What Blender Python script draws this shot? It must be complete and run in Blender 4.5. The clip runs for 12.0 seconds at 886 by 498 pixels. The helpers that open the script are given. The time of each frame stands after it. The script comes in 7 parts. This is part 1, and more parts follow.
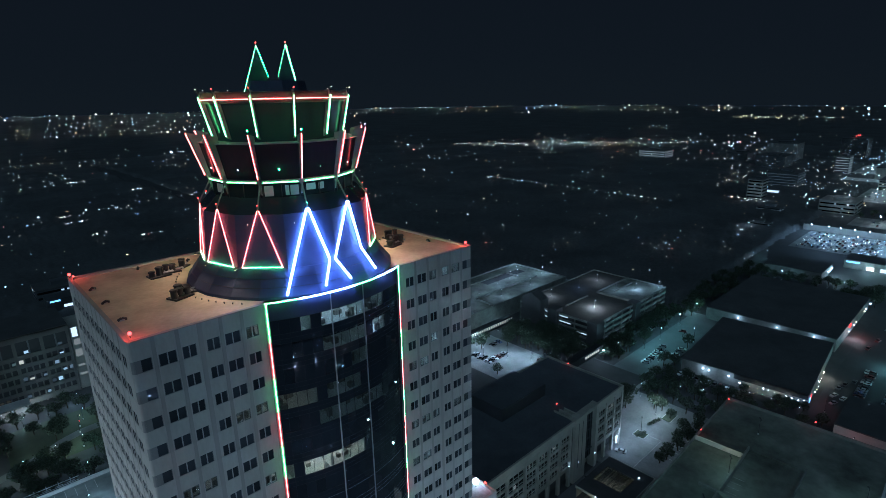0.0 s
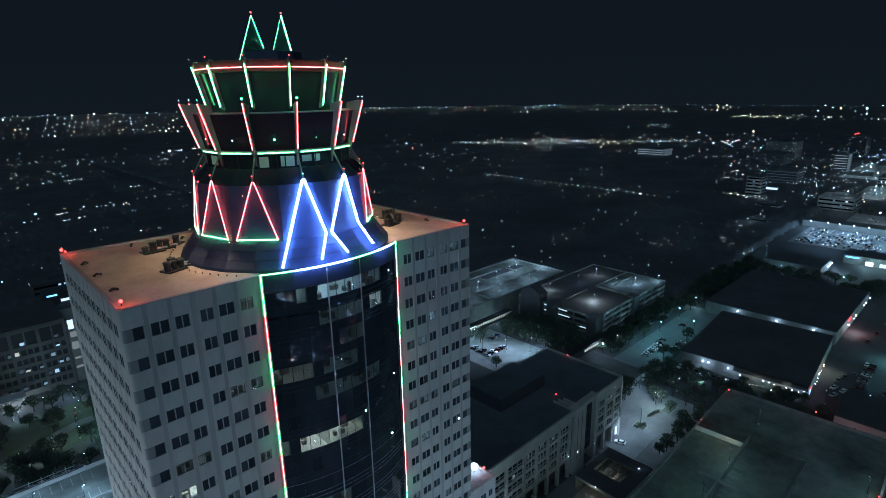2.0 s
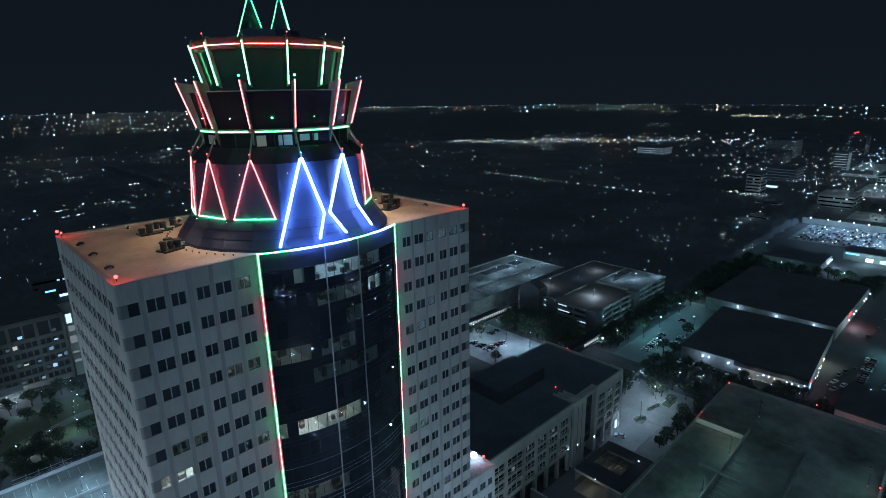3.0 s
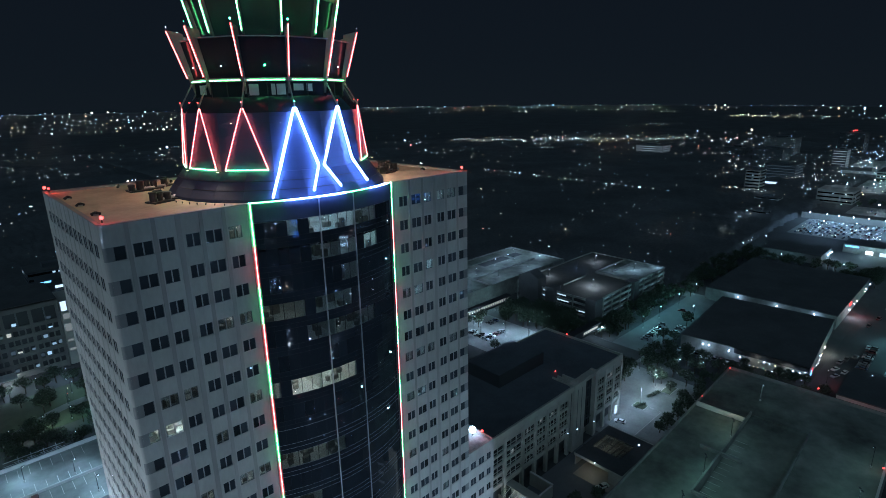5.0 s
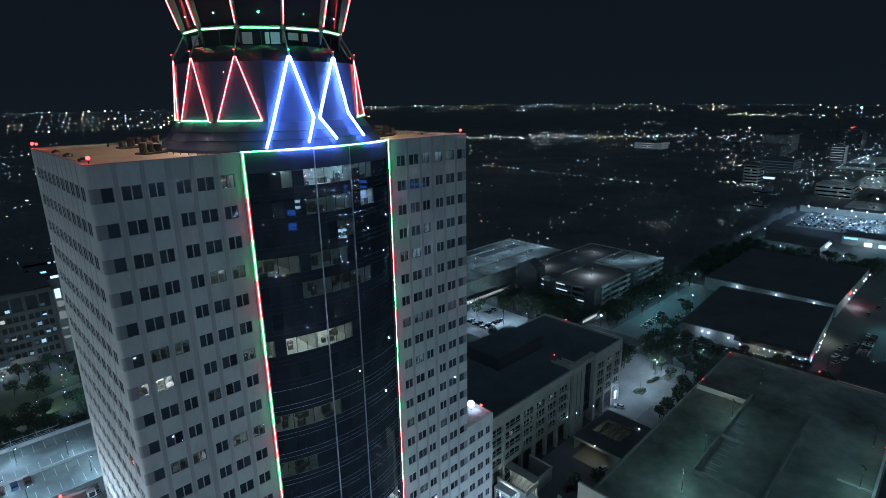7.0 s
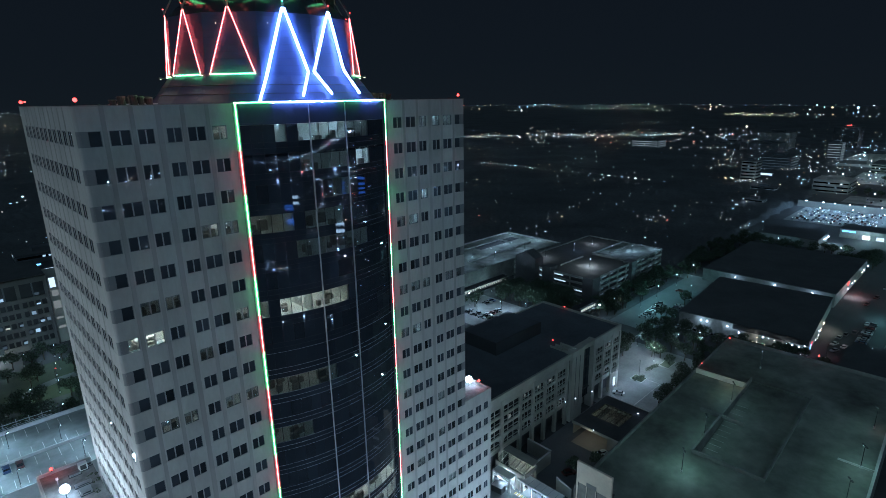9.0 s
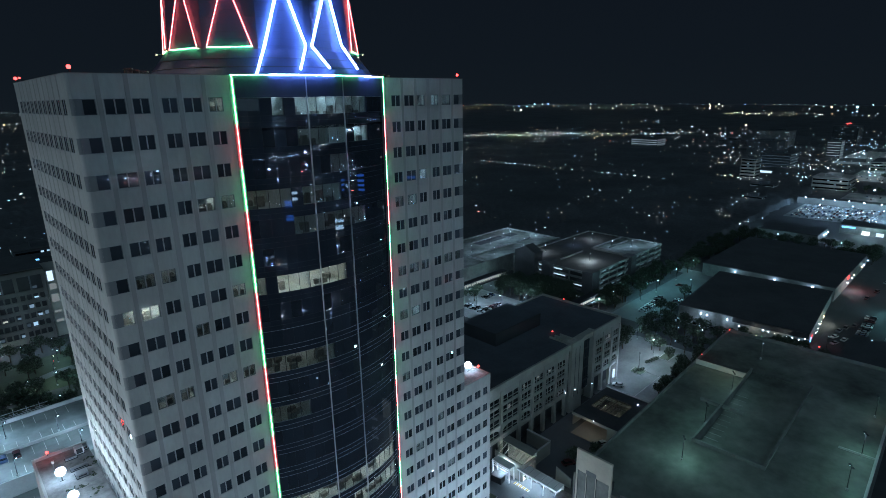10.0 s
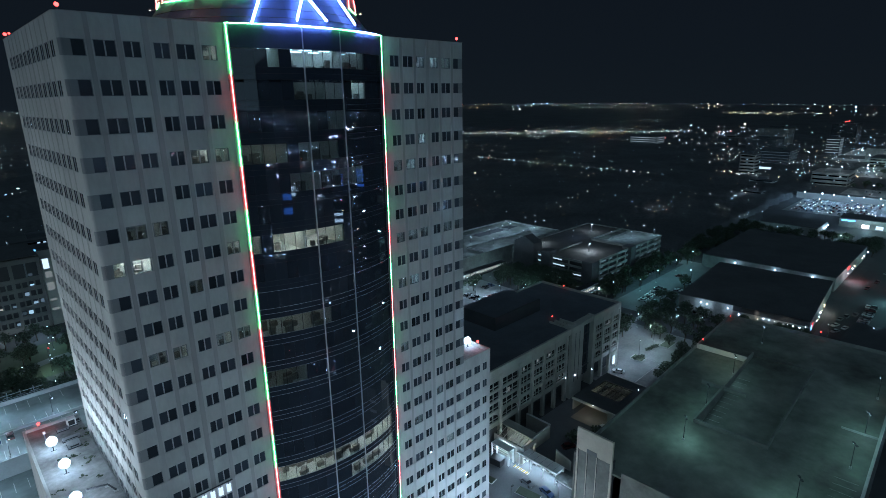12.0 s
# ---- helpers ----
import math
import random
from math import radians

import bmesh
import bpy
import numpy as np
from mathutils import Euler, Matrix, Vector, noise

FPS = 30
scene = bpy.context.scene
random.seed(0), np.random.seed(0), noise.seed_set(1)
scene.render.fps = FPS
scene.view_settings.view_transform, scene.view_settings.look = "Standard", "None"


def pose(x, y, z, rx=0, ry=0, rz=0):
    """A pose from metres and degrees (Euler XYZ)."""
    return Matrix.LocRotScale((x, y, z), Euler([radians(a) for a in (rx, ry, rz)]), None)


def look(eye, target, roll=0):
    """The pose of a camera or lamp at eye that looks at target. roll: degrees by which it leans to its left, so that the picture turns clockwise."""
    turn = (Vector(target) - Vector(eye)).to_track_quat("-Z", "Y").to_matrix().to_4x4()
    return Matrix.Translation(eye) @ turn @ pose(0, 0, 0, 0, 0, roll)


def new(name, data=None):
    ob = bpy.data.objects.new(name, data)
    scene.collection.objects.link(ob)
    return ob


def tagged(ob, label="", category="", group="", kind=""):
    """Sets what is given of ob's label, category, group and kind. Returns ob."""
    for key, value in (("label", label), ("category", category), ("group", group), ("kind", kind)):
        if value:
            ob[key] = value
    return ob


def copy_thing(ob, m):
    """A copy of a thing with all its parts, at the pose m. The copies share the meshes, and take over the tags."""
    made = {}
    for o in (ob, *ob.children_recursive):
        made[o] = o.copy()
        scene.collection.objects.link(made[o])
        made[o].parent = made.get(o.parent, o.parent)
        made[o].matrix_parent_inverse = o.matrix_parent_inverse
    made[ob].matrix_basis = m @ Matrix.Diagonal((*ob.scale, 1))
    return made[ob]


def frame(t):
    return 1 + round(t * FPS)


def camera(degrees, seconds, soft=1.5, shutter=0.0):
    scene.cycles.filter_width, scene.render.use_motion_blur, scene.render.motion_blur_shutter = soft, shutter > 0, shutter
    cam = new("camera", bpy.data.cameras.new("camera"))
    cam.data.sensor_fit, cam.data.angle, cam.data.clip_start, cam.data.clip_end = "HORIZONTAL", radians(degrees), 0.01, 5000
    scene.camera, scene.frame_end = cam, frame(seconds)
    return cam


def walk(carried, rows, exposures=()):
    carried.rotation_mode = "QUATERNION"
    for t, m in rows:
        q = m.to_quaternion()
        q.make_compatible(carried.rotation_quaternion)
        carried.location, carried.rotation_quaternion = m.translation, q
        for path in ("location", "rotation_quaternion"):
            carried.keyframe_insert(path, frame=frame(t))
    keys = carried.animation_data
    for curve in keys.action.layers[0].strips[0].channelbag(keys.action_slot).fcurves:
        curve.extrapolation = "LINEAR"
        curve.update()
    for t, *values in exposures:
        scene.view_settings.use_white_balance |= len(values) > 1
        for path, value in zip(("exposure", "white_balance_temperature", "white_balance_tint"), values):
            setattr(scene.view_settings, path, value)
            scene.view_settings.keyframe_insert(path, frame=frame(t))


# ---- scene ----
cam = camera(78.59, 12.0, soft=0.7)
PATH = [
    (0, (-43.13, -70.51, 143.37), (-3.69, -28.34, 127.04), -1.24),
    (0.5, (-43.11, -70.46, 142.42), (-3.65, -28.31, 126.09), -1.22),
    (1, (-43.06, -70.46, 141.27), (-3.57, -28.34, 124.92), -1.22),
    (1.5, (-42.99, -70.51, 140.27), (-3.48, -28.41, 123.96), -1.21),
    (2, (-43.01, -70.42, 139.01), (-3.48, -28.34, 122.70), -1.21),
    (2.5, (-43.08, -70.52, 137.65), (-3.52, -28.45, 121.38), -1.21),
    (3, (-43.04, -70.44, 135.97), (-3.48, -28.39, 119.64), -1.15),
    (5, (-42.92, -70.38, 128.61), (-3.23, -28.40, 112.40), -1.10),
    (5.5, (-42.86, -70.51, 126.91), (-3.15, -28.55, 110.72), -1.09),
    (6, (-42.92, -70.38, 125.02), (-3.18, -28.46, 108.79), -1.06),
    (6.5, (-42.91, -70.34, 123.41), (-3.12, -28.46, 107.22), -1.05),
    (7, (-42.95, -70.14, 121.80), (-3.11, -28.32, 105.58), -1.03),
    (9, (-43.12, -70.28, 115.44), (-3.08, -28.60, 99.32), -1.02),
    (9.5, (-43.11, -70.47, 113.86), (-3.06, -28.81, 97.73), -0.96),
    (10, (-43.24, -70.46, 112.01), (-3.16, -28.83, 95.89), -1.01),
    (10.5, (-43.31, -70.47, 110.51), (-3.21, -28.85, 94.40), -0.99),
    (11, (-43.31, -70.36, 108.90), (-3.17, -28.77, 92.81), -0.96),
    (11.5, (-43.38, -70.30, 107.50), (-3.22, -28.72, 91.44), -0.97),
    (12, (-43.33, -70.29, 105.91), (-3.14, -28.75, 89.80), -0.92),
]
walk(cam, [(t, look(eye, target, roll)) for t, eye, target, roll in PATH], [(0, 0.34, 4750, 6), (12, 0.33, 4900, 6)])


# ---- world, broad sky fill and materials ----
world = bpy.data.worlds.new("night_sky")
scene.world = world
world.use_nodes = True
wn = world.node_tree
wn.nodes.clear()
w_out = wn.nodes.new("ShaderNodeOutputWorld")
w_bg = wn.nodes.new("ShaderNodeBackground")
w_ramp = wn.nodes.new("ShaderNodeValToRGB")
w_sep = wn.nodes.new("ShaderNodeSeparateXYZ")
w_tex = wn.nodes.new("ShaderNodeTexCoord")
wn.links.new(w_tex.outputs["Generated"], w_sep.inputs[0])
wn.links.new(w_sep.outputs["Z"], w_ramp.inputs[0])
wn.links.new(w_ramp.outputs[0], w_bg.inputs[0])
wn.links.new(w_bg.outputs[0], w_out.inputs[0])
w_ramp.color_ramp.elements[0].position = 0.0
w_ramp.color_ramp.elements[0].color = (0.0060, 0.0074, 0.0082, 1)
w_ramp.color_ramp.elements[1].position = 0.35
w_ramp.color_ramp.elements[1].color = (0.0044, 0.0052, 0.0068, 1)
w_mid = w_ramp.color_ramp.elements.new(0.06)
w_mid.color = (0.0055, 0.0068, 0.0079, 1)
w_bg.inputs[1].default_value = 1.0

# wide sun lamp added as soft fill, standing in for sky glow
sky_fill = new("sky_fill", bpy.data.lights.new("sky_fill", "SUN"))
sky_fill.data.energy, sky_fill.data.angle, sky_fill.data.color = 0.33, radians(100), (0.74, 0.95, 0.96)
sky_fill.matrix_world = look((-66, -52, 58), (0, 0, 0))


def lamp(name, kind, place, energy, color, size=0.3, target=None, spot=100, blend=0.6):
    data = bpy.data.lights.new(name, kind)
    data.energy, data.color = energy, color
    if kind == "AREA":
        data.size = size
    else:
        data.shadow_soft_size = size
    if kind == "SPOT":
        data.spot_size, data.spot_blend = radians(spot), blend
    ob = new(name, data)
    ob.matrix_world = look(place, target) if target else pose(*place)
    return ob


def material(name, color, rough=0.7, metal=0.0, grain=0.12, scale=3.0, stain=0.25, stain_scale=0.12, bump=0.15, spec=0.4, vary=0.0,
             stretch=(1, 1, 1), island=0.0):
    """A surface with fine grain and large stains, in metres; vary: change from object to object, island: from piece to piece."""
    m = bpy.data.materials.new(name)
    m.use_nodes = True
    t = m.node_tree
    b = t.nodes["Principled BSDF"]
    b.inputs["Metallic"].default_value = metal
    b.inputs["Specular IOR Level"].default_value = spec
    geo = t.nodes.new("ShaderNodeNewGeometry")
    mapping = t.nodes.new("ShaderNodeMapping")
    mapping.inputs["Scale"].default_value = stretch
    t.links.new(geo.outputs["Position"], mapping.inputs[0])
    fine, large = t.nodes.new("ShaderNodeTexNoise"), t.nodes.new("ShaderNodeTexNoise")
    fine.inputs["Scale"].default_value, fine.inputs["Detail"].default_value = scale, 5
    large.inputs["Scale"].default_value, large.inputs["Detail"].default_value = stain_scale, 6
    large.inputs["Roughness"].default_value = 0.65
    t.links.new(mapping.outputs[0], fine.inputs[0])
    t.links.new(mapping.outputs[0], large.inputs[0])

    def maths(op, a, c):
        n = t.nodes.new("ShaderNodeMath")
        n.operation = op
        for k, v in enumerate((a, c)):
            if isinstance(v, (int, float)):
                n.inputs[k].default_value = v
            else:
                t.links.new(v, n.inputs[k])
        return n.outputs[0]

    f = maths("MULTIPLY_ADD", fine.outputs[0], 2 * grain)
    f.node.inputs[2].default_value = 1 - grain
    g = maths("MULTIPLY_ADD", large.outputs[0], 4 * stain)
    g.node.inputs[2].default_value = 1 - 2 * stain
    k = maths("MULTIPLY", f, g)
    for amount, node, socket in ((vary, "ShaderNodeObjectInfo", "Random"), (island, "ShaderNodeNewGeometry", "Random Per Island")):
        if amount:
            info = t.nodes.new(node)
            h = maths("MULTIPLY_ADD", info.outputs[socket], 2 * amount)
            h.node.inputs[2].default_value = 1 - amount
            k = maths("MULTIPLY", k, h)
    mix = t.nodes.new("ShaderNodeVectorMath")
    mix.operation = "SCALE"
    mix.inputs[0].default_value = color
    t.links.new(k, mix.inputs["Scale"])
    t.links.new(mix.outputs[0], b.inputs["Base Color"])
    r = maths("MULTIPLY_ADD", large.outputs[0], 0.3)
    r.node.inputs[2].default_value = rough - 0.15
    t.links.new(r, b.inputs["Roughness"])
    if bump:
        bn = t.nodes.new("ShaderNodeBump")
        bn.inputs["Strength"].default_value, bn.inputs["Distance"].default_value = bump, 0.05
        t.links.new(fine.outputs[0], bn.inputs["Height"])
        t.links.new(bn.outputs[0], b.inputs["Normal"])
    return m


def glazing(name, color, wobble=0.02, rough=0.03, spec=0.5, scale=0.25, vary=1.0):
    """Dark glass: nearly black, with a slightly uneven mirror surface."""
    m = bpy.data.materials.new(name)
    m.use_nodes = True
    t = m.node_tree
    b = t.nodes["Principled BSDF"]
    b.inputs["Roughness"].default_value = rough
    b.inputs["Specular IOR Level"].default_value = spec
    info = t.nodes.new("ShaderNodeObjectInfo")
    mul = t.nodes.new("ShaderNodeMath")
    mul.operation = "MULTIPLY_ADD"
    mul.inputs[1].default_value, mul.inputs[2].default_value = vary, 1.0 - vary / 2
    t.links.new(info.outputs["Random"], mul.inputs[0])
    sc = t.nodes.new("ShaderNodeVectorMath")
    sc.operation = "SCALE"
    sc.inputs[0].default_value = color
    t.links.new(mul.outputs[0], sc.inputs["Scale"])
    t.links.new(sc.outputs[0], b.inputs["Base Color"])
    geo, n, bn = t.nodes.new("ShaderNodeNewGeometry"), t.nodes.new("ShaderNodeTexNoise"), t.nodes.new("ShaderNodeBump")
    n.inputs["Scale"].default_value, n.inputs["Detail"].default_value = scale, 1
    bn.inputs["Strength"].default_value, bn.inputs["Distance"].default_value = 1.0, wobble
    t.links.new(geo.outputs["Position"], n.inputs[0])
    t.links.new(n.outputs[0], bn.inputs["Height"])
    t.links.new(bn.outputs[0], b.inputs["Normal"])
    return m


def clear_glass(name, tint=(0.75, 0.8, 0.82), gloss=0.07):
    m = bpy.data.materials.new(name)
    m.use_nodes = True
    t = m.node_tree
    t.nodes.clear()
    o, mx = t.nodes.new("ShaderNodeOutputMaterial"), t.nodes.new("ShaderNodeMixShader")
    tr, gl = t.nodes.new("ShaderNodeBsdfTransparent"), t.nodes.new("ShaderNodeBsdfGlossy")
    tr.inputs[0].default_value = (*tint, 1)
    gl.inputs["Roughness"].default_value = 0.03
    mx.inputs[0].default_value = gloss
    t.links.new(tr.outputs[0], mx.inputs[1])
    t.links.new(gl.outputs[0], mx.inputs[2])
    t.links.new(mx.outputs[0], o.inputs[0])
    return m


def glow(name, color, strength, sampled=True):
    m = bpy.data.materials.new(name)
    m.use_nodes = True
    t = m.node_tree
    t.nodes.clear()
    o, e = t.nodes.new("ShaderNodeOutputMaterial"), t.nodes.new("ShaderNodeEmission")
    e.inputs[0].default_value, e.inputs[1].default_value = (*color, 1), strength
    t.links.new(e.outputs[0], o.inputs[0])
    if not sampled:
        m.cycles.emission_sampling = "NONE"
    return m


def speckle(name, stops, low, high, power=3.0):
    """Many small lights in one mesh: colour and strength differ from light to light."""
    m = glow(name, (1, 1, 1), 1.0, False)
    t = m.node_tree
    e = next(n for n in t.nodes if n.type == "EMISSION")
    geo, ramp, hash_ = t.nodes.new("ShaderNodeNewGeometry"), t.nodes.new("ShaderNodeValToRGB"), t.nodes.new("ShaderNodeTexWhiteNoise")
    hash_.noise_dimensions = "1D"
    t.links.new(geo.outputs["Random Per Island"], ramp.inputs[0])
    t.links.new(geo.outputs["Random Per Island"], hash_.inputs["W"])
    ramp.color_ramp.interpolation = "CONSTANT"
    ramp.color_ramp.elements[0].color = (*stops[0][1], 1)
    ramp.color_ramp.elements[1].position, ramp.color_ramp.elements[1].color = stops[1][0], (*stops[1][1], 1)
    for at, c in stops[2:]:
        ramp.color_ramp.elements.new(at).color = (*c, 1)
    p, s = t.nodes.new("ShaderNodeMath"), t.nodes.new("ShaderNodeMath")
    p.operation, s.operation = "POWER", "MULTIPLY_ADD"
    p.inputs[1].default_value = power
    s.inputs[1].default_value, s.inputs[2].default_value = high - low, low
    t.links.new(hash_.outputs["Value"], p.inputs[0])
    t.links.new(p.outputs[0], s.inputs[0])
    t.links.new(ramp.outputs[0], e.inputs[0])
    t.links.new(s.outputs[0], e.inputs[1])
    return m


PRECAST = material("precast_concrete", (0.345, 0.343, 0.318), 0.75, grain=0.12, scale=2.2, stain=0.24, stain_scale=0.16, vary=0.04, stretch=(1, 1, 0.35))
PRECAST_RIB = material("precast_rib", (0.27, 0.266, 0.25), 0.8, grain=0.1, scale=2.0, stain=0.2, stain_scale=0.2, stretch=(1, 1, 0.2))
PANEL_GREY = material("grey_metal_panel", (0.16, 0.165, 0.165), 0.55, grain=0.06, stain=0.15, vary=0.08)
STAIR_STONE = material("warm_stair_concrete", (0.54, 0.50, 0.42), 0.8, grain=0.1, stain=0.22, stain_scale=0.15)
BEAM = material("dark_beam_panel", (0.04, 0.039, 0.038), 0.6, grain=0.08, stain=0.2, stain_scale=0.25)
PALE = material("pale_concrete", (0.46, 0.46, 0.44), 0.75, grain=0.1, stain=0.22, stain_scale=0.15)
BEIGE = material("beige_stone", (0.33, 0.325, 0.285), 0.8, grain=0.1, stain=0.22, stain_scale=0.12, vary=0.05)
WHITE = material("white_paint", (0.75, 0.75, 0.73), 0.6, grain=0.05, stain=0.12, stain_scale=0.3)
METAL = material("galvanised_metal", (0.35, 0.36, 0.37), 0.45, metal=0.8, grain=0.1, stain=0.15)
DARK_METAL = material("dark_metal", (0.045, 0.047, 0.05), 0.5, metal=0.4, grain=0.1, stain=0.2)
STEEL_STRIP = material("steel_strip", (0.40, 0.41, 0.43), 0.4, metal=0.6, grain=0.05, stain=0.1)
ROOF_TAN = material("tan_roof_membrane", (0.46, 0.36, 0.25), 0.85, grain=0.16, scale=1.6, stain=0.26, stain_scale=0.22)
CLINIC_ROOF = material("blue_grey_roof_membrane", (0.092, 0.100, 0.112), 0.9, grain=0.15, scale=1.0, stain=0.4, stain_scale=0.06)
ROOF_DARK = material("dark_roof_felt", (0.074, 0.076, 0.077), 0.9, grain=0.2, scale=1.0, stain=0.35, stain_scale=0.07)
ROOF_GREY = material("grey_roof_gravel", (0.27, 0.27, 0.26), 0.9, grain=0.25, scale=1.2, stain=0.6, stain_scale=0.15)
DECK = material("worn_concrete_deck", (0.165, 0.175, 0.15), 0.85, grain=0.36, scale=0.24, stain=0.95, stain_scale=0.037)
DARK_DECK = material("dark_garage_deck", (0.075, 0.075, 0.07), 0.85, grain=0.2, scale=1.0, stain=0.4, stain_scale=0.08)
LOT_CONCRETE = material("pale_concrete_lot", (0.17, 0.175, 0.17), 0.85, grain=0.25, scale=1.2, stain=0.45, stain_scale=0.08)
NEON_HALO_BACK = material("neon_halo_backing", (0.12, 0.12, 0.115), 0.6, grain=0.1, stain=0.2, stain_scale=0.4)
GARAGE_WALL = material("stained_garage_concrete", (0.185, 0.19, 0.175), 0.85, grain=0.15, scale=1.5, stain=0.40, stain_scale=0.2)
DECK_PALE = material("pale_parking_deck", (0.25, 0.27, 0.255), 0.85, grain=0.2, scale=0.5, stain=0.45, stain_scale=0.08)
WORN_PAINT = material("worn_bay_paint", (0.33, 0.335, 0.32), 0.8, grain=0.3, scale=2.0, stain=0.45, stain_scale=0.6)
BLOCK_STONE = material("grey_block_stone", (0.125, 0.122, 0.112), 0.8, grain=0.1, stain=0.25, stain_scale=0.1, vary=0.08)
ASPHALT = material("asphalt", (0.055, 0.057, 0.06), 0.85, grain=0.2, scale=3.0, stain=0.30, stain_scale=0.05)
ASPHALT_PALE = material("worn_asphalt", (0.13, 0.135, 0.14), 0.85, grain=0.18, scale=2.5, stain=0.30, stain_scale=0.06)
GROUND = material("dark_suburban_ground", (0.064, 0.065, 0.066), 0.95, grain=0.3, scale=0.15, stain=0.42, stain_scale=0.010)
GRASS = material("night_grass", (0.060, 0.075, 0.045), 0.9, grain=0.3, scale=4.0, stain=0.3, stain_scale=0.2)
PAINT = material("road_paint", (0.65, 0.65, 0.62), 0.7, grain=0.15, scale=6.0, stain=0.2, stain_scale=0.5)
YELLOW = material("yellow_kerb_paint", (0.6, 0.42, 0.08), 0.7, grain=0.15, stain=0.2)
LEAF = material("leaves", (0.044, 0.060, 0.036), 0.6, grain=0.3, scale=1.0, stain=0.3, stain_scale=0.4, bump=0, island=0.4)
BARK = material("bark", (0.07, 0.055, 0.04), 0.9, grain=0.3, scale=6.0, stretch=(1, 1, 0.3))
WOODS = material("dark_woods", (0.074, 0.076, 0.078), 0.95, grain=0.4, scale=0.4, stain=0.35, stain_scale=0.012, bump=0, island=0.3)
SKIRT = material("dark_blue_metal_panel", (0.045, 0.055, 0.090), 0.62, metal=0.2, grain=0.08, stain=0.2, stain_scale=0.3, bump=0.05, spec=0.5)
SKIRT_PANEL = material("blue_skirt_panel", (0.046, 0.057, 0.098), 0.7, grain=0.06, stain=0.18, stain_scale=0.3, bump=0.04)
FIN = material("grey_fin_panel", (0.25, 0.24, 0.22), 0.7, grain=0.08, stain=0.2, stain_scale=0.25)
OFFICE_WALL = material("office_wall", (0.62, 0.60, 0.54), 0.8, grain=0.05, stain=0.1, stain_scale=0.4)
DESK = material("office_furniture", (0.30, 0.27, 0.23), 0.6, grain=0.1, stain=0.2, island=0.5)
BLIND = material("window_blind", (0.55, 0.55, 0.52), 0.8, grain=0.08, stain=0.1, vary=0.2)
TYRE = material("tyre_rubber", (0.02, 0.02, 0.02), 0.8, grain=0.1)
TIER_GLASS = glazing("tier_glass", (0.030, 0.036, 0.044), 0.01, 0.14, 0.06, 0.3)
WINDOW_GLASS = glazing("office_window_glass", (0.038, 0.046, 0.056), 0.003, 0.0, 0.8)
CURTAIN_GLASS = glazing("curtain_wall_glass", (0.021, 0.026, 0.035), 0.012, 0.02, 0.9, 0.18, 0.25)
DRUM_GLASS = glazing("crown_glass", (0.072, 0.088, 0.145), 0.02, 0.5, 0.35, 0.3)
CAR_GLASS = glazing("car_glass", (0.010, 0.012, 0.014), 0.0, 0.05)
CLEAR = clear_glass("clear_office_glass")
NEON_GREEN = glow("green_neon", (0.28, 1.0, 0.22), 16.0)
NEON_RED = glow("red_neon", (1.0, 0.09, 0.07), 15.5)
NEON_WHITE = glow("blue_white_neon", (0.29, 0.38, 1.0), 46.0)
RED_LAMP = glow("red_beacon_glow", (1.0, 0.045, 0.03), 6.0)
WHITE_LAMP = glow("white_lamp_glow", (0.85, 0.95, 1.0), 14.0)
WARM_LAMP = glow("warm_lamp_glow", (1.0, 0.72, 0.36), 8.0)
GREEN_LAMP = glow("green_lamp_glow", (0.22, 1.0, 0.30), 8.0)
OFFICE_LIGHT = glow("office_ceiling_light", (1.0, 0.93, 0.78), 2.6)
GARAGE_GLOW = glow("garage_slot_glow", (0.90, 1.0, 0.92), 0.55, False)
DIM_GARAGE_GLOW = glow("dim_garage_slot_glow", (0.80, 1.0, 0.95), 0.22, False)
BRIDGE_PANE = glow("footbridge_window_glow", (1.0, 0.88, 0.68), 0.55, False)
DIM_PANE = glow("dim_window_glow", (1.0, 0.92, 0.74), 0.16, False)
SIGN_WHITE = glow("lit_sign_face", (0.9, 0.95, 1.0), 0.9, False)
BAND_GLOW = glow("far_band_glow", (0.95, 0.97, 0.9), 0.22, False)
DIM_BAND = glow("dim_far_band_glow", (0.75, 0.9, 0.95), 0.035, False)
SIGN_RED = glow("red_sign_face", (1.0, 0.08, 0.06), 1.6, False)
SIGN_BLUE = glow("blue_sign_face", (0.3, 0.65, 1.0), 1.8, False)
FAR_PANE = speckle("far_window_glow", [(0, (0.8, 0.95, 1.0)), (0.5, (1.0, 0.85, 0.6)), (0.8, (0.8, 1.0, 0.85))], 0.02, 0.7, 3.0)
TOWN_LIGHT = speckle("town_lights", [(0, (0.92, 1.0, 0.86)), (0.30, (1.0, 0.80, 0.48)), (0.54, (1.0, 0.58, 0.25)), (0.70, (0.70, 1.0, 0.70)), (0.80, (0.6, 0.88, 1.0)),
                                     (0.93, (0.45, 0.6, 1.0)), (0.98, (1.0, 0.2, 0.12))], 0.4, 11.0, 2.4)
COOL_LIGHT = speckle("bright_lot_lights", [(0, (1.0, 0.97, 0.84)), (0.45, (1.0, 0.85, 0.58)), (0.85, (0.55, 0.75, 1.0))], 1.5, 10.0, 1.8)
YELLOW_LIGHT = speckle("yellow_road_lights", [(0, (1.0, 0.86, 0.42)), (0.5, (1.0, 0.93, 0.62)), (0.85, (1.0, 0.7, 0.3))], 1.5, 9.0, 1.8)
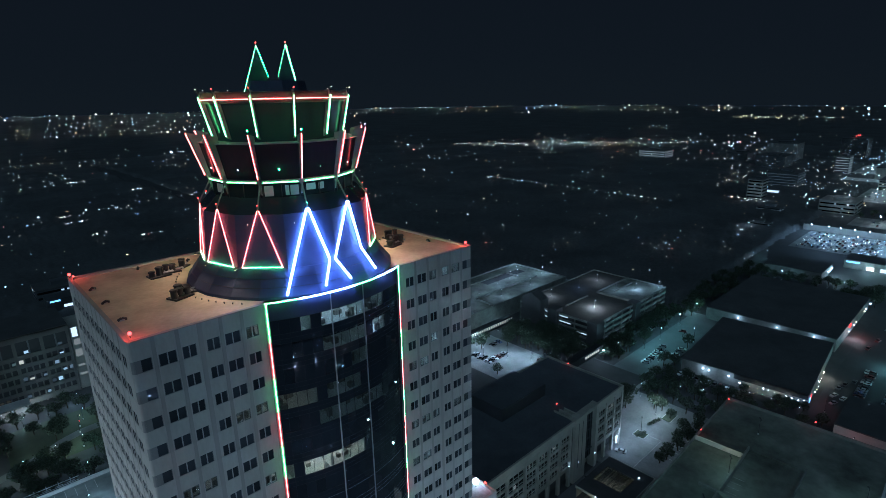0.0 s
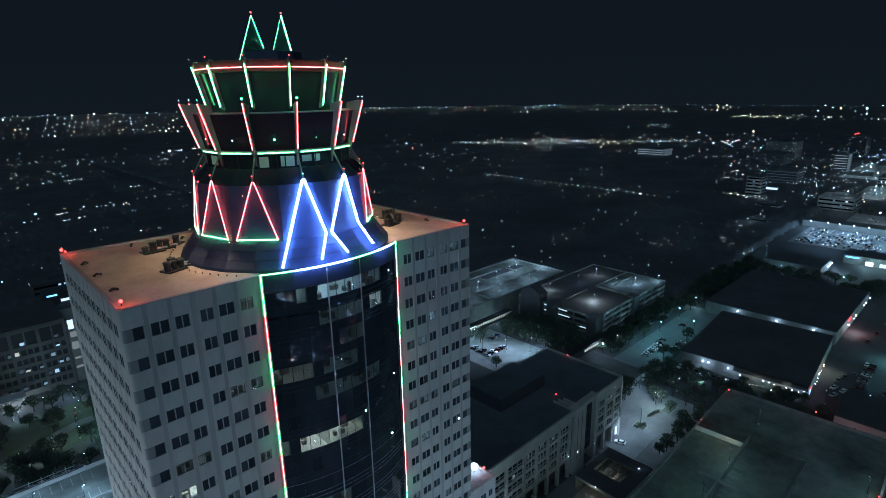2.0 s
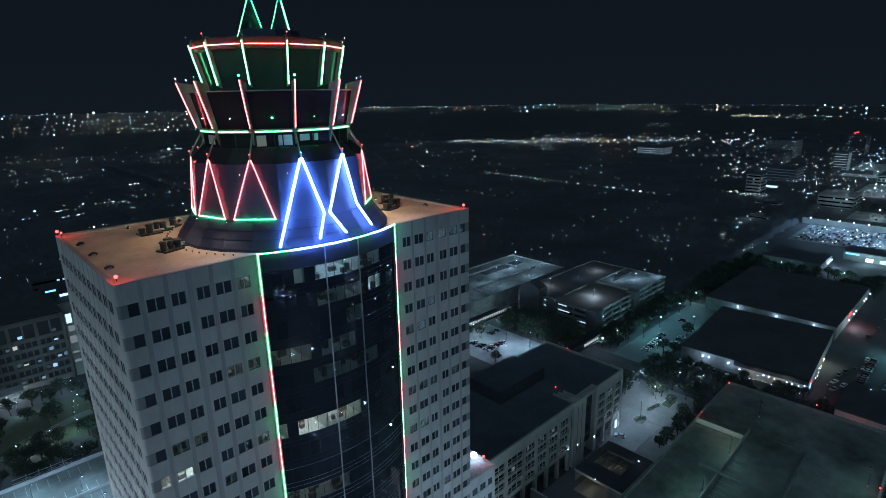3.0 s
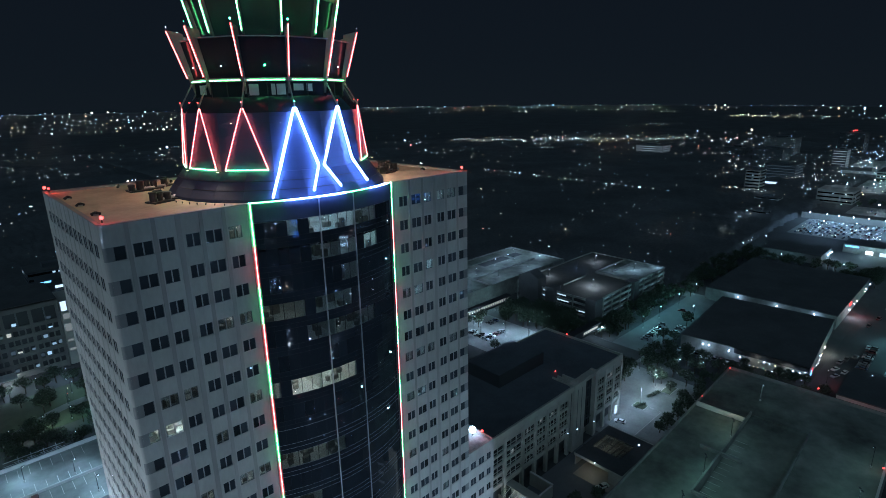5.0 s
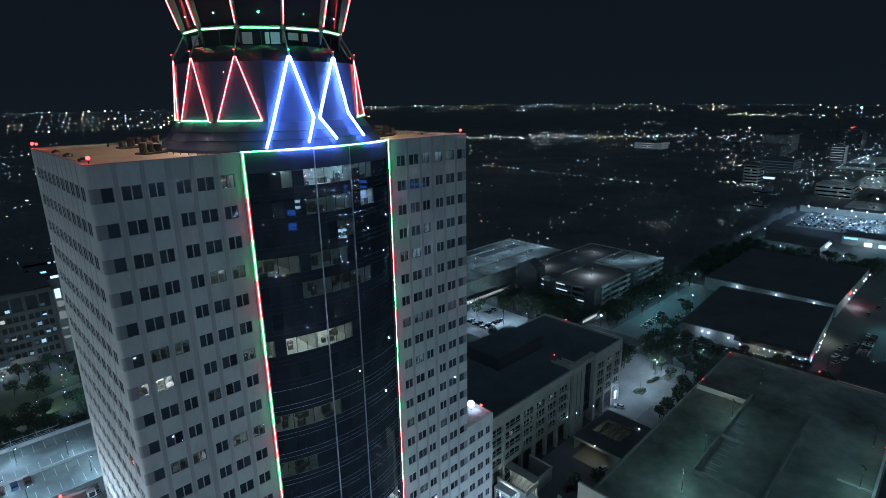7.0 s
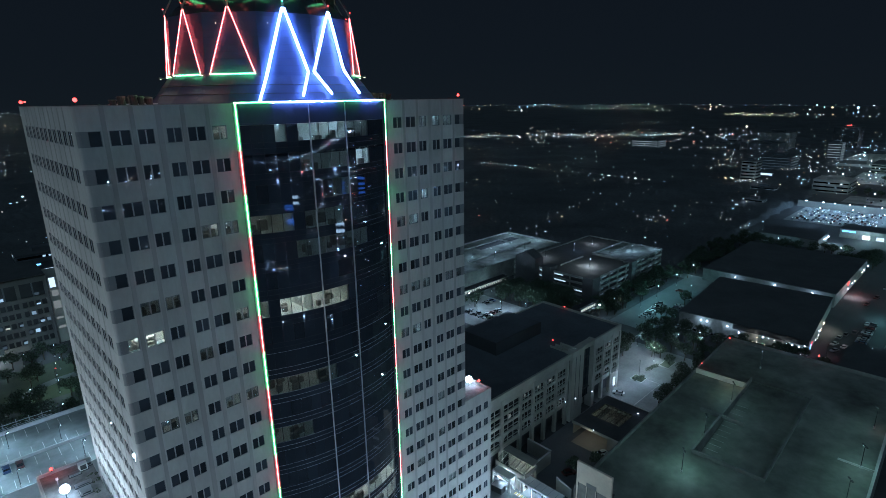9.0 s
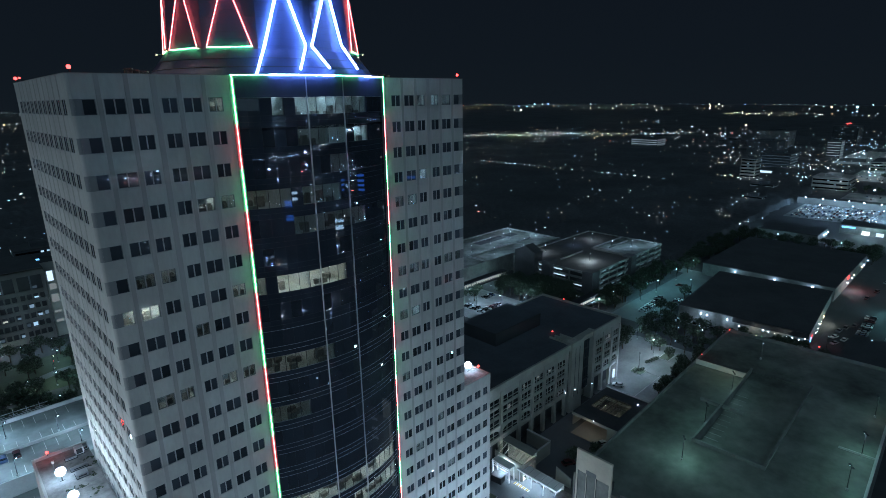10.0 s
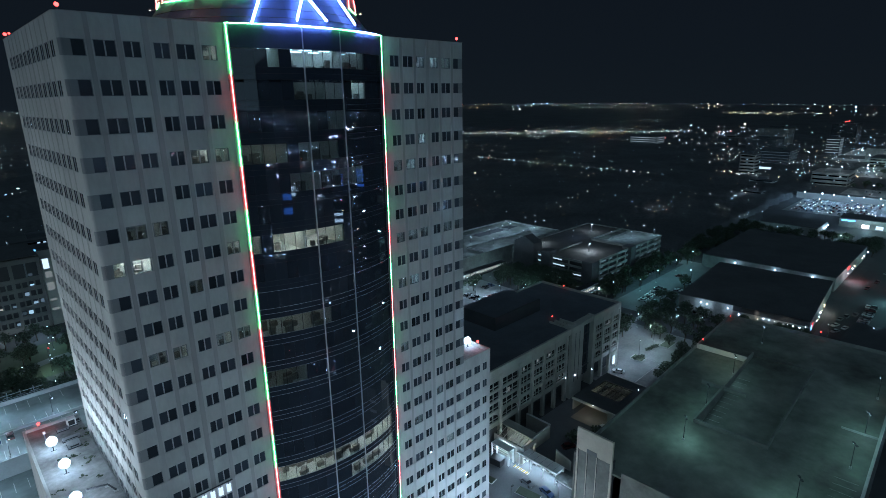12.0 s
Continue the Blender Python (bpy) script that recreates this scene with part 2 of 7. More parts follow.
MIRRORED_LIGHT = speckle("town_lights_south", [(0, (0.62, 0.84, 1.0)), (0.45, (0.9, 0.95, 0.95)), (0.70, (1.0, 0.7, 0.4)), (0.80, (0.4, 0.6, 1.0)), (0.95, (1.0, 0.15, 0.12))], 4.0, 200.0, 2.4)
BAY_RAIL_SHADED = material("shaded_bay_rail", (0.016, 0.018, 0.022), 0.6, metal=0.0, grain=0.05, stain=0.1)
POST_PAINT = material("grey_window_post", (0.27, 0.275, 0.28), 0.6, grain=0.06, stain=0.12)
RAIL_METAL = material("grey_rail_metal", (0.13, 0.14, 0.15), 0.45, metal=0.3, grain=0.05, stain=0.1)
DARK_FACADE = material("dark_facade", (0.07, 0.075, 0.08), 0.6, grain=0.1, stain=0.3, stain_scale=0.05, vary=0.4)
BAY_RAIL_LIT = material("lit_bay_rail", (0.30, 0.32, 0.35), 0.45, metal=0.3, grain=0.05, stain=0.1)
# paler copy of the block stone for facades under lamp light
LIT_STONE = material("lit_far_facade", (0.19, 0.19, 0.175), 0.7, grain=0.1, stain=0.3, stain_scale=0.05, vary=0.2)


# ---- building blocks ----
def box(bm, x0, x1, y0, y1, z0, z1):
    v = [bm.verts.new(p) for p in ((x0, y0, z0), (x1, y0, z0), (x1, y1, z0), (x0, y1, z0), (x0, y0, z1), (x1, y0, z1), (x1, y1, z1), (x0, y1, z1))]
    for f in ((3, 2, 1, 0), (4, 5, 6, 7), (0, 1, 5, 4), (1, 2, 6, 5), (2, 3, 7, 6), (3, 0, 4, 7)):
        bm.faces.new([v[i] for i in f])


def loft(bm, rings, cap=True):
    """Closed rings of equally many points, joined into a skin."""
    rows = [[bm.verts.new(p) for p in ring] for ring in rings]
    n = len(rows[0])
    for a, b in zip(rows, rows[1:]):
        for i in range(n):
            bm.faces.new((a[i], a[(i + 1) % n], b[(i + 1) % n], b[i]))
    if cap:
        bm.faces.new(rows[0][::-1])
        bm.faces.new(rows[-1])


def tube(bm, a, b, r, n=6, r2=None):
    a, b = Vector(a), Vector(b)
    q = (b - a).to_track_quat("Z", "Y")
    ring = lambda c, s: [c + q @ Vector((s * math.cos(2 * math.pi * i / n), s * math.sin(2 * math.pi * i / n), 0)) for i in range(n)]
    loft(bm, [ring(a, r), ring(b, r if r2 is None else r2)])


def ball(bm, c, r, seg=8):
    bmesh.ops.create_uvsphere(bm, u_segments=seg, v_segments=max(4, seg // 2 + 1), radius=r, matrix=Matrix.Translation(c))


def slab(bm, pts, thick):
    """A flat plate of any outline, given by its corners, with a thickness along its normal."""
    p = [Vector(q) for q in pts]
    n = (p[1] - p[0]).cross(p[2] - p[0]).normalized() * thick / 2
    loft(bm, [[q - n for q in p], [q + n for q in p]])


def mesh_of(name, bm, mat):
    bmesh.ops.recalc_face_normals(bm, faces=bm.faces)
    me = bpy.data.meshes.new(name)
    bm.to_mesh(me)
    bm.free()
    me.materials.append(mat)
    return me


def part(name, bm, mat, parent, label="", kind=""):
    """One mesh under a thing or under a part; bm may also be a mesh that is shared."""
    ob = new(name, bm if isinstance(bm, bpy.types.Mesh) else mesh_of(name, bm, mat))
    ob.parent = parent
    return tagged(ob, label, kind=kind)


def thing(name, label, category, place=(0, 0, 0), group="", kind="", turn=0):
    ob = new(name)
    ob.matrix_world = pose(*place, 0, 0, turn)
    return tagged(ob, label, category, group, kind)


def swing(p, pivot, degrees):
    """A place turned about an upright axis through the pivot."""
    q = Matrix.Rotation(radians(degrees), 3, "Z") @ (Vector(p) - Vector((*pivot, 0)))
    return q.x + pivot[0], q.y + pivot[1], q.z


def swing_thing(ob, pivot, degrees):
    ob.matrix_world = Matrix.Translation((*pivot, 0)) @ pose(0, 0, 0, 0, 0, degrees) @ Matrix.Translation((-pivot[0], -pivot[1], 0))


def setting(name, bm, mat, label, category):
    return tagged(new(name, mesh_of(name, bm, mat)), label, category, kind="structure")


def B(*boxes):
    bm = bmesh.new()
    for b in boxes:
        box(bm, *b)
    return bm


def T(*tubes):
    bm = bmesh.new()
    for t in tubes:
        tube(bm, *t)
    return bm


# ---- the office tower ----
HALF, DEPTH, TOP, ROOF = 30.15, 35.5, 115.2, 114.9
ROW0, STOREY, WIN_H, FLOORS = 112.56, 4.131, 1.73, 27
BAY, BAY_X = 12.1, -0.2
BAY_L, BAY_R = BAY_X - BAY, BAY_X + BAY
WINGS = [(-29.05, -27.75), (-26.95, -24.8), (-24.06, -22.31), (-20.91, -19.21), (-18.45, -16.35), (-15.46, -13.66)]
EAST_WINGS = [(13.7, 15.5), (16.4, 18.5), (19.25, 20.95), (22.4, 24.15), (24.95, 27.1), (27.88, 29.18)]
SIDE = [(2.3 + 2.98 * i, 4.1 + 2.98 * i) for i in range(11)]
CUT = 0.38
row_top = lambda k: ROW0 - STOREY * k

tower = thing("office_tower", "tall pale precast concrete office tower with a curved dark glass bay", "tower")

# walls: floor bands between the window rows, piers between the windows
band_z = [(ROW0, TOP)] + [(row_top(k + 1), row_top(k) - WIN_H) for k in range(FLOORS)]


def front_band(side):
    bm = bmesh.new()
    x0, x1 = (-HALF + CUT, BAY_L) if side < 0 else (BAY_R, HALF)
    box(bm, x0, x1, 0, 0.5, -1.0, 1.0)
    return mesh_of("spandrel", bm, PRECAST)


def scaled_part(name, me, parent, z0, z1):
    ob = part(name, me, None, parent)
    ob.location, ob.scale = (0, 0, (z0 + z1) / 2), (1, 1, (z1 - z0) / 2)
    return ob


BAND_L, BAND_R = front_band(-1), front_band(1)
BAND_SIDE = mesh_of("spandrel", B((-HALF, -HALF + 0.5, CUT, DEPTH, -1, 1)), PRECAST)
# the corner between front and side is rounded


def rounded_corner(name, r_in, r_out, half, mat):
    bm = bmesh.new()
    arc = [(math.cos(math.pi / 2 * i / 14), math.sin(math.pi / 2 * i / 14)) for i in range(15)]
    cx, cy = -HALF + CUT, CUT
    outer = [(cx - r_out * c, cy - r_out * d) for c, d in arc]
    inner = [(cx - r_in * c, cy - r_in * d) for c, d in arc[::-1]]
    loft(bm, [[(x, y, z) for x, y in outer + inner] for z in (-half, half)])
    return mesh_of(name, bm, mat)


BAND_CORNER = rounded_corner("corner_spandrel", 0.02, CUT, 1.0, PRECAST)
for z0, z1 in band_z:
    for me in (BAND_L, BAND_R, BAND_SIDE):
        scaled_part("spandrel", me, tower, z0, z1)
    scaled_part("corner_spandrel", BAND_CORNER, tower, z0, z1)


def piers(windows, start, end):
    edges = [start] + [e for w in windows for e in w] + [end]
    return list(zip(edges[::2], edges[1::2]))


for side in (-1, 1):
    cols = WINGS if side < 0 else EAST_WINGS
    for x0, x1 in piers(cols, -HALF + CUT + 1e-3, BAY_L) if side < 0 else piers(cols, BAY_R, HALF - 0.01):
        part("pier", B((x0, x1, 0.015, 0.46, 0, TOP - 0.1)), PRECAST, tower)
    for i in range(1, 6):
        c = (cols[i - 1][1] + cols[i][0]) / 2
        w = 0.24 if i != 3 else 0.32
        part("rib", B((c - w, c + w, -0.035, 0.02, 0, TOP + 0.03)), PRECAST_RIB, tower, "slightly darker precast rib")
for a, b in piers(SIDE, CUT + 0.01, DEPTH):
    part("pier", B((-HALF + 0.015, -HALF + 0.46, a, b, 0, TOP - 0.1)), PRECAST, tower)
for i in range(1, 11):
    c = (SIDE[i - 1][1] + SIDE[i][0]) / 2
    part("rib", B((-HALF - 0.02, -HALF + 0.02, c - 0.26, c + 0.26, 0, TOP + 0.03)), PRECAST_RIB, tower, "slightly darker precast rib")
# grey infill panels beside and round the corners at every window row
CORNER_PANEL = rounded_corner("corner_panel", 0.02, CUT - 0.03, WIN_H / 2, PANEL_GREY)
for k in range(FLOORS):
    part("corner_panel", CORNER_PANEL, None, tower, "dark grey corner panel").location = (0, 0, row_top(k) - WIN_H / 2)
WEST_PANEL = mesh_of("corner_panel", B((-HALF + CUT + 0.002, WINGS[0][0], 0.006, 0.3, -WIN_H / 2, WIN_H / 2)), PANEL_GREY)
EAST_PANEL = mesh_of("corner_panel", B((EAST_WINGS[-1][1], HALF - 0.02, 0.006, 0.3, -WIN_H / 2, WIN_H / 2)), PANEL_GREY)
for k in range(FLOORS):
    for me in (WEST_PANEL, EAST_PANEL):
        part("corner_panel", me, None, tower, "dark grey corner panel").location = (0, 0, row_top(k) - WIN_H / 2)
part("back_wall", B((HALF - 0.5, HALF, 0.5, DEPTH, 0, TOP), (-HALF, HALF, DEPTH, DEPTH + 0.5, 0, TOP)), PRECAST, tower)
part("core", B((-HALF + 4.6, HALF - 0.6, 6.5, DEPTH - 0.1, 0, ROOF - 0.4), (-HALF + 0.9, -HALF + 4.6, 3.5, DEPTH - 0.1, 0, ROOF - 0.4)), OFFICE_WALL, tower, "inner walls behind the windows")
slabs = bmesh.new()
for k in range(FLOORS):
    z = row_top(k) + 0.56
    box(slabs, -HALF + 0.5, HALF - 0.5, 0.5, 6.6, z, z + 0.4)
part("floor_slab", slabs, OFFICE_WALL, tower, kind="stuff")

# windows: a frame with a mullion and two panes, some with a lit room behind
LIT = {(0, 6): 2.2, (1, 6): 2.2, (2, 9): 0.8, (5, 0): 0.5, (4, 3): 0.6, (5, 3): 0.2, (4, 9): 0.4, (5, 9): 0.3, (1, 9): 0.15, (5, 6): 0.5, (1, 5): 0.06,
       (2, 5): 0.12, (3, 7): 0.08, (8, 3): 0.9, (7, 9): 0.7, (6, 9): 0.12, (8, 0): 0.35, (9, 0): 0.4, (10, 0): 0.15, (7, 4): 0.4, (6, 4): 0.1, (8, 7): 0.25,
       (7, 7): 0.2, (6, 7): 0.15, (10, 7): 0.1, (11, 7): 0.15, (9, 13): 0.25, (7, 16): 0.3, (6, 12): 0.2, (9, 15): 0.4, (10, 18): 0.4}
ROOM_GLOW = {}


def window_meshes(w):
    f = 0.07
    frame_bm = B((-w / 2, w / 2, 0.02, 0.14, -WIN_H / 2, -WIN_H / 2 + f), (-w / 2, w / 2, 0, 0.14, WIN_H / 2 - f, WIN_H / 2),
                 (-w / 2, -w / 2 + f, 0, 0.14, -WIN_H / 2 + f, WIN_H / 2 - f), (w / 2 - f, w / 2, 0, 0.14, -WIN_H / 2 + f, WIN_H / 2 - f))
    if w > 1.4:
        plain = len(frame_bm.faces)
        box(frame_bm, -0.075, 0.075, -0.015, 0.14, -WIN_H / 2 + f, WIN_H / 2 - f)
        frame_bm.faces.ensure_lookup_table()
        for face in frame_bm.faces[plain:]:
            face.material_index = 1
    pane = B((-(w / 2 - f) / (2 if w > 1.4 else 1), (w / 2 - f) / (2 if w > 1.4 else 1), 0.03, 0.05, -WIN_H / 2 + f, WIN_H / 2 - f))
    frame_me = mesh_of("window", frame_bm, RAIL_METAL)
    frame_me.materials.append(POST_PAINT)
    return frame_me, mesh_of("pane", pane, WINDOW_GLASS)


window_kinds = {}


def window_at(x, y, z, w, turn, lit=False):
    key = round(w, 2)
    if key not in window_kinds:
        fr, pn = window_meshes(w)
        cl = pn.copy()
        cl.materials[0] = CLEAR
        window_kinds[key] = (fr, pn, cl)
    fr, pn, cl = window_kinds[key]
    ob = part("window", fr, None, tower, "lit office window" if lit else "")
    ob.matrix_basis = pose(x, y, z, 0, 0, turn)
    off = w / 4 - 0.02 if w > 1.4 else 0
    for s in ((-1, 1) if w > 1.4 else (0,)):
        p = part("pane", cl if lit else pn, None, ob)
        p.location = (s * off, 0, 0)
    return ob


def lit_room(x0, x1, z0, z1, y0, depth, bright, seed, warm=True):
    """A room behind a lit window: walls, ceiling lamps, a desk and a half-drawn blind."""
    rng = random.Random(seed)
    room = part("office_room", B((x0 - 0.7, x0 - 0.6, y0, y0 + depth, z0 - 0.7, z1 + 0.35), (x1 + 0.6, x1 + 0.7, y0, y0 + depth, z0 - 0.7, z1 + 0.35),
                                 (x0 - 0.7, x1 + 0.7, y0 + depth, y0 + depth + 0.1, z0 - 0.7, z1 + 0.35), (x0 - 0.7, x1 + 0.7, y0, y0 + depth, z0 - 0.8, z0 - 0.7),
                                 (x0 - 0.7, x1 + 0.7, y0, y0 + depth, z1 + 0.35, z1 + 0.45)), OFFICE_WALL, tower)
    key = (round(bright, 2), warm)
    if key not in ROOM_GLOW:
        ROOM_GLOW[key] = glow("room_lamp_glow", (1.0, 0.92, 0.74) if warm else (0.8, 0.95, 1.0), 9.0 * bright)
    for i in range(2):
        y = y0 + depth * (0.3 + 0.4 * i)
        part("ceiling_lamp", B((x0, x1, y - 0.2, y + 0.2, z1 + 0.28, z1 + 0.33)), ROOM_GLOW[key], room)
    for i in range(3):
        cx, cy = rng.uniform(x0, x1), y0 + rng.uniform(0.5, depth - 0.4)
        h = rng.uniform(0.1, 0.9)
        w = rng.uniform(0.2, 0.5)
        part("desk", B((cx - w, cx + w, cy - 0.25, cy + 0.25, z0 - 0.68, z0 - 0.1 + h)), DESK, room)
    if rng.random() < 0.6:
        drop = rng.uniform(0.25, 0.6) * (z1 - z0)
        part("blind", B((x0 + 0.1, (x0 + x1) / 2 - 0.05, y0 + 0.02, y0 + 0.05, z1 - drop, z1)), BLIND, room)


spare_frames, spare_panes = bmesh.new(), bmesh.new()


def spare_window(x0, x1, y0, y1, z, along_x):
    """Windows low down on the tower, joined."""
    c = (x0 + x1) / 2 if along_x else (y0 + y1) / 2
    if along_x:
        box(spare_panes, x0, x1, y0, y0 + 0.03, z - WIN_H / 2, z + WIN_H / 2)
        box(spare_frames, c - 0.07, c + 0.07, y0 - 0.05, y0 - 0.005, z - WIN_H / 2, z + WIN_H / 2)
    else:
        box(spare_panes, x0, x0 + 0.03, y0, y1, z - WIN_H / 2, z + WIN_H / 2)
        box(spare_frames, x0 - 0.05, x0 - 0.005, c - 0.06, c + 0.06, z - WIN_H / 2, z + WIN_H / 2)


ALL_COLS = WINGS + EAST_WINGS
for k in range(FLOORS):
    z = row_top(k) - WIN_H / 2
    for c, (a, b) in enumerate(ALL_COLS):
        if k < 19:
            lit = (c, k) in LIT
            window_at((a + b) / 2, 0.07, z, b - a, 0, lit)
            if lit:
                lit_room(a, b, z - WIN_H / 2, z + WIN_H / 2, 0.55, 2.6, LIT[c, k], 10 * k + c, c < 6)
        else:
            spare_window(a, b, 0.12, 0.12, z, True)
    for a, b in SIDE:
        if k < 7:
            window_at(-HALF + 0.03, (a + b) / 2, z, b - a, -90)
        else:
            spare_window(-HALF + 0.07, 0, a, b, z, False)
part("window_frames", spare_frames, POST_PAINT, tower, kind="stuff")
part("window_panes", spare_panes, WINDOW_GLASS, tower, kind="stuff")

# the curved curtain wall of the bay
ARC = 27.5
ARC_Y = 0.15 + math.sqrt(ARC**2 - BAY**2)
FACETS = 16
HALF_ANGLE = math.asin(BAY / ARC)
arc_angle = lambda i: -HALF_ANGLE + 2 * HALF_ANGLE * i / FACETS
arc_point = lambda a, r=ARC: (BAY_X + r * math.sin(a), ARC_Y - r * math.cos(a))
FACET_W = 2 * ARC * math.sin(HALF_ANGLE / FACETS)
VISION = mesh_of("pane", B((-FACET_W / 2 + 0.008, FACET_W / 2 - 0.008, -0.03, 0.03, -1.0, 1.0)), CURTAIN_GLASS)
VISION_LIT = VISION.copy()
VISION_LIT.materials[0] = CLEAR
bay = tagged(part("glass_bay", B((BAY_L + 0.2, BAY_R - 0.2, 0.45, 0.6, 0, ROW0 - STOREY * 17)), DARK_METAL, tower), "curved dark glass curtain wall")
# storeys of the bay that are lit: (first facet, last facet, brightness, warm)
BAY_LIT = {0: [(3, 3, 0.30, False), (5, 9, 0.50, False), (10, 12, 0.10, False)], 1: [(5, 7, 0.06, False), (8, 9, 0.15, False), (11, 12, 0.9, False)],
           2: [(8, 9, 0.035, False)], 3: [(0, 3, 0.09, True), (5, 8, 0.05, False)], 4: [(4, 6, 0.035, False), (7, 11, 0.03, False)],
           6: [(0, 0, 0.30, True), (2, 4, 0.85, True), (5, 8, 0.70, True)], 9: [(0, 6, 0.09, True)], 11: [(0, 3, 0.04, True)],
           15: [(0, 14, 0.75, True)], 16: [(8, 14, 0.62, True)]}
bay_rest = bmesh.new()


def facet_pose(i, z, r=ARC):
    a = (arc_angle(i) + arc_angle(i + 1)) / 2
    x, y = arc_point(a, r * math.cos(HALF_ANGLE / FACETS))
    return pose(x, y, z, 0, 0, math.degrees(a))


for k in range(FLOORS):
    top, low = row_top(k) + (0.15 if k else -0.2), row_top(k) - 2.4
    lit_spans = BAY_LIT.get(k, [])
    for i in range(FACETS):
        lit = any(a <= i <= b for a, b, *_ in lit_spans)
        if k < 18:
            p = part("pane", VISION_LIT if lit else VISION, None, bay)
            p.matrix_basis = facet_pose(i, (top + low) / 2) @ Matrix.Diagonal((1, 1, (top - low) / 2, 1))
        else:
            m = facet_pose(i, (top + low) / 2)
            bmesh.ops.create_cube(bay_rest, size=1, matrix=m @ Matrix.Diagonal((FACET_W - 0.016, 0.06, top - low, 1)))
        m = facet_pose(i, low - (STOREY - (top - low)) / 2)
        bmesh.ops.create_cube(bay_rest, size=1, matrix=m @ Matrix.Diagonal((FACET_W - 0.016, 0.06, STOREY - (top - low) - 0.03, 1)))
    for a, b, bright, warm in lit_spans:
        (xa, ya), (xb, yb) = arc_point(arc_angle(a)), arc_point(arc_angle(b + 1))
        key = (round(bright, 2), warm, "bay")
        if key not in ROOM_GLOW:
            ROOM_GLOW[key] = glow("room_lamp_glow", (1.0, 0.90, 0.70) if warm else (0.8, 0.95, 1.0), 20.0 * bright)
        deep = 5.5
        room = part("office_room", B((xa, xa + 0.1, ya + 0.4, deep, low - 0.4, top + 0.3), (xb - 0.1, xb, yb + 0.4, deep, low - 0.4, top + 0.3),
                                     (xa, xb, deep, deep + 0.1, low - 0.4, top + 0.3)), OFFICE_WALL, tower)
        plates = bmesh.new()
        ring = [arc_point(arc_angle(j), ARC - 0.25) for j in range(a, b + 2)]
        for z0 in (low - 0.5, top + 0.3):
            loft(plates, [[(x, y, z) for x, y in ring] + [(xb, deep, z), (xa, deep, z)] for z in (z0, z0 + 0.1)])
        part("floor_plate", plates, OFFICE_WALL, room)
        for j in range(a, b + 1, 2):
            x, _ = arc_point((arc_angle(j) + arc_angle(j + 1)) / 2)
            part("ceiling_lamp", B((x - 0.9, x + 0.9, 0.3, 0.6, top + 0.2, top + 0.27)), ROOM_GLOW[key], room)
            part("ceiling_lamp", B((x - 0.9, x + 0.9, 3.2, 3.5, top + 0.2, top + 0.27)), ROOM_GLOW[key], room)
        rng = random.Random(k * 31 + a)
        for j in range(2 * (b - a + 1)):
            a0 = rng.uniform(arc_angle(a), arc_angle(b + 1))
            x, y = arc_point(a0, ARC - rng.uniform(0.8, 4.5))
            h, w = rng.choice((0.75, 0.75, 1.1, 1.5)), rng.uniform(0.25, 0.7)
            if xa + 1 < x < xb - 1:
                part("desk", B((x - w, x + w, y - 0.3, y + 0.3, low - 0.4, low - 0.4 + h)), DESK, room)
part("spandrel_glass", bay_rest, CURTAIN_GLASS, bay, kind="stuff")
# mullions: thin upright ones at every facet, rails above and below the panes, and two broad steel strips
# lower rails are paler: light from below put into their colour
for first, last, mat_, word in ((0, 8, BAY_RAIL_SHADED, "upper_rail_work"), (8, FLOORS, BAY_RAIL_LIT, "lower_rail_work")):
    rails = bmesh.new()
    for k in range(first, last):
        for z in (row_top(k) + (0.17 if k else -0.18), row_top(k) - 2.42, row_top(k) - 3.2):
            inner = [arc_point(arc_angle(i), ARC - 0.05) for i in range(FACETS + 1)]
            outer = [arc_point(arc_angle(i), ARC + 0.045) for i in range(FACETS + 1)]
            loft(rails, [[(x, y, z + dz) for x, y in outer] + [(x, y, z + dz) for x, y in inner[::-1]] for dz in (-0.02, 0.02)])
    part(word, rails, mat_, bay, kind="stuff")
for i in range(FACETS + 1):
    (x0, y0), (x1, y1) = arc_point(arc_angle(i), ARC - 0.05), arc_point(arc_angle(i), ARC + 0.03)
    if i not in (6, 10):
        part("mullion", T(((x0, y0, 0), (x0, y0, TOP - 0.4), 0.05, 4)), DARK_METAL, bay)
for dx in (-2.95, 2.95):
    x, y = BAY_X + dx, ARC_Y - math.sqrt((ARC + 0.12) ** 2 - dx * dx)
    part("steel_strip", B((x - 0.06, x + 0.06, y - 0.10, y + 0.14, 0, TOP - 0.2)), STEEL_STRIP, bay, "bright steel strip")
head = bmesh.new()
inner = [arc_point(arc_angle(i), ARC - 0.4) for i in range(FACETS + 1)]
outer = [arc_point(arc_angle(i), ARC + 0.1) for i in range(FACETS + 1)]
loft(head, [[(x, y, z) for x, y in outer] + [(x, y, z) for x, y in inner[::-1]] for z in (ROW0 - 0.1, TOP)])
part("bay_head", head, SKIRT, bay, "dark blue panel over the glass")
for s in (-1, 1):
    part("bay_cheek", B((BAY_X + s * BAY - 0.22, BAY_X + s * BAY + 0.22, -0.06, 0.5, 0, TOP)), PRECAST, bay)
cap = bmesh.new()
loft(cap, [[(x, y, z) for x, y in inner] + [(BAY_R, 2.0, z), (BAY_L, 2.0, z)] for z in (ROOF - 0.3, ROOF)])
part("bay_roof", cap, ROOF_TAN, bay)

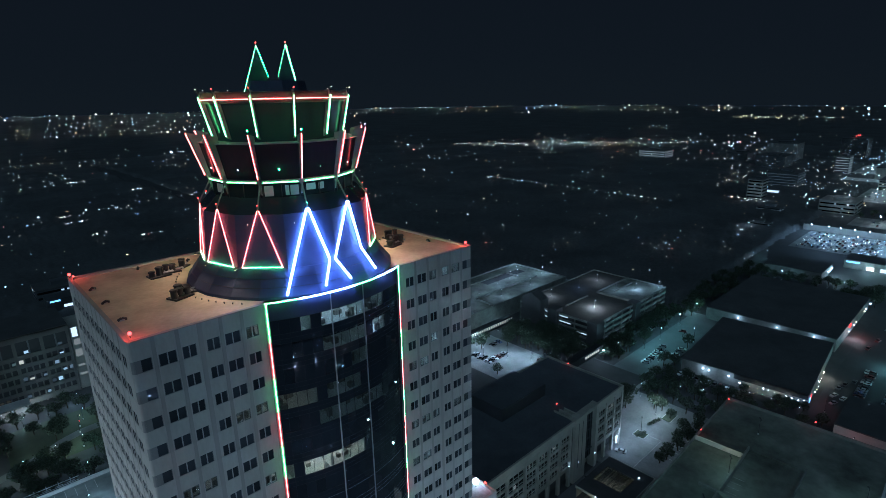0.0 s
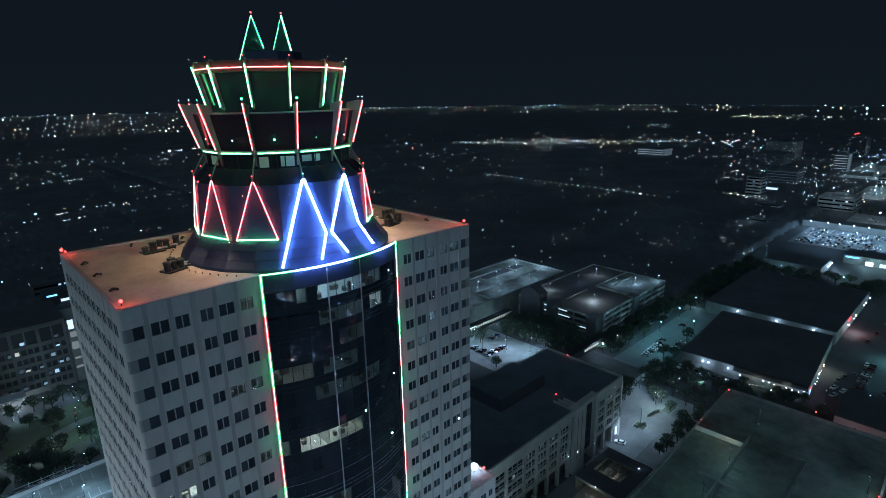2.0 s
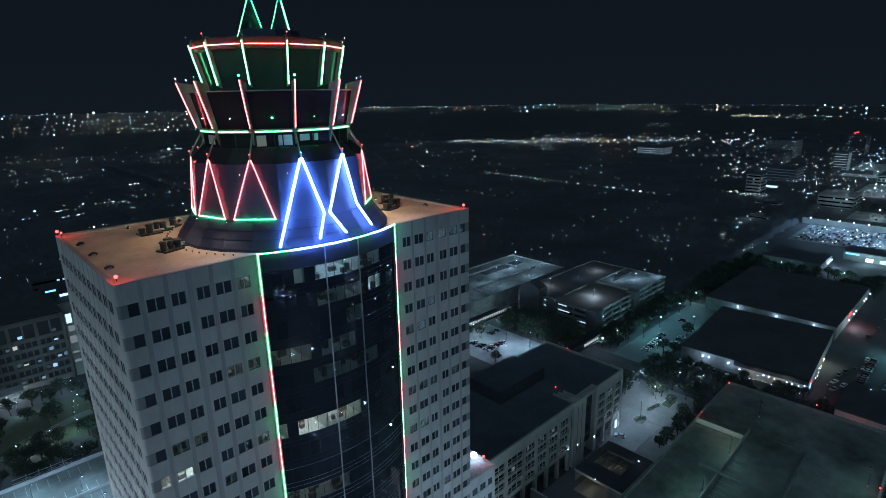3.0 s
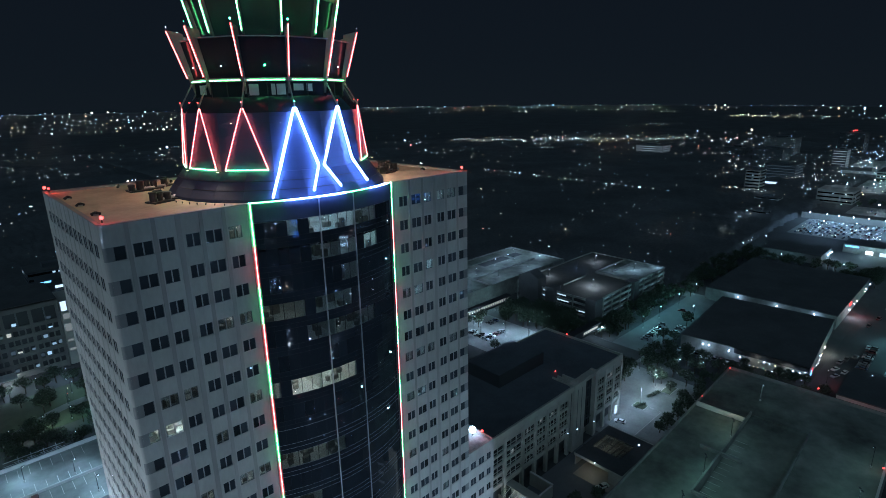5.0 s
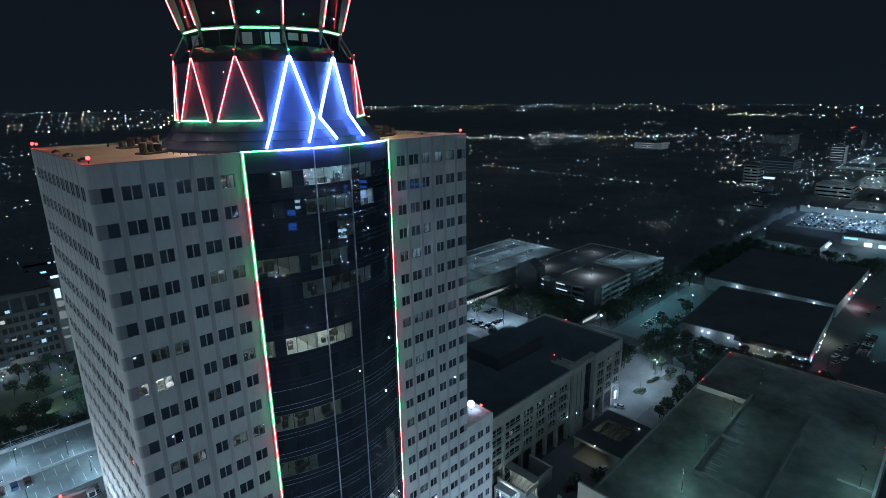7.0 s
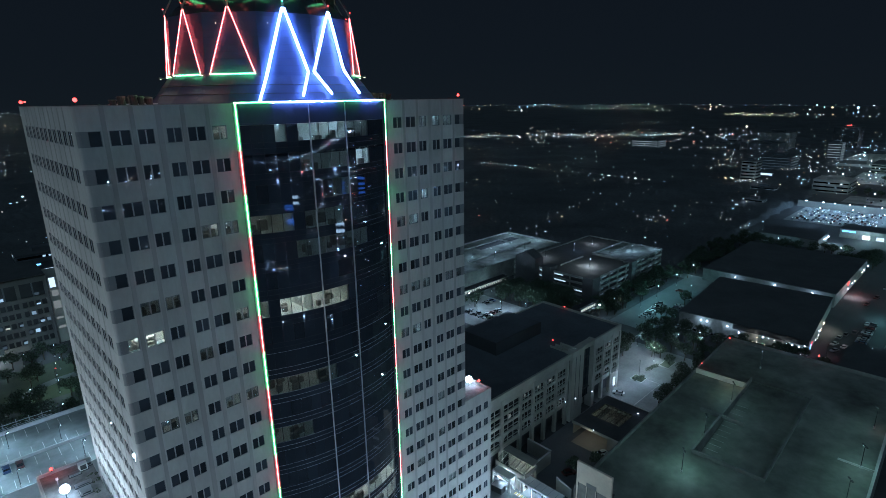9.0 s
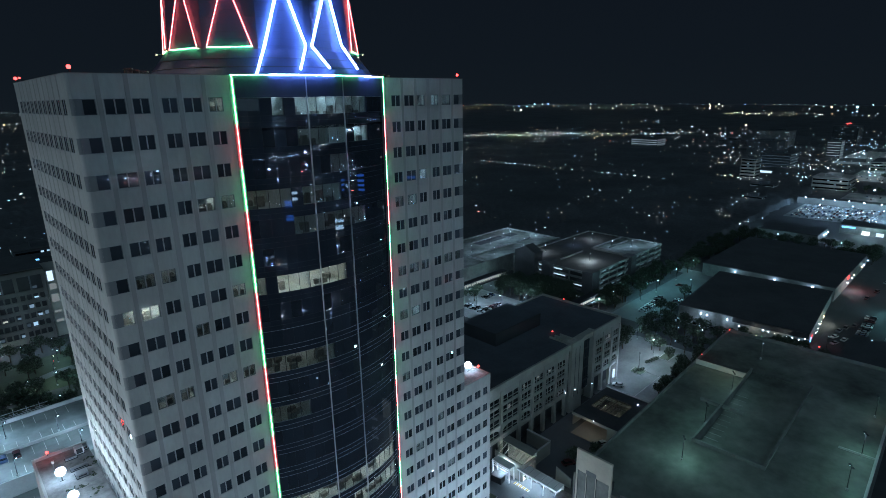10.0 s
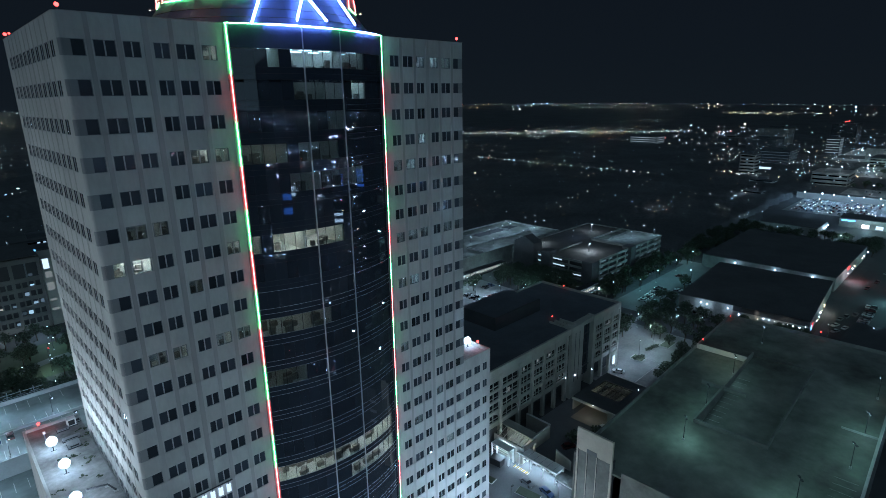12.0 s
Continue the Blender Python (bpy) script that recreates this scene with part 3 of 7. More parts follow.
# roof with its parapet
part("roof", B((-HALF + 0.5, HALF - 0.5, 0.5, DEPTH, ROOF - 0.4, ROOF)), ROOF_TAN, tower, "tan roof membrane, stained")
part("coping", B((-HALF + CUT, BAY_L, -0.05, 0.55, TOP, TOP + 0.08), (BAY_R, HALF + 0.05, -0.05, 0.55, TOP, TOP + 0.08),
                 (-HALF - 0.05, -HALF + 0.55, CUT, DEPTH + 0.55, TOP, TOP + 0.08), (HALF - 0.55, HALF + 0.05, 0.55, DEPTH + 0.55, TOP, TOP + 0.08),
                 (-HALF + 0.55, HALF - 0.55, DEPTH - 0.05, DEPTH + 0.55, TOP, TOP + 0.08)), FIN, tower)


def neon(a, b, mat, parent, r=0.13, label=""):
    return part("neon_tube", T((a, b, r, 6)), mat, parent, label)


# neon frame of the bay: the uprights change colour every 5.8 metres
frame_neon = thing("bay_neon_frame", "green, red and white neon tubes framing the curved glass bay", "neon light")
for s in (-1, 1):
    z, n = TOP + 0.1, 0
    while z > 6:
        low = max(z - (6.1 if n == 0 else 5.8), 0)
        neon((BAY_X + s * BAY, -0.22, z), (BAY_X + s * BAY, -0.22, low), (NEON_GREEN, NEON_RED)[n % 2], frame_neon, 0.075, ("green", "red")[n % 2] + " neon tube")
        z, n = low, n + 1
    # backing strip added to catch the tubes' coloured halo
    part("neon_channel", B((BAY_X + s * BAY - 0.38, BAY_X + s * BAY + 0.38, -0.10, -0.063, 0, TOP)), NEON_HALO_BACK, frame_neon)
    # thin lip added to keep the tube's reflection off the glass
    part("neon_trim", B((BAY_X + s * (BAY - 0.2) - 0.02, BAY_X + s * (BAY - 0.2) + 0.02, -0.40, -0.102, 0, TOP)), DARK_METAL, frame_neon)
for i in range(FACETS):
    (x0, y0), (x1, y1) = arc_point(arc_angle(i), ARC + 0.3), arc_point(arc_angle(i + 1), ARC + 0.3)
    mid = i in (3, 4, 5, 6, 7, 8, 12, 13, 14)
    neon((x0, y0, TOP + 0.1), (x1, y1, TOP + 0.1), NEON_WHITE if mid else NEON_GREEN, frame_neon, 0.11 if mid else 0.08)

# ---- the crown on the roof ----
CX, CY = 0.3, 15.0


def polar(az, r, z):
    a = radians(az)
    return (CX + r * math.sin(a), CY - r * math.cos(a), z)


def gon(r, z, offset=0, n=12):
    return [polar(offset + 360 / n * i, r, z) for i in range(n)]


crown = thing("crown_lantern", "stepped twelve-sided glass crown with grey fins and coloured neon", "roof crown")
COS15 = math.cos(radians(15))
FINS = [15 + 30 * i for i in range(12)]
skirt = bmesh.new()
loft(skirt, [gon(17.4, ROOF, n=24), gon(17.3, ROOF + 0.4, n=24), gon(14.6, 118.8, n=24)])
part("skirt", skirt, SKIRT_PANEL, crown, "dark blue sloping skirt")
for t in (0.33, 0.66):
    r, z = 17.3 - 2.7 * t, ROOF + 0.4 + (118.4 - ROOF) * t
    ring = gon(r + 0.03, z, n=24)
    bm = bmesh.new()
    for i in range(24):
        tube(bm, ring[i], ring[(i + 1) % 24], 0.05, 4)
    part("seam", bm, DARK_METAL, crown)
drum = bmesh.new()
loft(drum, [gon(14.25 / COS15, 118.8), gon(13.55 / COS15, 127.0)], True)
part("drum", drum, DRUM_GLASS, crown, "dark louvred glass drum")
cone = bmesh.new()
loft(cone, [gon(13.5 / COS15, 127.0), gon(12.3 / COS15, 128.3), gon(11.4 / COS15, 129.2)], True)
part("drum_cone", cone, TIER_GLASS, crown, "dark sloping glass over the drum")
louvres = bmesh.new()
for i in range(9):
    t = (i + 0.5) / 9
    r, z = (14.25 - 0.7 * t) / COS15 + 0.03, 118.8 + 8.2 * t
    ring = gon(r, z)
    for j in range(12):
        tube(louvres, ring[j], ring[(j + 1) % 12], 0.012, 4)
part("louvres", louvres, SKIRT, crown, kind="stuff")
for az in (-52, -24):
    bm = bmesh.new()
    ball(bm, polar(az, 14.0, 125.6), 0.05)
    part("drum_lamp", bm, WARM_LAMP, crown, "small warm lamp on the drum")
# the storey with windows under the green ring
part("ring_wall", (lambda b: (loft(b, [gon(11.1 / COS15, 129.0, 15), gon(11.1 / COS15, 131.3, 15)]), b)[1])(bmesh.new()), TIER_GLASS, crown)
for az, off, w, low in ((-30, -1.85, 0.66, -0.8), (-30, 0.82, 0.28, -0.75), (-30, 1.9, 0.62, -0.75), (0, -1.45, 0.8, -0.2), (0, 0.35, 0.45, -0.3), (-90, 0.4, 1.1, -0.6)):
    m = Matrix.Translation(polar(az, 11.16, 130.15)) @ pose(0, 0, 0, 0, 0, az) @ Matrix.Translation((off, 0, 0))
    ob = part("blind", B((-w, w, -0.04, 0.04, low, 0.75)), BLIND, crown, "pale window blind")
    ob.matrix_basis = m
for az in (-60, -30, 0, 30):
    for off in (-2.7, 0.0, 2.7):
        ob = part("mullion", B((-0.06, 0.06, -0.06, 0.06, -1.1, 1.1)), DARK_METAL, crown)
        ob.matrix_basis = Matrix.Translation(polar(az, 11.2, 130.15)) @ pose(0, 0, 0, 0, 0, az) @ Matrix.Translation((off, 0, 0))
part("ring_ledge", (lambda b: (loft(b, [gon(11.6, 131.2, 15), gon(11.9, 131.3, 15), gon(11.9, 131.75, 15), gon(11.5, 131.8, 15)]), b)[1])(bmesh.new()), FIN, crown)
# second tier: flared glass between grey fins, with a pale lip
part("tier_glass", (lambda b: (loft(b, [gon(11.5, 131.8, 15), gon(12.7, 137.1, 15)]), b)[1])(bmesh.new()), TIER_GLASS, crown)
part("tier_lip", (lambda b: (loft(b, [gon(12.6, 137.1, 15), gon(12.95, 137.12, 15), gon(12.95, 137.26, 15), gon(12.6, 137.28, 15)]), b)[1])(bmesh.new()), METAL, crown, "pale metal lip")
part("tier_roof", (lambda b: (loft(b, [gon(12.5, 137.0, 15), gon(12.5, 137.2, 15)]), b)[1])(bmesh.new()), ROOF_GREY, crown)
part("upper_glass", (lambda b: (loft(b, [gon(9.7, 137.2, 15), gon(9.9, 138.2, 15), gon(11.0, 143.0, 15)]), b)[1])(bmesh.new()), TIER_GLASS, crown)
part("upper_beam", (lambda b: (loft(b, [gon(11.0, 142.9, 15), gon(11.35, 142.95, 15), gon(11.65, 144.5, 15), gon(11.1, 144.55, 15)]), b)[1])(bmesh.new()), BEAM, crown, "grey beam lit red")
part("upper_roof", (lambda b: (loft(b, [gon(11.0, 144.2, 15), gon(11.0, 144.4, 15)]), b)[1])(bmesh.new()), ROOF_GREY, crown)
part("penthouse", (lambda b: (loft(b, [gon(5.2, 144.4, 15), gon(4.9, 146.2, 15)]), b)[1])(bmesh.new()), SKIRT, crown)
for az in FINS:
    a = radians(az)
    side = Vector((math.cos(a), math.sin(a), 0))
    # radial plates
    bm = bmesh.new()
    slab(bm, [polar(az, 11.4, 129.3), polar(az, 12.0, 131.3), polar(az, 12.15, 131.9), polar(az, 14.2, 138.7), polar(az, 12.2, 138.3), polar(az, 11.0, 131.5)], 0.28)
    part("fin", bm, FIN, crown, "grey radial fin")
    bm = bmesh.new()
    slab(bm, [polar(az, 9.6, 137.6), polar(az, 10.35, 137.9), polar(az, 11.75, 144.0), polar(az, 11.5, 144.75), polar(az, 10.8, 144.6), polar(az, 9.8, 139)], 0.3)
    part("upper_fin", bm, FIN, crown, "grey radial fin")
    # rod from the petal's tip to the ring, lamps on the tips
    part("strut", T((polar(az, 13.75, 127.9), polar(az, 11.8, 131.2), 0.12, 5)), FIN, crown)
    part("petal_rib", T((polar(az, 13.62, 127.0), polar(az, 13.85, 128.4), 0.1, 5)), FIN, crown)
    part("lamp_pole", T((polar(az, 14.1, 138.6), polar(az, 14.25, 139.15), 0.06, 5)), DARK_METAL, crown)
    part("lamp_pole", T((polar(az, 11.8, 144.3), polar(az, 12.1, 145.0), 0.06, 5)), DARK_METAL, crown)
    green_tip = az in (15, 345, 315, 285)
    bm = bmesh.new()
    ball(bm, polar(az, 14.28, 139.2), 0.17 if az in (345, 315) else 0.055)
    part("tip_lamp", bm, GREEN_LAMP if green_tip else WHITE_LAMP, crown, "green tip lamp" if green_tip else "white tip lamp")
    bm = bmesh.new()
    ball(bm, polar(az, 12.1, 145.05), 0.10 if az in (345, 315, 285) else 0.06)
    part("tip_lamp", bm, RED_LAMP if az in (345, 315, 285) else WARM_LAMP, crown, "small beacon lamp")
    bm = bmesh.new()
    ball(bm, polar(az, 13.85, 128.45), 0.11)
    part("tip_lamp", bm, GREEN_LAMP if az == 345 else RED_LAMP, crown, "small tip lamp")
    # neon on fins, beam and petals
    out = 0.16
    neon(polar(az, 12.2 + out, 132.0), polar(az, 14.2 + out, 138.6), NEON_RED, crown, 0.06, "red neon tube")
    neon(polar(az, 10.4 + out, 138.1), polar(az, 11.75 + out, 143.9), NEON_GREEN, crown, 0.07, "green neon tube")
    nxt = az + 30
    for r, z, mat_, label, lo, hi in ((11.75, 131.45, NEON_GREEN, "green neon tube", 0.09, 0.91), (11.66, 143.5, NEON_RED, "red neon tube", 0.06, 0.94)):
        p, q = Vector(polar(az, r + 0.2, z)), Vector(polar(nxt, r + 0.2, z))
        neon(p.lerp(q, lo), p.lerp(q, hi), mat_, crown, 0.065, label)
    white = az in (15, 345)
    mat_ = NEON_WHITE if white else NEON_RED
    r = 0.145 if white else 0.06
    tip = Vector(polar(az, 13.75, 127.6))
    mid = Vector(polar(az, 14.45, 119.1))
    left, right = mid - side * 3.1, mid + side * 3.1
    word = "blue-white neon tube" if white else "red neon tube"
    if white:
        w = -1 if az == 345 else 1
        outer, inner_, foot_out, foot_in = polar(-27.0, 14.85, 119.0) if w < 0 else polar(20.6, 14.85, 119.75), polar(-5.0, 14.85, 119.35) if w < 0 else polar(-1.5, 14.85, 119.35), polar(-31.2, 17.3, 115.5) if w < 0 else polar(21.7, 17.25, 116.35), polar(-12.0, 17.25, 116.1) if w < 0 else polar(2.6, 17.25, 116.3)
        for a_, b_ in ((tip + side * 0.12 * w, outer), (tip - side * 0.12 * w, inner_), (outer, foot_out), (inner_, foot_in)):
            neon(a_, b_, NEON_WHITE, crown, r, word)
    else:
        neon(tip - side * 0.12, left, mat_, crown, r, word)
        neon(tip + side * 0.12, right, mat_, crown, r, word)
        neon(left, right, NEON_GREEN, crown, 0.07, "green neon tube")
    bm = bmesh.new()
    ball(bm, polar(az + 15, 12.0, 133.4), 0.17 if az == 315 else 0.08)
    part("wall_lamp", bm, GREEN_LAMP if az in (315, 345) else WHITE_LAMP, crown, "small wall lamp")
# two pointed blades on top
for a_, tip, b_ in (((-5.4, 14.4, 144.3), (-2.3, 15.0, 151.6), (-0.6, 15.3, 146.9)), ((1.9, 10.2, 143.9), (2.75, 15.0, 151.9), (1.75, 16.6, 146.9))):
    base = Vector(a_).lerp(Vector(b_), 0.5) - Vector((0, 0, 1.4))
    bm = bmesh.new()
    slab(bm, [a_, tip, b_, base], 0.25)
    part("blade", bm, SKIRT, crown, "dark pointed blade")
    n = Vector((-0.45, -0.9, 0)) * 0.2
    fat = 0.09 if a_[0] > 0 else 0.022
    neon(Vector(a_) + n, Vector(tip) + n, NEON_GREEN, crown, fat, "green neon tube")
    neon(Vector(b_) + n, Vector(tip) + n, NEON_GREEN, crown, 0.028, "green neon tube")
    bm = bmesh.new()
    ball(bm, (tip[0], tip[1], tip[2] + 0.40), 0.14)
    part("beacon", bm, RED_LAMP, crown, "red beacon")


# roof lamps and plant
def beacon(x, y, power, r=0.18, z=TOP + 0.12):
    ob = thing("obstruction_light", "glowing red obstruction light on a short stem at the roof edge", "beacon light", (x, y, z), "red roof edge lights")
    part("stem", T(((0, 0, 0), (0, 0, 0.5), 0.07, 6)), DARK_METAL, ob)
    bm = bmesh.new()
    ball(bm, (0, 0, 0.6), r)
    part("lens", bm, RED_LAMP, ob, "glowing red lens")
    if power:
        lamp("obstruction_glow", "POINT", (x, y, z + 1.4), power, (1.0, 0.06, 0.03), 0.35)


for x, y, p in ((-29.4, 1.2, 230), (-29.9, 35.2, 230), (-29.6, 33.6, 0), (29.4, 0.6, 300), (29.9, 35.2, 300)):
    beacon(x, y, p, 0.24 if p else 0.16)


def roof_unit(x, y, w, seed, turn=0):
    rng = random.Random(seed)
    ob = thing("rooftop_fan_unit", "dark metal fan unit with round stacks on the tan roof", "roof fan", (x, y, ROOF), "roof fan units", turn=turn)
    part("base", B((-w, w, -w * 0.7, w * 0.7, 0, 0.25)), DARK_METAL, ob)
    for i in range(rng.choice((2, 3))):
        cx, h, r = -w * 0.7 + i * w * 0.75, rng.uniform(0.9, 1.6), rng.uniform(0.42, 0.6)
        cy = rng.uniform(-0.3, 0.3)
        part("round_vent", T(((cx, cy, 0.25), (cx, cy, h), r, 12), ((cx, cy, h), (cx, cy, h + 0.2), r * 1.25, 12, r)), DARK_METAL, ob)
    part("duct", T(((-w, 0, 0.4), (w * 1.4, 0.2, 0.4), 0.16, 6), ((w * 1.4, 0.2, 0.0), (w * 1.4, 0.2, 0.45), 0.14, 6)), METAL, ob)


for i, (x, y, w, t) in enumerate(((-19.6, 12.9, 1.6, 20), (-18.2, 14.8, 1.5, -10), (-18.6, 26.4, 1.7, 5), (-16.2, 27.3, 1.3, 0), (20.6, 12.2, 1.6, 15),
                                  (22.6, 14.0, 1.5, -20), (-13.9, 28.9, 1.1, 40), (24.0, 17.5, 1.4, 0))):
    roof_unit(x, y, w, i, t)
for i, (x, y) in enumerate(((-28.4, 9.3), (-28.4, 18.4), (-28.4, 26.7), (-12.0, 32.0), (-20.0, 33.5), (27.5, 9.4), (18.0, 31.0))):
    ob = thing("roof_vent", "low dark curved roof vent on the membrane", "roof vent", (x, y, ROOF), "roof vents", turn=17 * i)
    part("hood", T(((-0.55, 0, 0.12), (0.0, 0, 0.36), 0.2, 8), ((0.0, 0, 0.36), (0.55, 0, 0.12), 0.2, 8)), DARK_METAL, ob)
    part("curb", B((-0.3, 0.3, -0.2, 0.2, 0, 0.2)), METAL, ob)
for i in range(40):
    az = -125 + 170 * i / 39
    if abs(polar(az, 18.9, 0)[0]) < BAY + 2 and polar(az, 18.9, 0)[1] < 3:
        continue
    ob = thing("anchor_post", "small dark anchor post on the roof round the crown", "anchor post", polar(az, 18.9, ROOF), "anchor posts")
    part("post", T(((0, 0, 0), (0, 0, 0.2), 0.07, 6), ((0, 0, 0.2), (0, 0, 0.24), 0.12, 6)), DARK_METAL, ob)
# warm lamps added on the skirt's rim to brighten the roof
for az in (-112, -84, -60, 50, 72, 96, 150, 210):
    x, y, z = polar(az, 15.0, 119.0)
    ob = thing("roof_downlight", "added warm lamp on the crown that brightens the roof", "wall lamp", (x, y, z), "crown downlights", turn=az)
    part("bracket", B((-0.08, 0.08, -0.5, 0.5, -0.05, 0.05)), DARK_METAL, ob)
    part("shade", T(((0, -0.5, -0.05), (0, -0.5, 0.2), 0.26, 8, 0.12)), DARK_METAL, ob)
    part("bulb", T(((0, -0.5, -0.1), (0, -0.5, -0.05), 0.12, 8)), WARM_LAMP, ob, "warm bulb")
    lamp("downlight_glow", "SPOT", polar(az, 15.7, 119.2), 1150 if az < 0 else 1500, (1.0, 0.60, 0.34), 0.3, polar(az, 27, ROOF), 150, 0.5)


# ---- the ground ----
EYE0 = Vector((-42.3, -70.3, 0))


def rim_height(az):
    """How high the land is set at the horizon to fit the camera's view: low in the east, higher in the north."""
    az = (az + 40) % 360 - 40
    stops = [(-40, 0), (0, 2), (9, 12), (34, 42), (86, 60), (180, 60), (320, 0)]
    for (a, p), (b, q) in zip(stops, stops[1:]):
        if a <= az <= b:
            return p + (q - p) * (az - a) / (b - a)
    return 0.0


def terrain(x, y):
    d = math.hypot(x - EYE0.x, y - EYE0.y)
    t = max(0.0, (d - 1900) / 2950)
    return rim_height(math.degrees(math.atan2(y - EYE0.y, x - EYE0.x))) * t * t


bm = bmesh.new()
radii = [60, 150, 300, 500, 800, 1200, 1600, 1900, 2200, 2500, 2800, 3100, 3400, 3700, 4000, 4300, 4600, 4850]
rows = []
for r in radii:
    ring = [(EYE0.x + r * math.cos(2 * math.pi * i / 120), EYE0.y + r * math.sin(2 * math.pi * i / 120)) for i in range(120)]
    rows.append([bm.verts.new((x, y, terrain(x, y))) for x, y in ring])
mid_v = bm.verts.new((EYE0.x, EYE0.y, 0))
for i in range(120):
    bm.faces.new((mid_v, rows[0][i], rows[0][(i + 1) % 120]))
    for a, b in zip(rows, rows[1:]):
        bm.faces.new((a[i], b[i], b[(i + 1) % 120], a[(i + 1) % 120]))
setting("ground", bm, GROUND, "dark wooded suburban ground at night reaching the horizon", "ground")


def paving(name, x0, x1, y0, y1, mat, label, z=0.06, category="pavement"):
    return setting(name, B((x0, x1, y0, y1, -0.3, z)), mat, label, category)


paving("pavement_plaza", 38.8, 128.6, -8.5, 24, ASPHALT_PALE, "pale worn asphalt forecourt beside the stone building", 0.05)
paving("pavement_east_lot", 128.8, 205, -6, 42, LOT_CONCRETE, "pale concrete car park with tree islands", 0.07)
paving("pavement_north_lot", 150, 188, 84, 138, LOT_CONCRETE, "pale concrete car park beside the parking garage", 0.06)
paving("road_back", 205.2, 310, 40.2, 73, ASPHALT_PALE, "asphalt service road between the parking garage and the stores", 0.06, "road")
paving("road_east", 190, 222, -140, 40, ASPHALT, "dark asphalt street beside the stores", 0.08, "road")
paving("pavement_store_lot", 222.2, 560, -140, -24.5, ASPHALT, "dark asphalt store car park", 0.05)
paving("pavement_far_lot", 532, 611, -90, 66, LOT_CONCRETE, "asphalt car park of a car dealer under floodlights", 0.07)
paving("pavement_mid_lot", 398, 531.8, -24, 75, ASPHALT, "dark asphalt yard between the stores", 0.06)
paving("road_front", -400, 38.5, -40, -12, ASPHALT, "asphalt street in front of the tower", 0.05, "road")
paving("road_west", -70, -44, -12, 400, ASPHALT, "asphalt street behind the parking deck", 0.05, "road")
paving("road_far", 232, 246, 140, 1400, ASPHALT, "dark suburban road", 0.07, "road")


# ---- lamps, cars and trees ----
def street_lamp(x, y, z=0.0, h=8.0, power=0, color=(0.8, 0.95, 1.0), heads=1, r=0.28, mat=None, turn=0, lit=True):
    ob = thing("street_lamp", "tall dark pole lamp with a glowing head" if lit else "tall dark twin-headed pole lamp, unlit", "street lamp", (x, y, z), "pole lamps", turn=turn)
    part("base", T(((0, 0, 0), (0, 0, 0.6), 0.28, 8)), PALE, ob, "concrete base")
    part("pole", T(((0, 0, 0.6), (0, 0, h), 0.10, 6, 0.07)), DARK_METAL, ob)
    for s in ((-1, 1) if heads == 2 else (1,)):
        part("arm", T(((0, 0, h - 0.1), (0.9 * s, 0, h), 0.05, 5)), DARK_METAL, ob)
        part("head", B((0.6 * s - 0.4, 0.6 * s + 0.4, -0.22, 0.22, h - 0.02, h + 0.14)), DARK_METAL, ob)
        if lit:
            bm = bmesh.new()
            ball(bm, (0.6 * s, 0, h - 0.1), r)
            part("bulb", bm, mat or WHITE_LAMP, ob, "glowing bulb")
    if power:
        lamp("pole_lamp_glow", "POINT", (x, y, z + h - 0.8), power, color, 0.3)
    return ob


CAR_PAINTS = [material("car_paint", c, 0.35, 0.2, 0.03, 2, 0.06, 0.5, 0.0, 0.6) for c in
              ((0.55, 0.56, 0.57), (0.05, 0.05, 0.055), (0.30, 0.31, 0.33), (0.62, 0.62, 0.6), (0.09, 0.02, 0.02), (0.03, 0.05, 0.12), (0.14, 0.14, 0.15))]
wheel_mesh = None


def car_model(paint, tall):
    """A parked car about 4.6 m long, pointing along +y."""
    global wheel_mesh
    ob = thing("parked_car", ("parked estate car" if tall else "parked saloon car") + " standing in a car park at night", "car", group="parked cars")
    body = bmesh.new()
    prof = [(-2.3, 0.35), (-2.32, 0.7), (-2.15, 0.92), (-1.2, 0.98), (1.0, 0.98), (2.1, 0.82), (2.3, 0.6), (2.28, 0.35)]
    loft(body, [[(x * (0.98 if abs(x) > 0.85 else 1), y, z) for y, z in prof] for x in (-0.9, -0.82, 0.82, 0.9)])
    part("body", body, paint, ob)
    cab = bmesh.new()
    h = 1.68 if tall else 1.42
    back = -2.0 if tall else -1.7
    loft(cab, [[(-0.8, back, 0.96), (0.8, back, 0.96), (0.8, 1.05, 0.96), (-0.8, 1.05, 0.96)],
               [(-0.62, back + 0.45, h - 0.08), (0.62, back + 0.45, h - 0.08), (0.62, 0.3, h - 0.08), (-0.62, 0.3, h - 0.08)]])
    part("car_window", cab, CAR_GLASS, ob, "dark car windows")
    part("car_roof", B((-0.63, 0.63, back + 0.43, 0.32, h - 0.1, h)), paint, ob)
    if wheel_mesh is None:
        wheel_mesh = mesh_of("wheel", T(((-0.11, 0, 0), (0.11, 0, 0), 0.33, 12)), TYRE)
    for x in (-0.82, 0.82):
        for y in (-1.4, 1.4):
            part("wheel", wheel_mesh, None, ob).location = (x, y, 0.33)
        part("headlight", B((x - 0.2, x + 0.1, 2.2, 2.31, 0.62, 0.76) if x > 0 else (x - 0.1, x + 0.2, 2.2, 2.31, 0.62, 0.76)), METAL, ob)
    return ob


CARS = [car_model(p, i % 3 == 1) for i, p in enumerate(CAR_PAINTS)]
car_rng = random.Random(5)
fresh = set(range(len(CARS)))


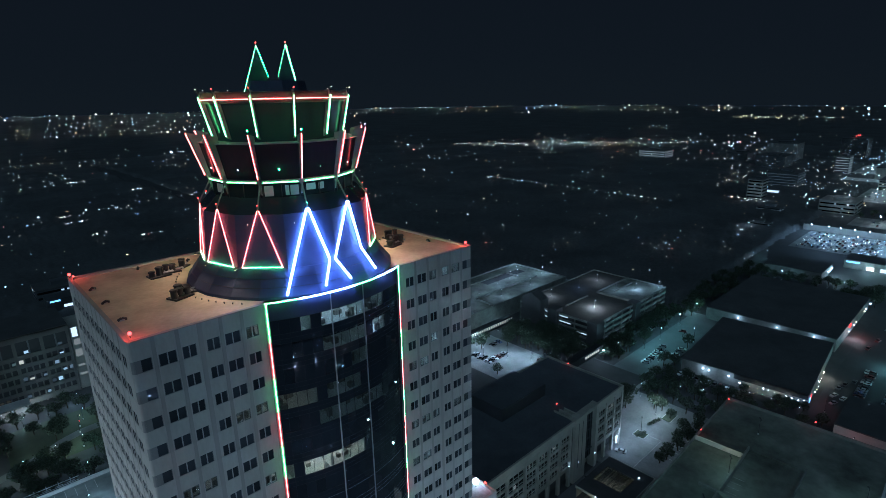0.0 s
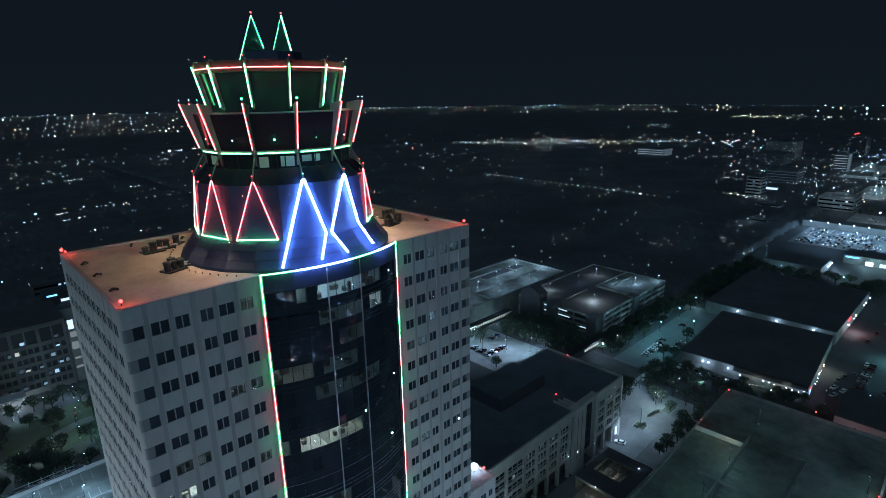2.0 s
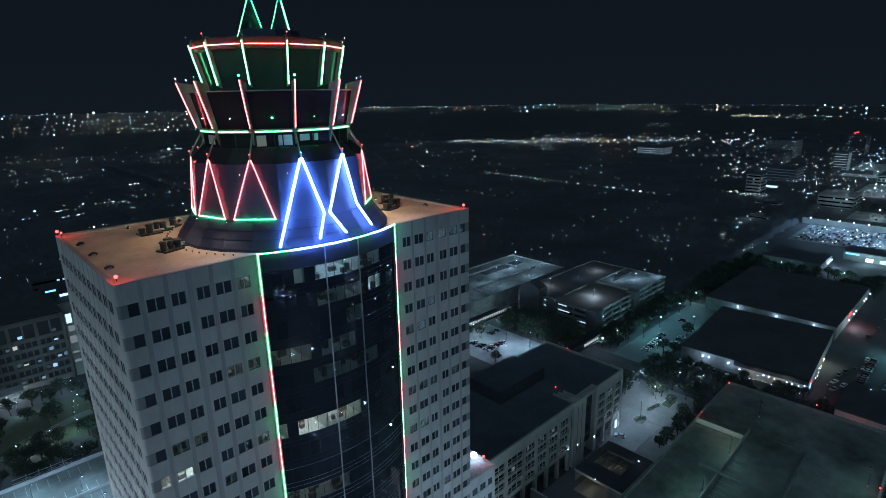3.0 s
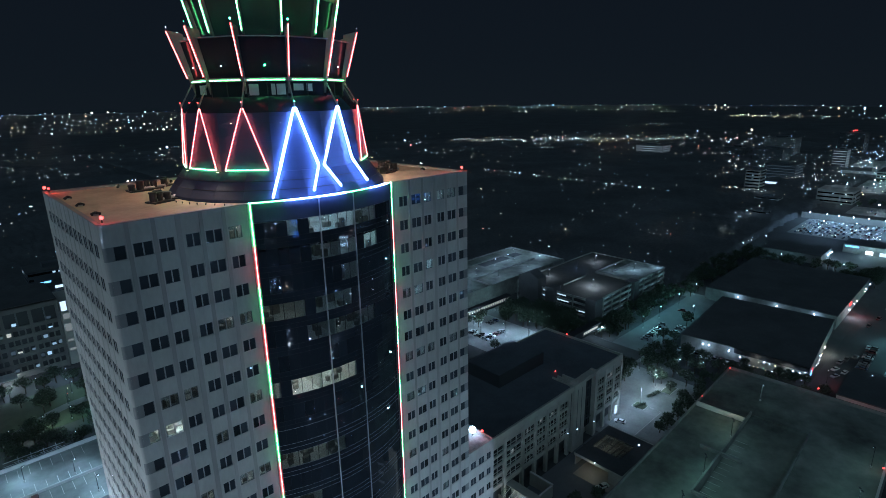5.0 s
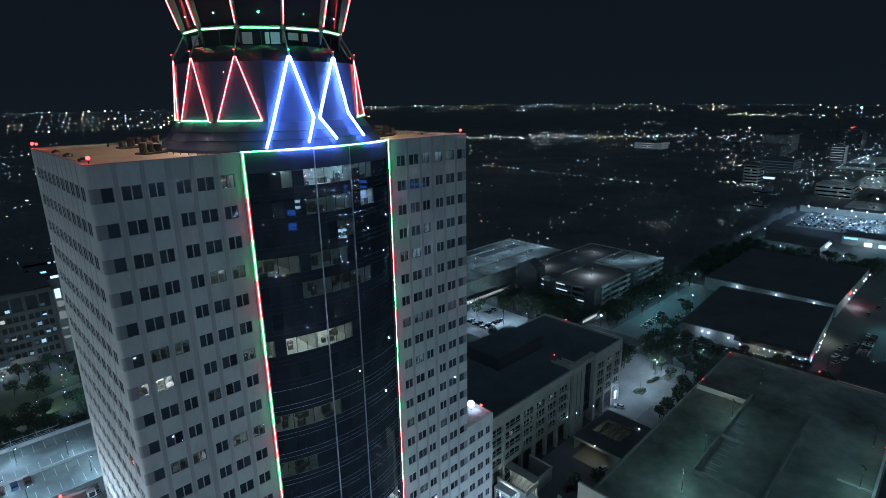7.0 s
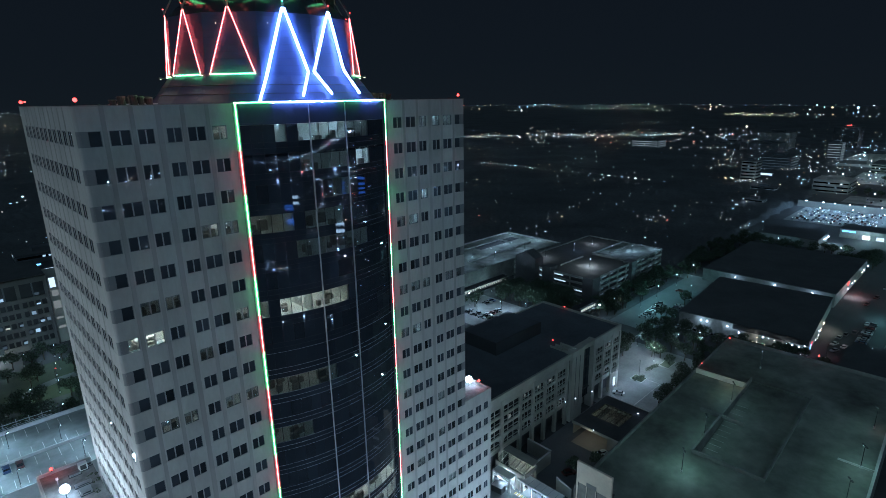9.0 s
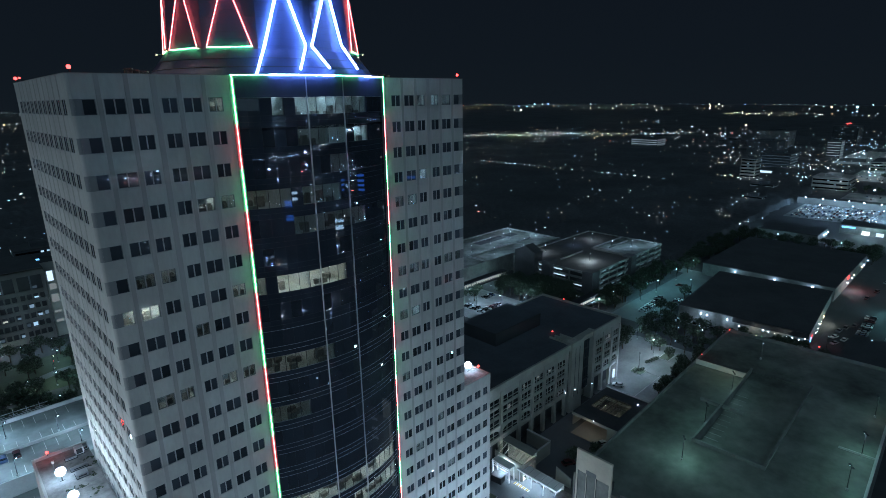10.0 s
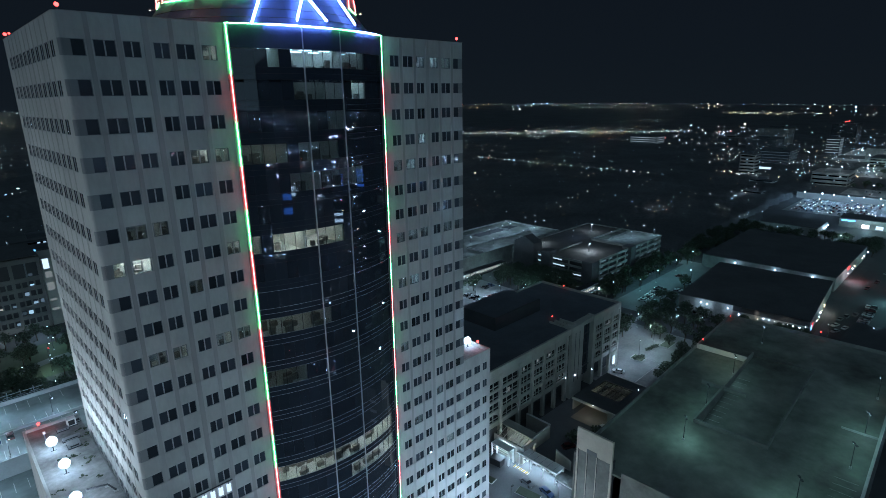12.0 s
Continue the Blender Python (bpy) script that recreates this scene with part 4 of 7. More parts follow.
def park(x, y, z, turn):
    i = car_rng.randrange(len(CARS))
    m = pose(x, y, z, 0, 0, turn + car_rng.uniform(-2, 2) + (180 if car_rng.random() < 0.3 else 0))
    if i in fresh:
        fresh.discard(i)
        CARS[i].matrix_world = m
        return CARS[i]
    return copy_thing(CARS[i], m)


def tree_model(h, spread, seed, leaves=420):
    rng = random.Random(seed)
    ob = thing("tree", "broad leafy tree beside a car park at night", "tree", group="car park trees")
    trunk = T(((0, 0, 0), (0.1, 0.05, h * 0.35), 0.22, 7, 0.15))
    clumps = []
    for i in range(6):
        a = 2 * math.pi * i / 6 + rng.uniform(-0.4, 0.4)
        tip = Vector((math.cos(a) * spread * rng.uniform(0.35, 0.7), math.sin(a) * spread * rng.uniform(0.35, 0.7), h * rng.uniform(0.55, 0.85)))
        tube(trunk, (0.1, 0.05, h * 0.33), tip, 0.10, 5, 0.03)
        clumps.append((tip, spread * rng.uniform(0.35, 0.55)))
    tube(trunk, (0.1, 0.05, h * 0.33), (0, 0, h * 0.9), 0.12, 5, 0.03)
    clumps += [(Vector((0, 0, h * 0.82)), spread * 0.5), (Vector((rng.uniform(-1, 1), rng.uniform(-1, 1), h * 0.6)), spread * 0.5)]
    part("trunk", trunk, BARK, ob)
    crown_bm = bmesh.new()
    for i in range(leaves):
        c, r = rng.choice(clumps)
        v = Vector((rng.gauss(0, 1), rng.gauss(0, 1), rng.gauss(0, 0.8)))
        p = c + v.normalized() * r * rng.uniform(0.55, 1.1)
        s = rng.uniform(0.18, 0.42)
        q = Euler((rng.uniform(-1, 1), rng.uniform(-1, 1), rng.uniform(0, 6.3))).to_matrix()
        crown_bm.faces.new([crown_bm.verts.new(p + q @ Vector(o) * s) for o in ((-1, -0.6, 0), (0.2, -0.9, 0.15), (1, 0.1, 0), (0.1, 0.9, 0.12), (-0.8, 0.5, 0.05))])
    me = bpy.data.meshes.new("crown")
    crown_bm.to_mesh(me)
    crown_bm.free()
    me.materials.append(LEAF)
    part("crown", me, None, ob)
    return ob


TREES = [tree_model(5.0, 2.4, 1), tree_model(6.5, 3.0, 2, 520), tree_model(8.5, 3.8, 3, 640), tree_model(12.5, 5.0, 4, 900)]
tree_rng = random.Random(9)
tree_fresh = {0, 1, 2, 3}


def tree(x, y, z=0.0, size=None):
    i = tree_rng.randrange(3) if size is None else size
    m = pose(x, y, z, 0, 0, tree_rng.uniform(0, 360))
    if i in tree_fresh:
        tree_fresh.discard(i)
        TREES[i].matrix_world = m
        return TREES[i]
    return copy_thing(TREES[i], m)


# ---- the lower block beside the tower and the wing behind it ----
annex = thing("tower_annex", "lower precast block joined to the tower, with a flat roof", "building")
AX0, AX1, AY1, ATOP = HALF + 0.02, 38.6, 30.0, 53.4
for k in range(15, FLOORS):
    z1 = row_top(k) - WIN_H
    part("spandrel", B((AX0, AX1, 0.15, 0.6, row_top(k + 1), z1)), PRECAST, annex)
    for a, b in ((AX0, 31.0), (32.7, 33.6), (35.4, 36.3), (37.6, AX1)):
        part("pier", B((a, b, 0.19, 0.58, z1, row_top(k))), PRECAST, annex)
    for a, b in ((31.0, 32.7), (33.6, 35.4), (36.3, 37.6)):
        w = part("window", B((a, b, 0.24, 0.28, z1, row_top(k))), WINDOW_GLASS, annex)
        part("mullion", B(((a + b) / 2 - 0.04, (a + b) / 2 + 0.04, 0.20, 0.235, z1, row_top(k))), RAIL_METAL, w)
part("parapet", B((AX0, AX1, 0.15, 0.6, row_top(15), ATOP), (AX1 - 0.4, AX1, 0.6, AY1, 0, ATOP)), PRECAST, annex)
part("roof", B((AX0, AX1 - 0.4, 0.6, AY1, ATOP - 1.1, ATOP - 0.8)), ROOF_GREY, annex, "grey gravel roof")
part("back_wall", B((AX0, AX1, AY1, AY1 + 0.4, 0, ATOP), (AX0, AX0 + 0.3, 0.7, AY1, 0, ATOP - 1.2)), PRECAST, annex)
beacon(38.2, 3.4, 120, 0.28, ATOP)


def floodlight(x, y, z, tx, ty, tz, power, spot=120, r=0.9, stand=1.2, color=(0.86, 0.97, 1.0)):
    ob = thing("floodlight", "bright white floodlight on a short stand, glaring", "floodlight", (x, y, z), "roof floodlights")
    part("stand", T(((0, 0, 0), (0, 0, stand), 0.08, 6), ((-0.4, 0, 0), (0.4, 0, 0), 0.06, 5)), DARK_METAL, ob)
    # on the roofs the ball is widened to take in the glare
    bm = bmesh.new()
    ball(bm, (0, 0, stand + r * 0.8), r, 12)
    part("lens", bm, WHITE_LAMP, ob, "white ball for the lens and its glare")
    d = (Vector((tx, ty, tz)) - Vector((x, y, z + stand))).normalized()
    p = Vector((x, y, z + stand + r * 0.8)) + d * (r + 0.3)
    lamp("floodlight_glow", "SPOT", p, power, color, 0.4, (tx, ty, tz), spot, 0.8)


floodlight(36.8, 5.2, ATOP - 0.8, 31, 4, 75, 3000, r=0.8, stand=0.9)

wing = thing("hospital_wing", "lower flat-roofed wing behind the tower with floodlights on it", "building")
WX, WY0, WY1, WZ = -38.8, 8.0, 43.6, 49.0
for side_wall in ((WX, WX + 0.4, WY0, WY1), (WX + 0.4, -HALF - 0.1, WY1 - 0.4, WY1), (WX + 0.4, -HALF - 0.1, WY0, WY0 + 0.4), (-HALF - 0.1, 30, DEPTH + 0.6, DEPTH + 1.0)):
    part("wall", B((*side_wall, 0, WZ + 0.5)), PALE, wing)
part("roof", B((WX + 0.4, -HALF - 0.1, WY0 + 0.4, WY1 - 0.4, WZ - 0.5, WZ)), ROOF_GREY, wing, "grey stained gravel roof")
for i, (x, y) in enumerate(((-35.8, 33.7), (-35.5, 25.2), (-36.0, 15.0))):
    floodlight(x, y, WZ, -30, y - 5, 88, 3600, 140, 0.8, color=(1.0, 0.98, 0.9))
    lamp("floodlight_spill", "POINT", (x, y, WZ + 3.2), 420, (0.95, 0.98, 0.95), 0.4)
for i, (x, y, w, d, h) in enumerate(((-31.9, 40.6, 0.7, 0.6, 1.4), (-33.4, 39.8, 0.9, 0.5, 0.5), (-32.9, 35.4, 1.3, 0.35, 0.6), (-33.0, 33.0, 0.9, 0.9, 0.7), (-30.9, 41.4, 0.5, 0.5, 0.9))):
    ob = thing("rooftop_unit", "pale metal air handling unit on the wing roof", "roof unit", (x, y, WZ), "wing roof units")
    part("casing", B((-w, w, -d, d, 0.15, h)), WHITE if i == 0 else METAL, ob)
    part("curb", B((-w - 0.1, w + 0.1, -d - 0.1, d + 0.1, 0, 0.15)), DARK_METAL, ob)
    part("grille", B((-w * 0.7, w * 0.7, -d - 0.03, -d - 0.002, 0.3, h - 0.15)), DARK_METAL, ob)
ob = thing("wall_lamp_post", "short white post lamp on the wing roof", "roof lamp", (-36.2, 38.7, WZ))
part("post", T(((0, 0, 0), (0, 0, 1.1), 0.1, 6)), METAL, ob)
part("head", B((-0.2, 0.2, -0.2, 0.2, 1.1, 1.5)), WHITE, ob)
for i, (x, y) in enumerate(((-31.0, 37.5), (-30.8, 35.2), (-31.6, 31.6), (-33.4, 29.3), (-31.9, 27.4), (-32.4, 25.8), (-33.8, 22.4), (-32.0, 20.6), (-35.2, 29.8), (-37.2, 21.0))):
    wing_rng = random.Random(i)
    ob = thing("debris_pile", "small heap of dark leaves and rubbish on the gravel roof", "debris", (x, y, WZ), "roof debris", turn=40 * i)
    heap = bmesh.new()
    for j in range(9):
        px, py, w = wing_rng.gauss(0, 0.45), wing_rng.gauss(0, 0.25), wing_rng.uniform(0.1, 0.28)
        tube(heap, (px, py, 0), (px + wing_rng.uniform(-0.1, 0.1), py, wing_rng.uniform(0.06, 0.16)), w, 5, w * 0.5)
    part("heap", heap, GRASS, ob, kind="stuff")
ob = thing("pipe_run", "dark pipes on low sleepers across the wing roof", "pipes", (-32.6, 17.5, WZ))
part("pipe", T(((-1.6, 0.6, 0.3), (1.0, -0.4, 0.3), 0.14, 6), ((1.0, -0.4, 0.3), (1.6, -2.6, 0.3), 0.14, 6)), DARK_METAL, ob)
part("sleeper", B((-1.7, -1.2, 0.3, 0.9, 0, 0.18), (0.6, 1.2, -0.7, -0.1, 0, 0.18), (1.3, 1.9, -2.8, -2.4, 0, 0.18)), PALE, ob)
beacon(-36.4, 43.2, 90, 0.28, WZ + 0.5)

# added lamps at the tower's foot that brighten its front and the annex
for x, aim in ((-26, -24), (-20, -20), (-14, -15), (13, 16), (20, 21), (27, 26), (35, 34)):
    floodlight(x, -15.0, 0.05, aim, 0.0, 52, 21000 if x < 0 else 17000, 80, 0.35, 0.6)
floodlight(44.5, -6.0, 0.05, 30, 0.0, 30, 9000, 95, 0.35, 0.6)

# letters of the hospital's sign, as plain bars
sign = thing("facade_sign", "white lit sign letters on a dark rail low on the tower", "sign", (-19.75, -0.5, 51.85))
part("rail", B((-7.9, 0.7, 0.2, 0.34, 0.92, 1.06)), DARK_METAL, sign)
for i in range(7):
    part("sign_bar", B((-1.15 * i - 0.3, -1.15 * i + 0.3, 0.05, 0.2, -0.65, 0.65)), SIGN_WHITE, sign)
    part("bracket", B((-1.15 * i - 0.04, -1.15 * i + 0.04, 0.1, 0.3, 0.65, 0.92)), DARK_METAL, sign)
# unseen masts added to brighten the tower's west side and front
for x, y, aim, power in ((-128, 6, (-30, 14, 58), 150000), (-70, -96, (-14, 0, 52), 34000)):
    mast = thing("floodlight_mast", "added unseen steel mast with fill lamps that brighten the tower", "light mast", (x, y, 0), "facade floodlight masts")
    part("pole", T(((0, 0, 0), (0, 0, 24), 0.3, 8, 0.18)), METAL, mast)
    part("crossbar", B((-1.6, 1.6, -0.1, 0.1, 24, 24.2)), METAL, mast)
    for dx in (-1.1, 0, 1.1):
        part("head", B((dx - 0.35, dx + 0.35, -0.3, 0.3, 24.2, 24.7)), DARK_METAL, mast)
    lamp("mast_glow", "SPOT", (x, y, 25.4), power, (1.0, 0.95, 0.84), 0.3, aim, 62, 0.8)

# ---- parking decks behind the wing ----
deck_w = thing("rooftop_parking_deck", "pale concrete rooftop parking deck with painted bays", "parking deck")
part("deck_slab", B((-120, -14, 101, 138, 12.6, 13.4)), DECK_PALE, deck_w)
part("lower_slab", B((-120, -14, 60, 100.9, 8.6, 9.4)), DECK_PALE, deck_w)
part("outer_parapet", B((-120, -14, 138, 138.5, 0, 14.7)), PALE, deck_w)
part("inner_parapet", B((-120, -14, 118.4, 118.9, 13.41, 14.3), (-120, -14, 100.9, 101.3, 9.0, 14.5)), PALE, deck_w)
part("end_wall", B((-14, -13.5, 60, 138.5, 0, 14.6)), PALE, deck_w)
for i in range(24):
    x = -92 + 3.0 * i
    for y0, y1, z in ((131.5, 136.8, 13.41), (120.0, 124.5, 13.41), (112.5, 117.6, 13.41), (104.0, 108.4, 13.41), (92, 97, 9.41)):
        part("bay_line", B((x - 0.07, x + 0.07, y0, y1, z, z + 0.008)), PAINT, deck_w)
rail = bmesh.new()
for x in (-40, -36.5, -33, -29.5):
    tube(rail, (x, 139.0, 13.4), (x, 139.0, 17.0), 0.12, 5)
    tube(rail, (x - 1.2, 138.9, 15.4), (x + 1.2, 138.9, 15.4), 0.1, 5)
for z in (14.8, 16.2):
    tube(rail, (-44, 139.0, z), (-27, 139.0, z), 0.12, 5)
trellis = thing("steel_trellis", "pale steel trellis on the parapet of the deck", "trellis")
part("bars", rail, METAL, trellis)
# the last two poles are added to brighten the decks
for x, y, z in ((-27.5, 121.0, 13.4), (-24.0, 106.5, 13.4), (-60, 121, 13.4), (-60, 104, 13.4), (-90, 121, 13.4), (-45, 112, 13.4), (-40, 128, 13.4), (-32, 82, 9.4), (-48, 94, 9.4), (-40, 104, 13.4)):
    street_lamp(x, y, z, 5.5, 1350, (0.78, 0.95, 1.0), r=0.2)
for i in range(9):
    park(-40 - 3.2 * i + 1.2, 115.2, 13.4, 0)

# ---- the far left office block ----
block = thing("office_block", "mid-rise grey office block with rows of square windows", "building", (-9, 244, 0))
part("core", B((-88, -0.8, 1.3, 34, 0, 35.9)), DARK_METAL, block)
part("roof", B((-89, 0, 0, 35, 35.9, 36.5)), ROOF_DARK, block)
part("attic", B((-89, 0, 0, 0.8, 33.6, 36.7)), BLOCK_STONE, block)
part("end_wall", B((-0.4, 0, 0.8, 35, 0, 35.89)), BLOCK_STONE, block)
rng = random.Random(77)
BLOCK_ROWS = [(3.4, 6.2), (8.0, 10.8), (12.6, 15.4), (17.2, 20.0), (21.8, 24.6), (26.6, 33.6)]
for (_, z0), (z1, _) in zip([(0, 0.6)] + BLOCK_ROWS, BLOCK_ROWS):
    part("floor_band", B((-89, 0, 0.0, 0.8, z0, z1)), BLOCK_STONE, block)
for i in range(9):
    x = -0.6 - 11.0 * i
    part("strong_pier", B((x - 0.8, x + 0.6, -0.12, 0.78, 0, 34)), BLOCK_STONE, block)
for i in range(8):
    for dx in (-3.0, -5.6, -8.2):
        x = -0.6 - 11.0 * i + dx
        part("pier", B((x - 0.3, x + 0.3, 0.05, 0.78, 0, 26.6)), BLOCK_STONE, block)
    part("pier", B((-6.3 - 11.0 * i, -5.7 - 11.0 * i, 0.3, 0.78, 26.6, 33.6)), RAIL_METAL, block)
panes = bmesh.new()
for z0, z1 in BLOCK_ROWS:
    for i in range(32):
        x = -1.9 - 2.75 * i
        if rng.random() < 0.2:
            box(panes, x - 0.9, x + 0.9, 1.0, 1.05, z0 + 0.3, z0 + rng.uniform(1.0, 2.2))
part("lit_panes", panes, FAR_PANE, block, kind="stuff")
part("entrance_canopy", B((-36, -22, -8, -0.1, 4.2, 4.7)), PALE, block)
for x in (-35, -29, -23):
    part("column", T(((x, -7.5, 0), (x, -7.5, 4.2), 0.4, 8)), PALE, block)
for x in (-32, -25):
    lamp("entrance_glow", "POINT", (x - 9, 238, 3.4), 1100, (1.0, 0.95, 0.78), 0.3)
part("canopy_light", B((-35, -23, -7.5, -1, 4.1, 4.18)), OFFICE_LIGHT, block)
block2 = thing("bright_lobby_block", "stair end of an office block with glaring white glass", "building", (-8.6, 245, 0))
part("wall", B((0, 9, 0, 20, 0, 34)), BEIGE, block2)
for a, b, z0, z1 in ((0.6, 3.0, 29, 34), (0.8, 3.6, 24.5, 27.5), (0.6, 3.6, 18, 22), (0.6, 3.4, 12.5, 13.6), (0.6, 3.8, 7.5, 8.8)):
    part("lit_window", B((a, b, -0.06, -0.002, z0, z1)), SIGN_WHITE if z0 > 28 else DIM_PANE, block2)
sign2 = thing("blue_white_sign", "long blue and white lit sign on a low distant building", "sign", (2, 371, 0))
part("wall", B((-6, 12, 0.2, 14, 0, 13.4)), DARK_FACADE, sign2)
part("sign_face", B((-4, 2, 0, 0.18, 11.4, 12.5)), SIGN_BLUE, sign2)
part("lit_window", B((3.5, 11, 0, 0.18, 6.5, 8.4)), SIGN_WHITE, sign2)

for x, y, p, c in ((-29.0, 185.4, 2600, (0.9, 1.0, 0.6)), (-40.6, 182.1, 2400, (1.0, 1.0, 0.75)), (-14.6, 210.9, 1500, (0.7, 1.0, 0.85)), (-19.1, 186.3, 1600, (0.8, 1.0, 0.75)), (-58, 176, 2200, (0.9, 1.0, 0.75)),
                   (-36, 222, 4200, (0.75, 0.92, 1.0)), (-14, 228, 2600, (0.75, 0.92, 1.0)), (-75, 205, 1500, (0.8, 1, 0.8)), (-21.8, 163.0, 1300, (0.75, 0.95, 0.95)), (-13, 176, 1400, (0.5, 1.0, 0.85)), (-48, 164, 1300, (0.75, 0.95, 0.95)), (-26, 226, 900, (0.9, 1.0, 0.85))):
    street_lamp(x, y, 0, 6, 0.55 * p, c, r=0.2)
for x, y in ((-17.0, 205.1), (-18.0, 199.5)):
    street_lamp(x, y, 0, 6, 0, r=0.25, mat=RED_LAMP if y < 200 else WARM_LAMP)
drive = bmesh.new()
track = [(-95, 180), (-70, 181), (-52, 183), (-42, 187), (-33, 192), (-26, 197), (-18, 200), (-8, 201)]
near, far = [(x, y - 2.6) for x, y in track], [(x, y + 2.6) for x, y in track]
loft(drive, [[(x, y, z) for x, y in near + far[::-1]] for z in (-0.2, 0.09)])
setting("pavement_drive", drive, ASPHALT_PALE, "pale curved drive between dark trees", "road")
setting("pavement_lawn", B((-75, -6, 183.2, 222, -0.2, 0.04)), GRASS, "dim lawn beside the office block", "lawn")

# ---- the stone building with the colonnade ----
med = thing("stone_medical_building", "beige stone clinic with a tall arcade and a dark flat roof", "building")
MY, MZ, MX0, MX1 = 24.4, 27.3, 44.0, 145.6
part("body", B((MX0, MX1 - 0.5, MY + 3.2, 62, 0, MZ - 0.9)), BEIGE, med)
part("roof", B((MX0, MX1 - 0.6, MY + 0.7, 62, MZ - 0.9, MZ - 0.6)), CLINIC_ROOF, med, "dark felt roof")
part("parapet", B((MX0, 110.2, MY, MY + 0.7, MZ - 2.2, MZ), (126.0, MX1, MY, MY + 0.7, MZ - 2.0, MZ + 0.3), (MX1 - 0.6, MX1, MY + 0.7, 62, 0, MZ + 0.3),
                  (MX0, MX1, 62, 62.6, 0, MZ)), BEIGE, med)
part("penthouse", B((92, 118, 44, 60, MZ - 0.6, MZ + 4.0)), CLINIC_ROOF, med, "dark plant room")
part("penthouse_wall", B((91.5, 92, 43.5, 60, MZ - 0.6, MZ + 4.2), (92, 118, 43.5, 44, MZ - 0.6, MZ + 4.2)), DARK_FACADE, med)
# stepped coping where the taller east part of the roof begins, and the recessed glass beside it
for i in range(3):
    part("cornice", B((110.4 + 1.5 * i, 110.9 + 1.5 * i, MY + 0.72, MY + 9.5 - 1.2 * i, MZ - 0.55, MZ + 0.15 + 0.4 * i)), BEIGE, med, "stone coping step")
part("gable_pier", B((110.2, 117.8, MY - 0.5, MY + 2.5, 0, MZ + 0.4)), BEIGE, med)
part("gable_pier", B((124.6, 126.0, MY - 0.5, MY + 2.5, 0, MZ + 0.7)), BEIGE, med)
part("gable_head", B((117.8, 124.6, MY - 0.1, MY + 2.5, MZ - 1.2, MZ + 0.5)), BEIGE, med)
part("gable_glass", B((117.8, 124.6, MY + 1.3, MY + 1.4, 5, MZ - 1.2)), WINDOW_GLASS, med)
for x in (119.5, 121.2, 122.9):
    part("gable_mullion", B((x - 0.1, x + 0.1, MY + 1.05, MY + 1.29, 5, MZ - 1.2)), DARK_METAL, med)
for z in (9.5, 13.5, 17.5, 21.5):
    part("gable_rail", B((117.8, 124.6, MY + 1.1, MY + 1.29, z - 0.12, z + 0.12)), DARK_METAL, med)
for x in (112.6, 115.2):
    part("pier_groove", B((x - 0.15, x + 0.15, MY - 0.54, MY - 0.502, 6, MZ - 2)), DARK_FACADE, med)
part("window_wall", B((MX0, 110.3, MY + 0.62, MY + 0.7, 8.6, MZ - 2), (126.0, MX1 - 0.6, MY + 0.62, MY + 0.7, 8.6, MZ - 2)), WINDOW_GLASS, med, "dark recessed glazing")
part("arcade_back", B((MX0, 110.3, MY + 3.1, MY + 3.15, 0, 8.6), (126.0, MX1 - 0.6, MY + 3.1, MY + 3.15, 0, 8.6), (MX0, MX1 - 0.6, MY + 0.7, MY + 3.1, 8.6, 8.8)), DARK_FACADE, med)
# broad columns, wide windows in three rows, arched windows under them and an open colonnade below
for xs in ([45.0, 54.0, 63.0, 72.2, 81.5, 88.3, 94.9, 101.5, 108.1], [126.6, 133.0, 139.2, 145.0]):
    for x in xs:
        part("column", B((x - 0.62, x + 0.62, MY - 0.12, MY + 1.0, 0, MZ - 2.2)), BEIGE, med)
    for a, b in zip(xs, xs[1:]):
        x0, x1, c = a + 0.62, b - 0.62, (a + b) / 2
        for z0, z1 in ((7.6, 9.2), (12.3, 13.0), (15.7, 16.6), (19.3, 20.2), (22.9, 25.2)):
            part("floor_band", B((x0, x1, MY + 0.1, MY + 0.6, z0, z1)), BEIGE, med)
        arch = bmesh.new()
        rise = [(x0 + (x1 - x0) * i / 10, 10.3 + 1.7 * math.sqrt(max(0.0, 1 - (2 * i / 10 - 1) ** 2))) for i in range(11)]
        outline = [(x0, 12.3)] + rise + [(x1, 12.3)]
        loft(arch, [[(x, y, z) for x, z in outline] for y in (MY + 0.1, MY + 0.6)])
        part("arch", arch, BEIGE, med, "stone arch")
        for z0, z1 in ((9.2, 12.0), (13.0, 15.7), (16.6, 19.3), (20.2, 22.9)):
            for x in (x0 + (x1 - x0) / 3, x1 - (x1 - x0) / 3):
                part("window_post", B((x - 0.1, x + 0.1, MY + 0.35, MY + 0.6, z0, z1)), BEIGE, med)
            part("window_rail", B((x0, x1, MY + 0.4, MY + 0.6, z0 + 0.8, z0 + 0.95)), BEIGE, med)
for i, (x, z) in enumerate(((84.1, 21.3), (91.4, 21.4), (136.4, 20.4), (137.9, 20.5), (98.2, 21.2), (135.3, 10.4), (104.4, 9.8), (76.5, 16.8))):
    part("lit_pane", B((x - 0.55, x + 0.55, MY + 0.55, MY + 0.61, z, z + (1.5 if i % 2 else 0.8))), DIM_PANE, med, "lit window")
for x, z in ((106.9, 9.9), (113.2, 8.6), (124.9, 6.4)):
    bm = bmesh.new()
    ball(bm, (x, MY - 0.6, z), 0.15)
    part("wall_lamp", bm, WHITE_LAMP, med, "small white wall lamp")
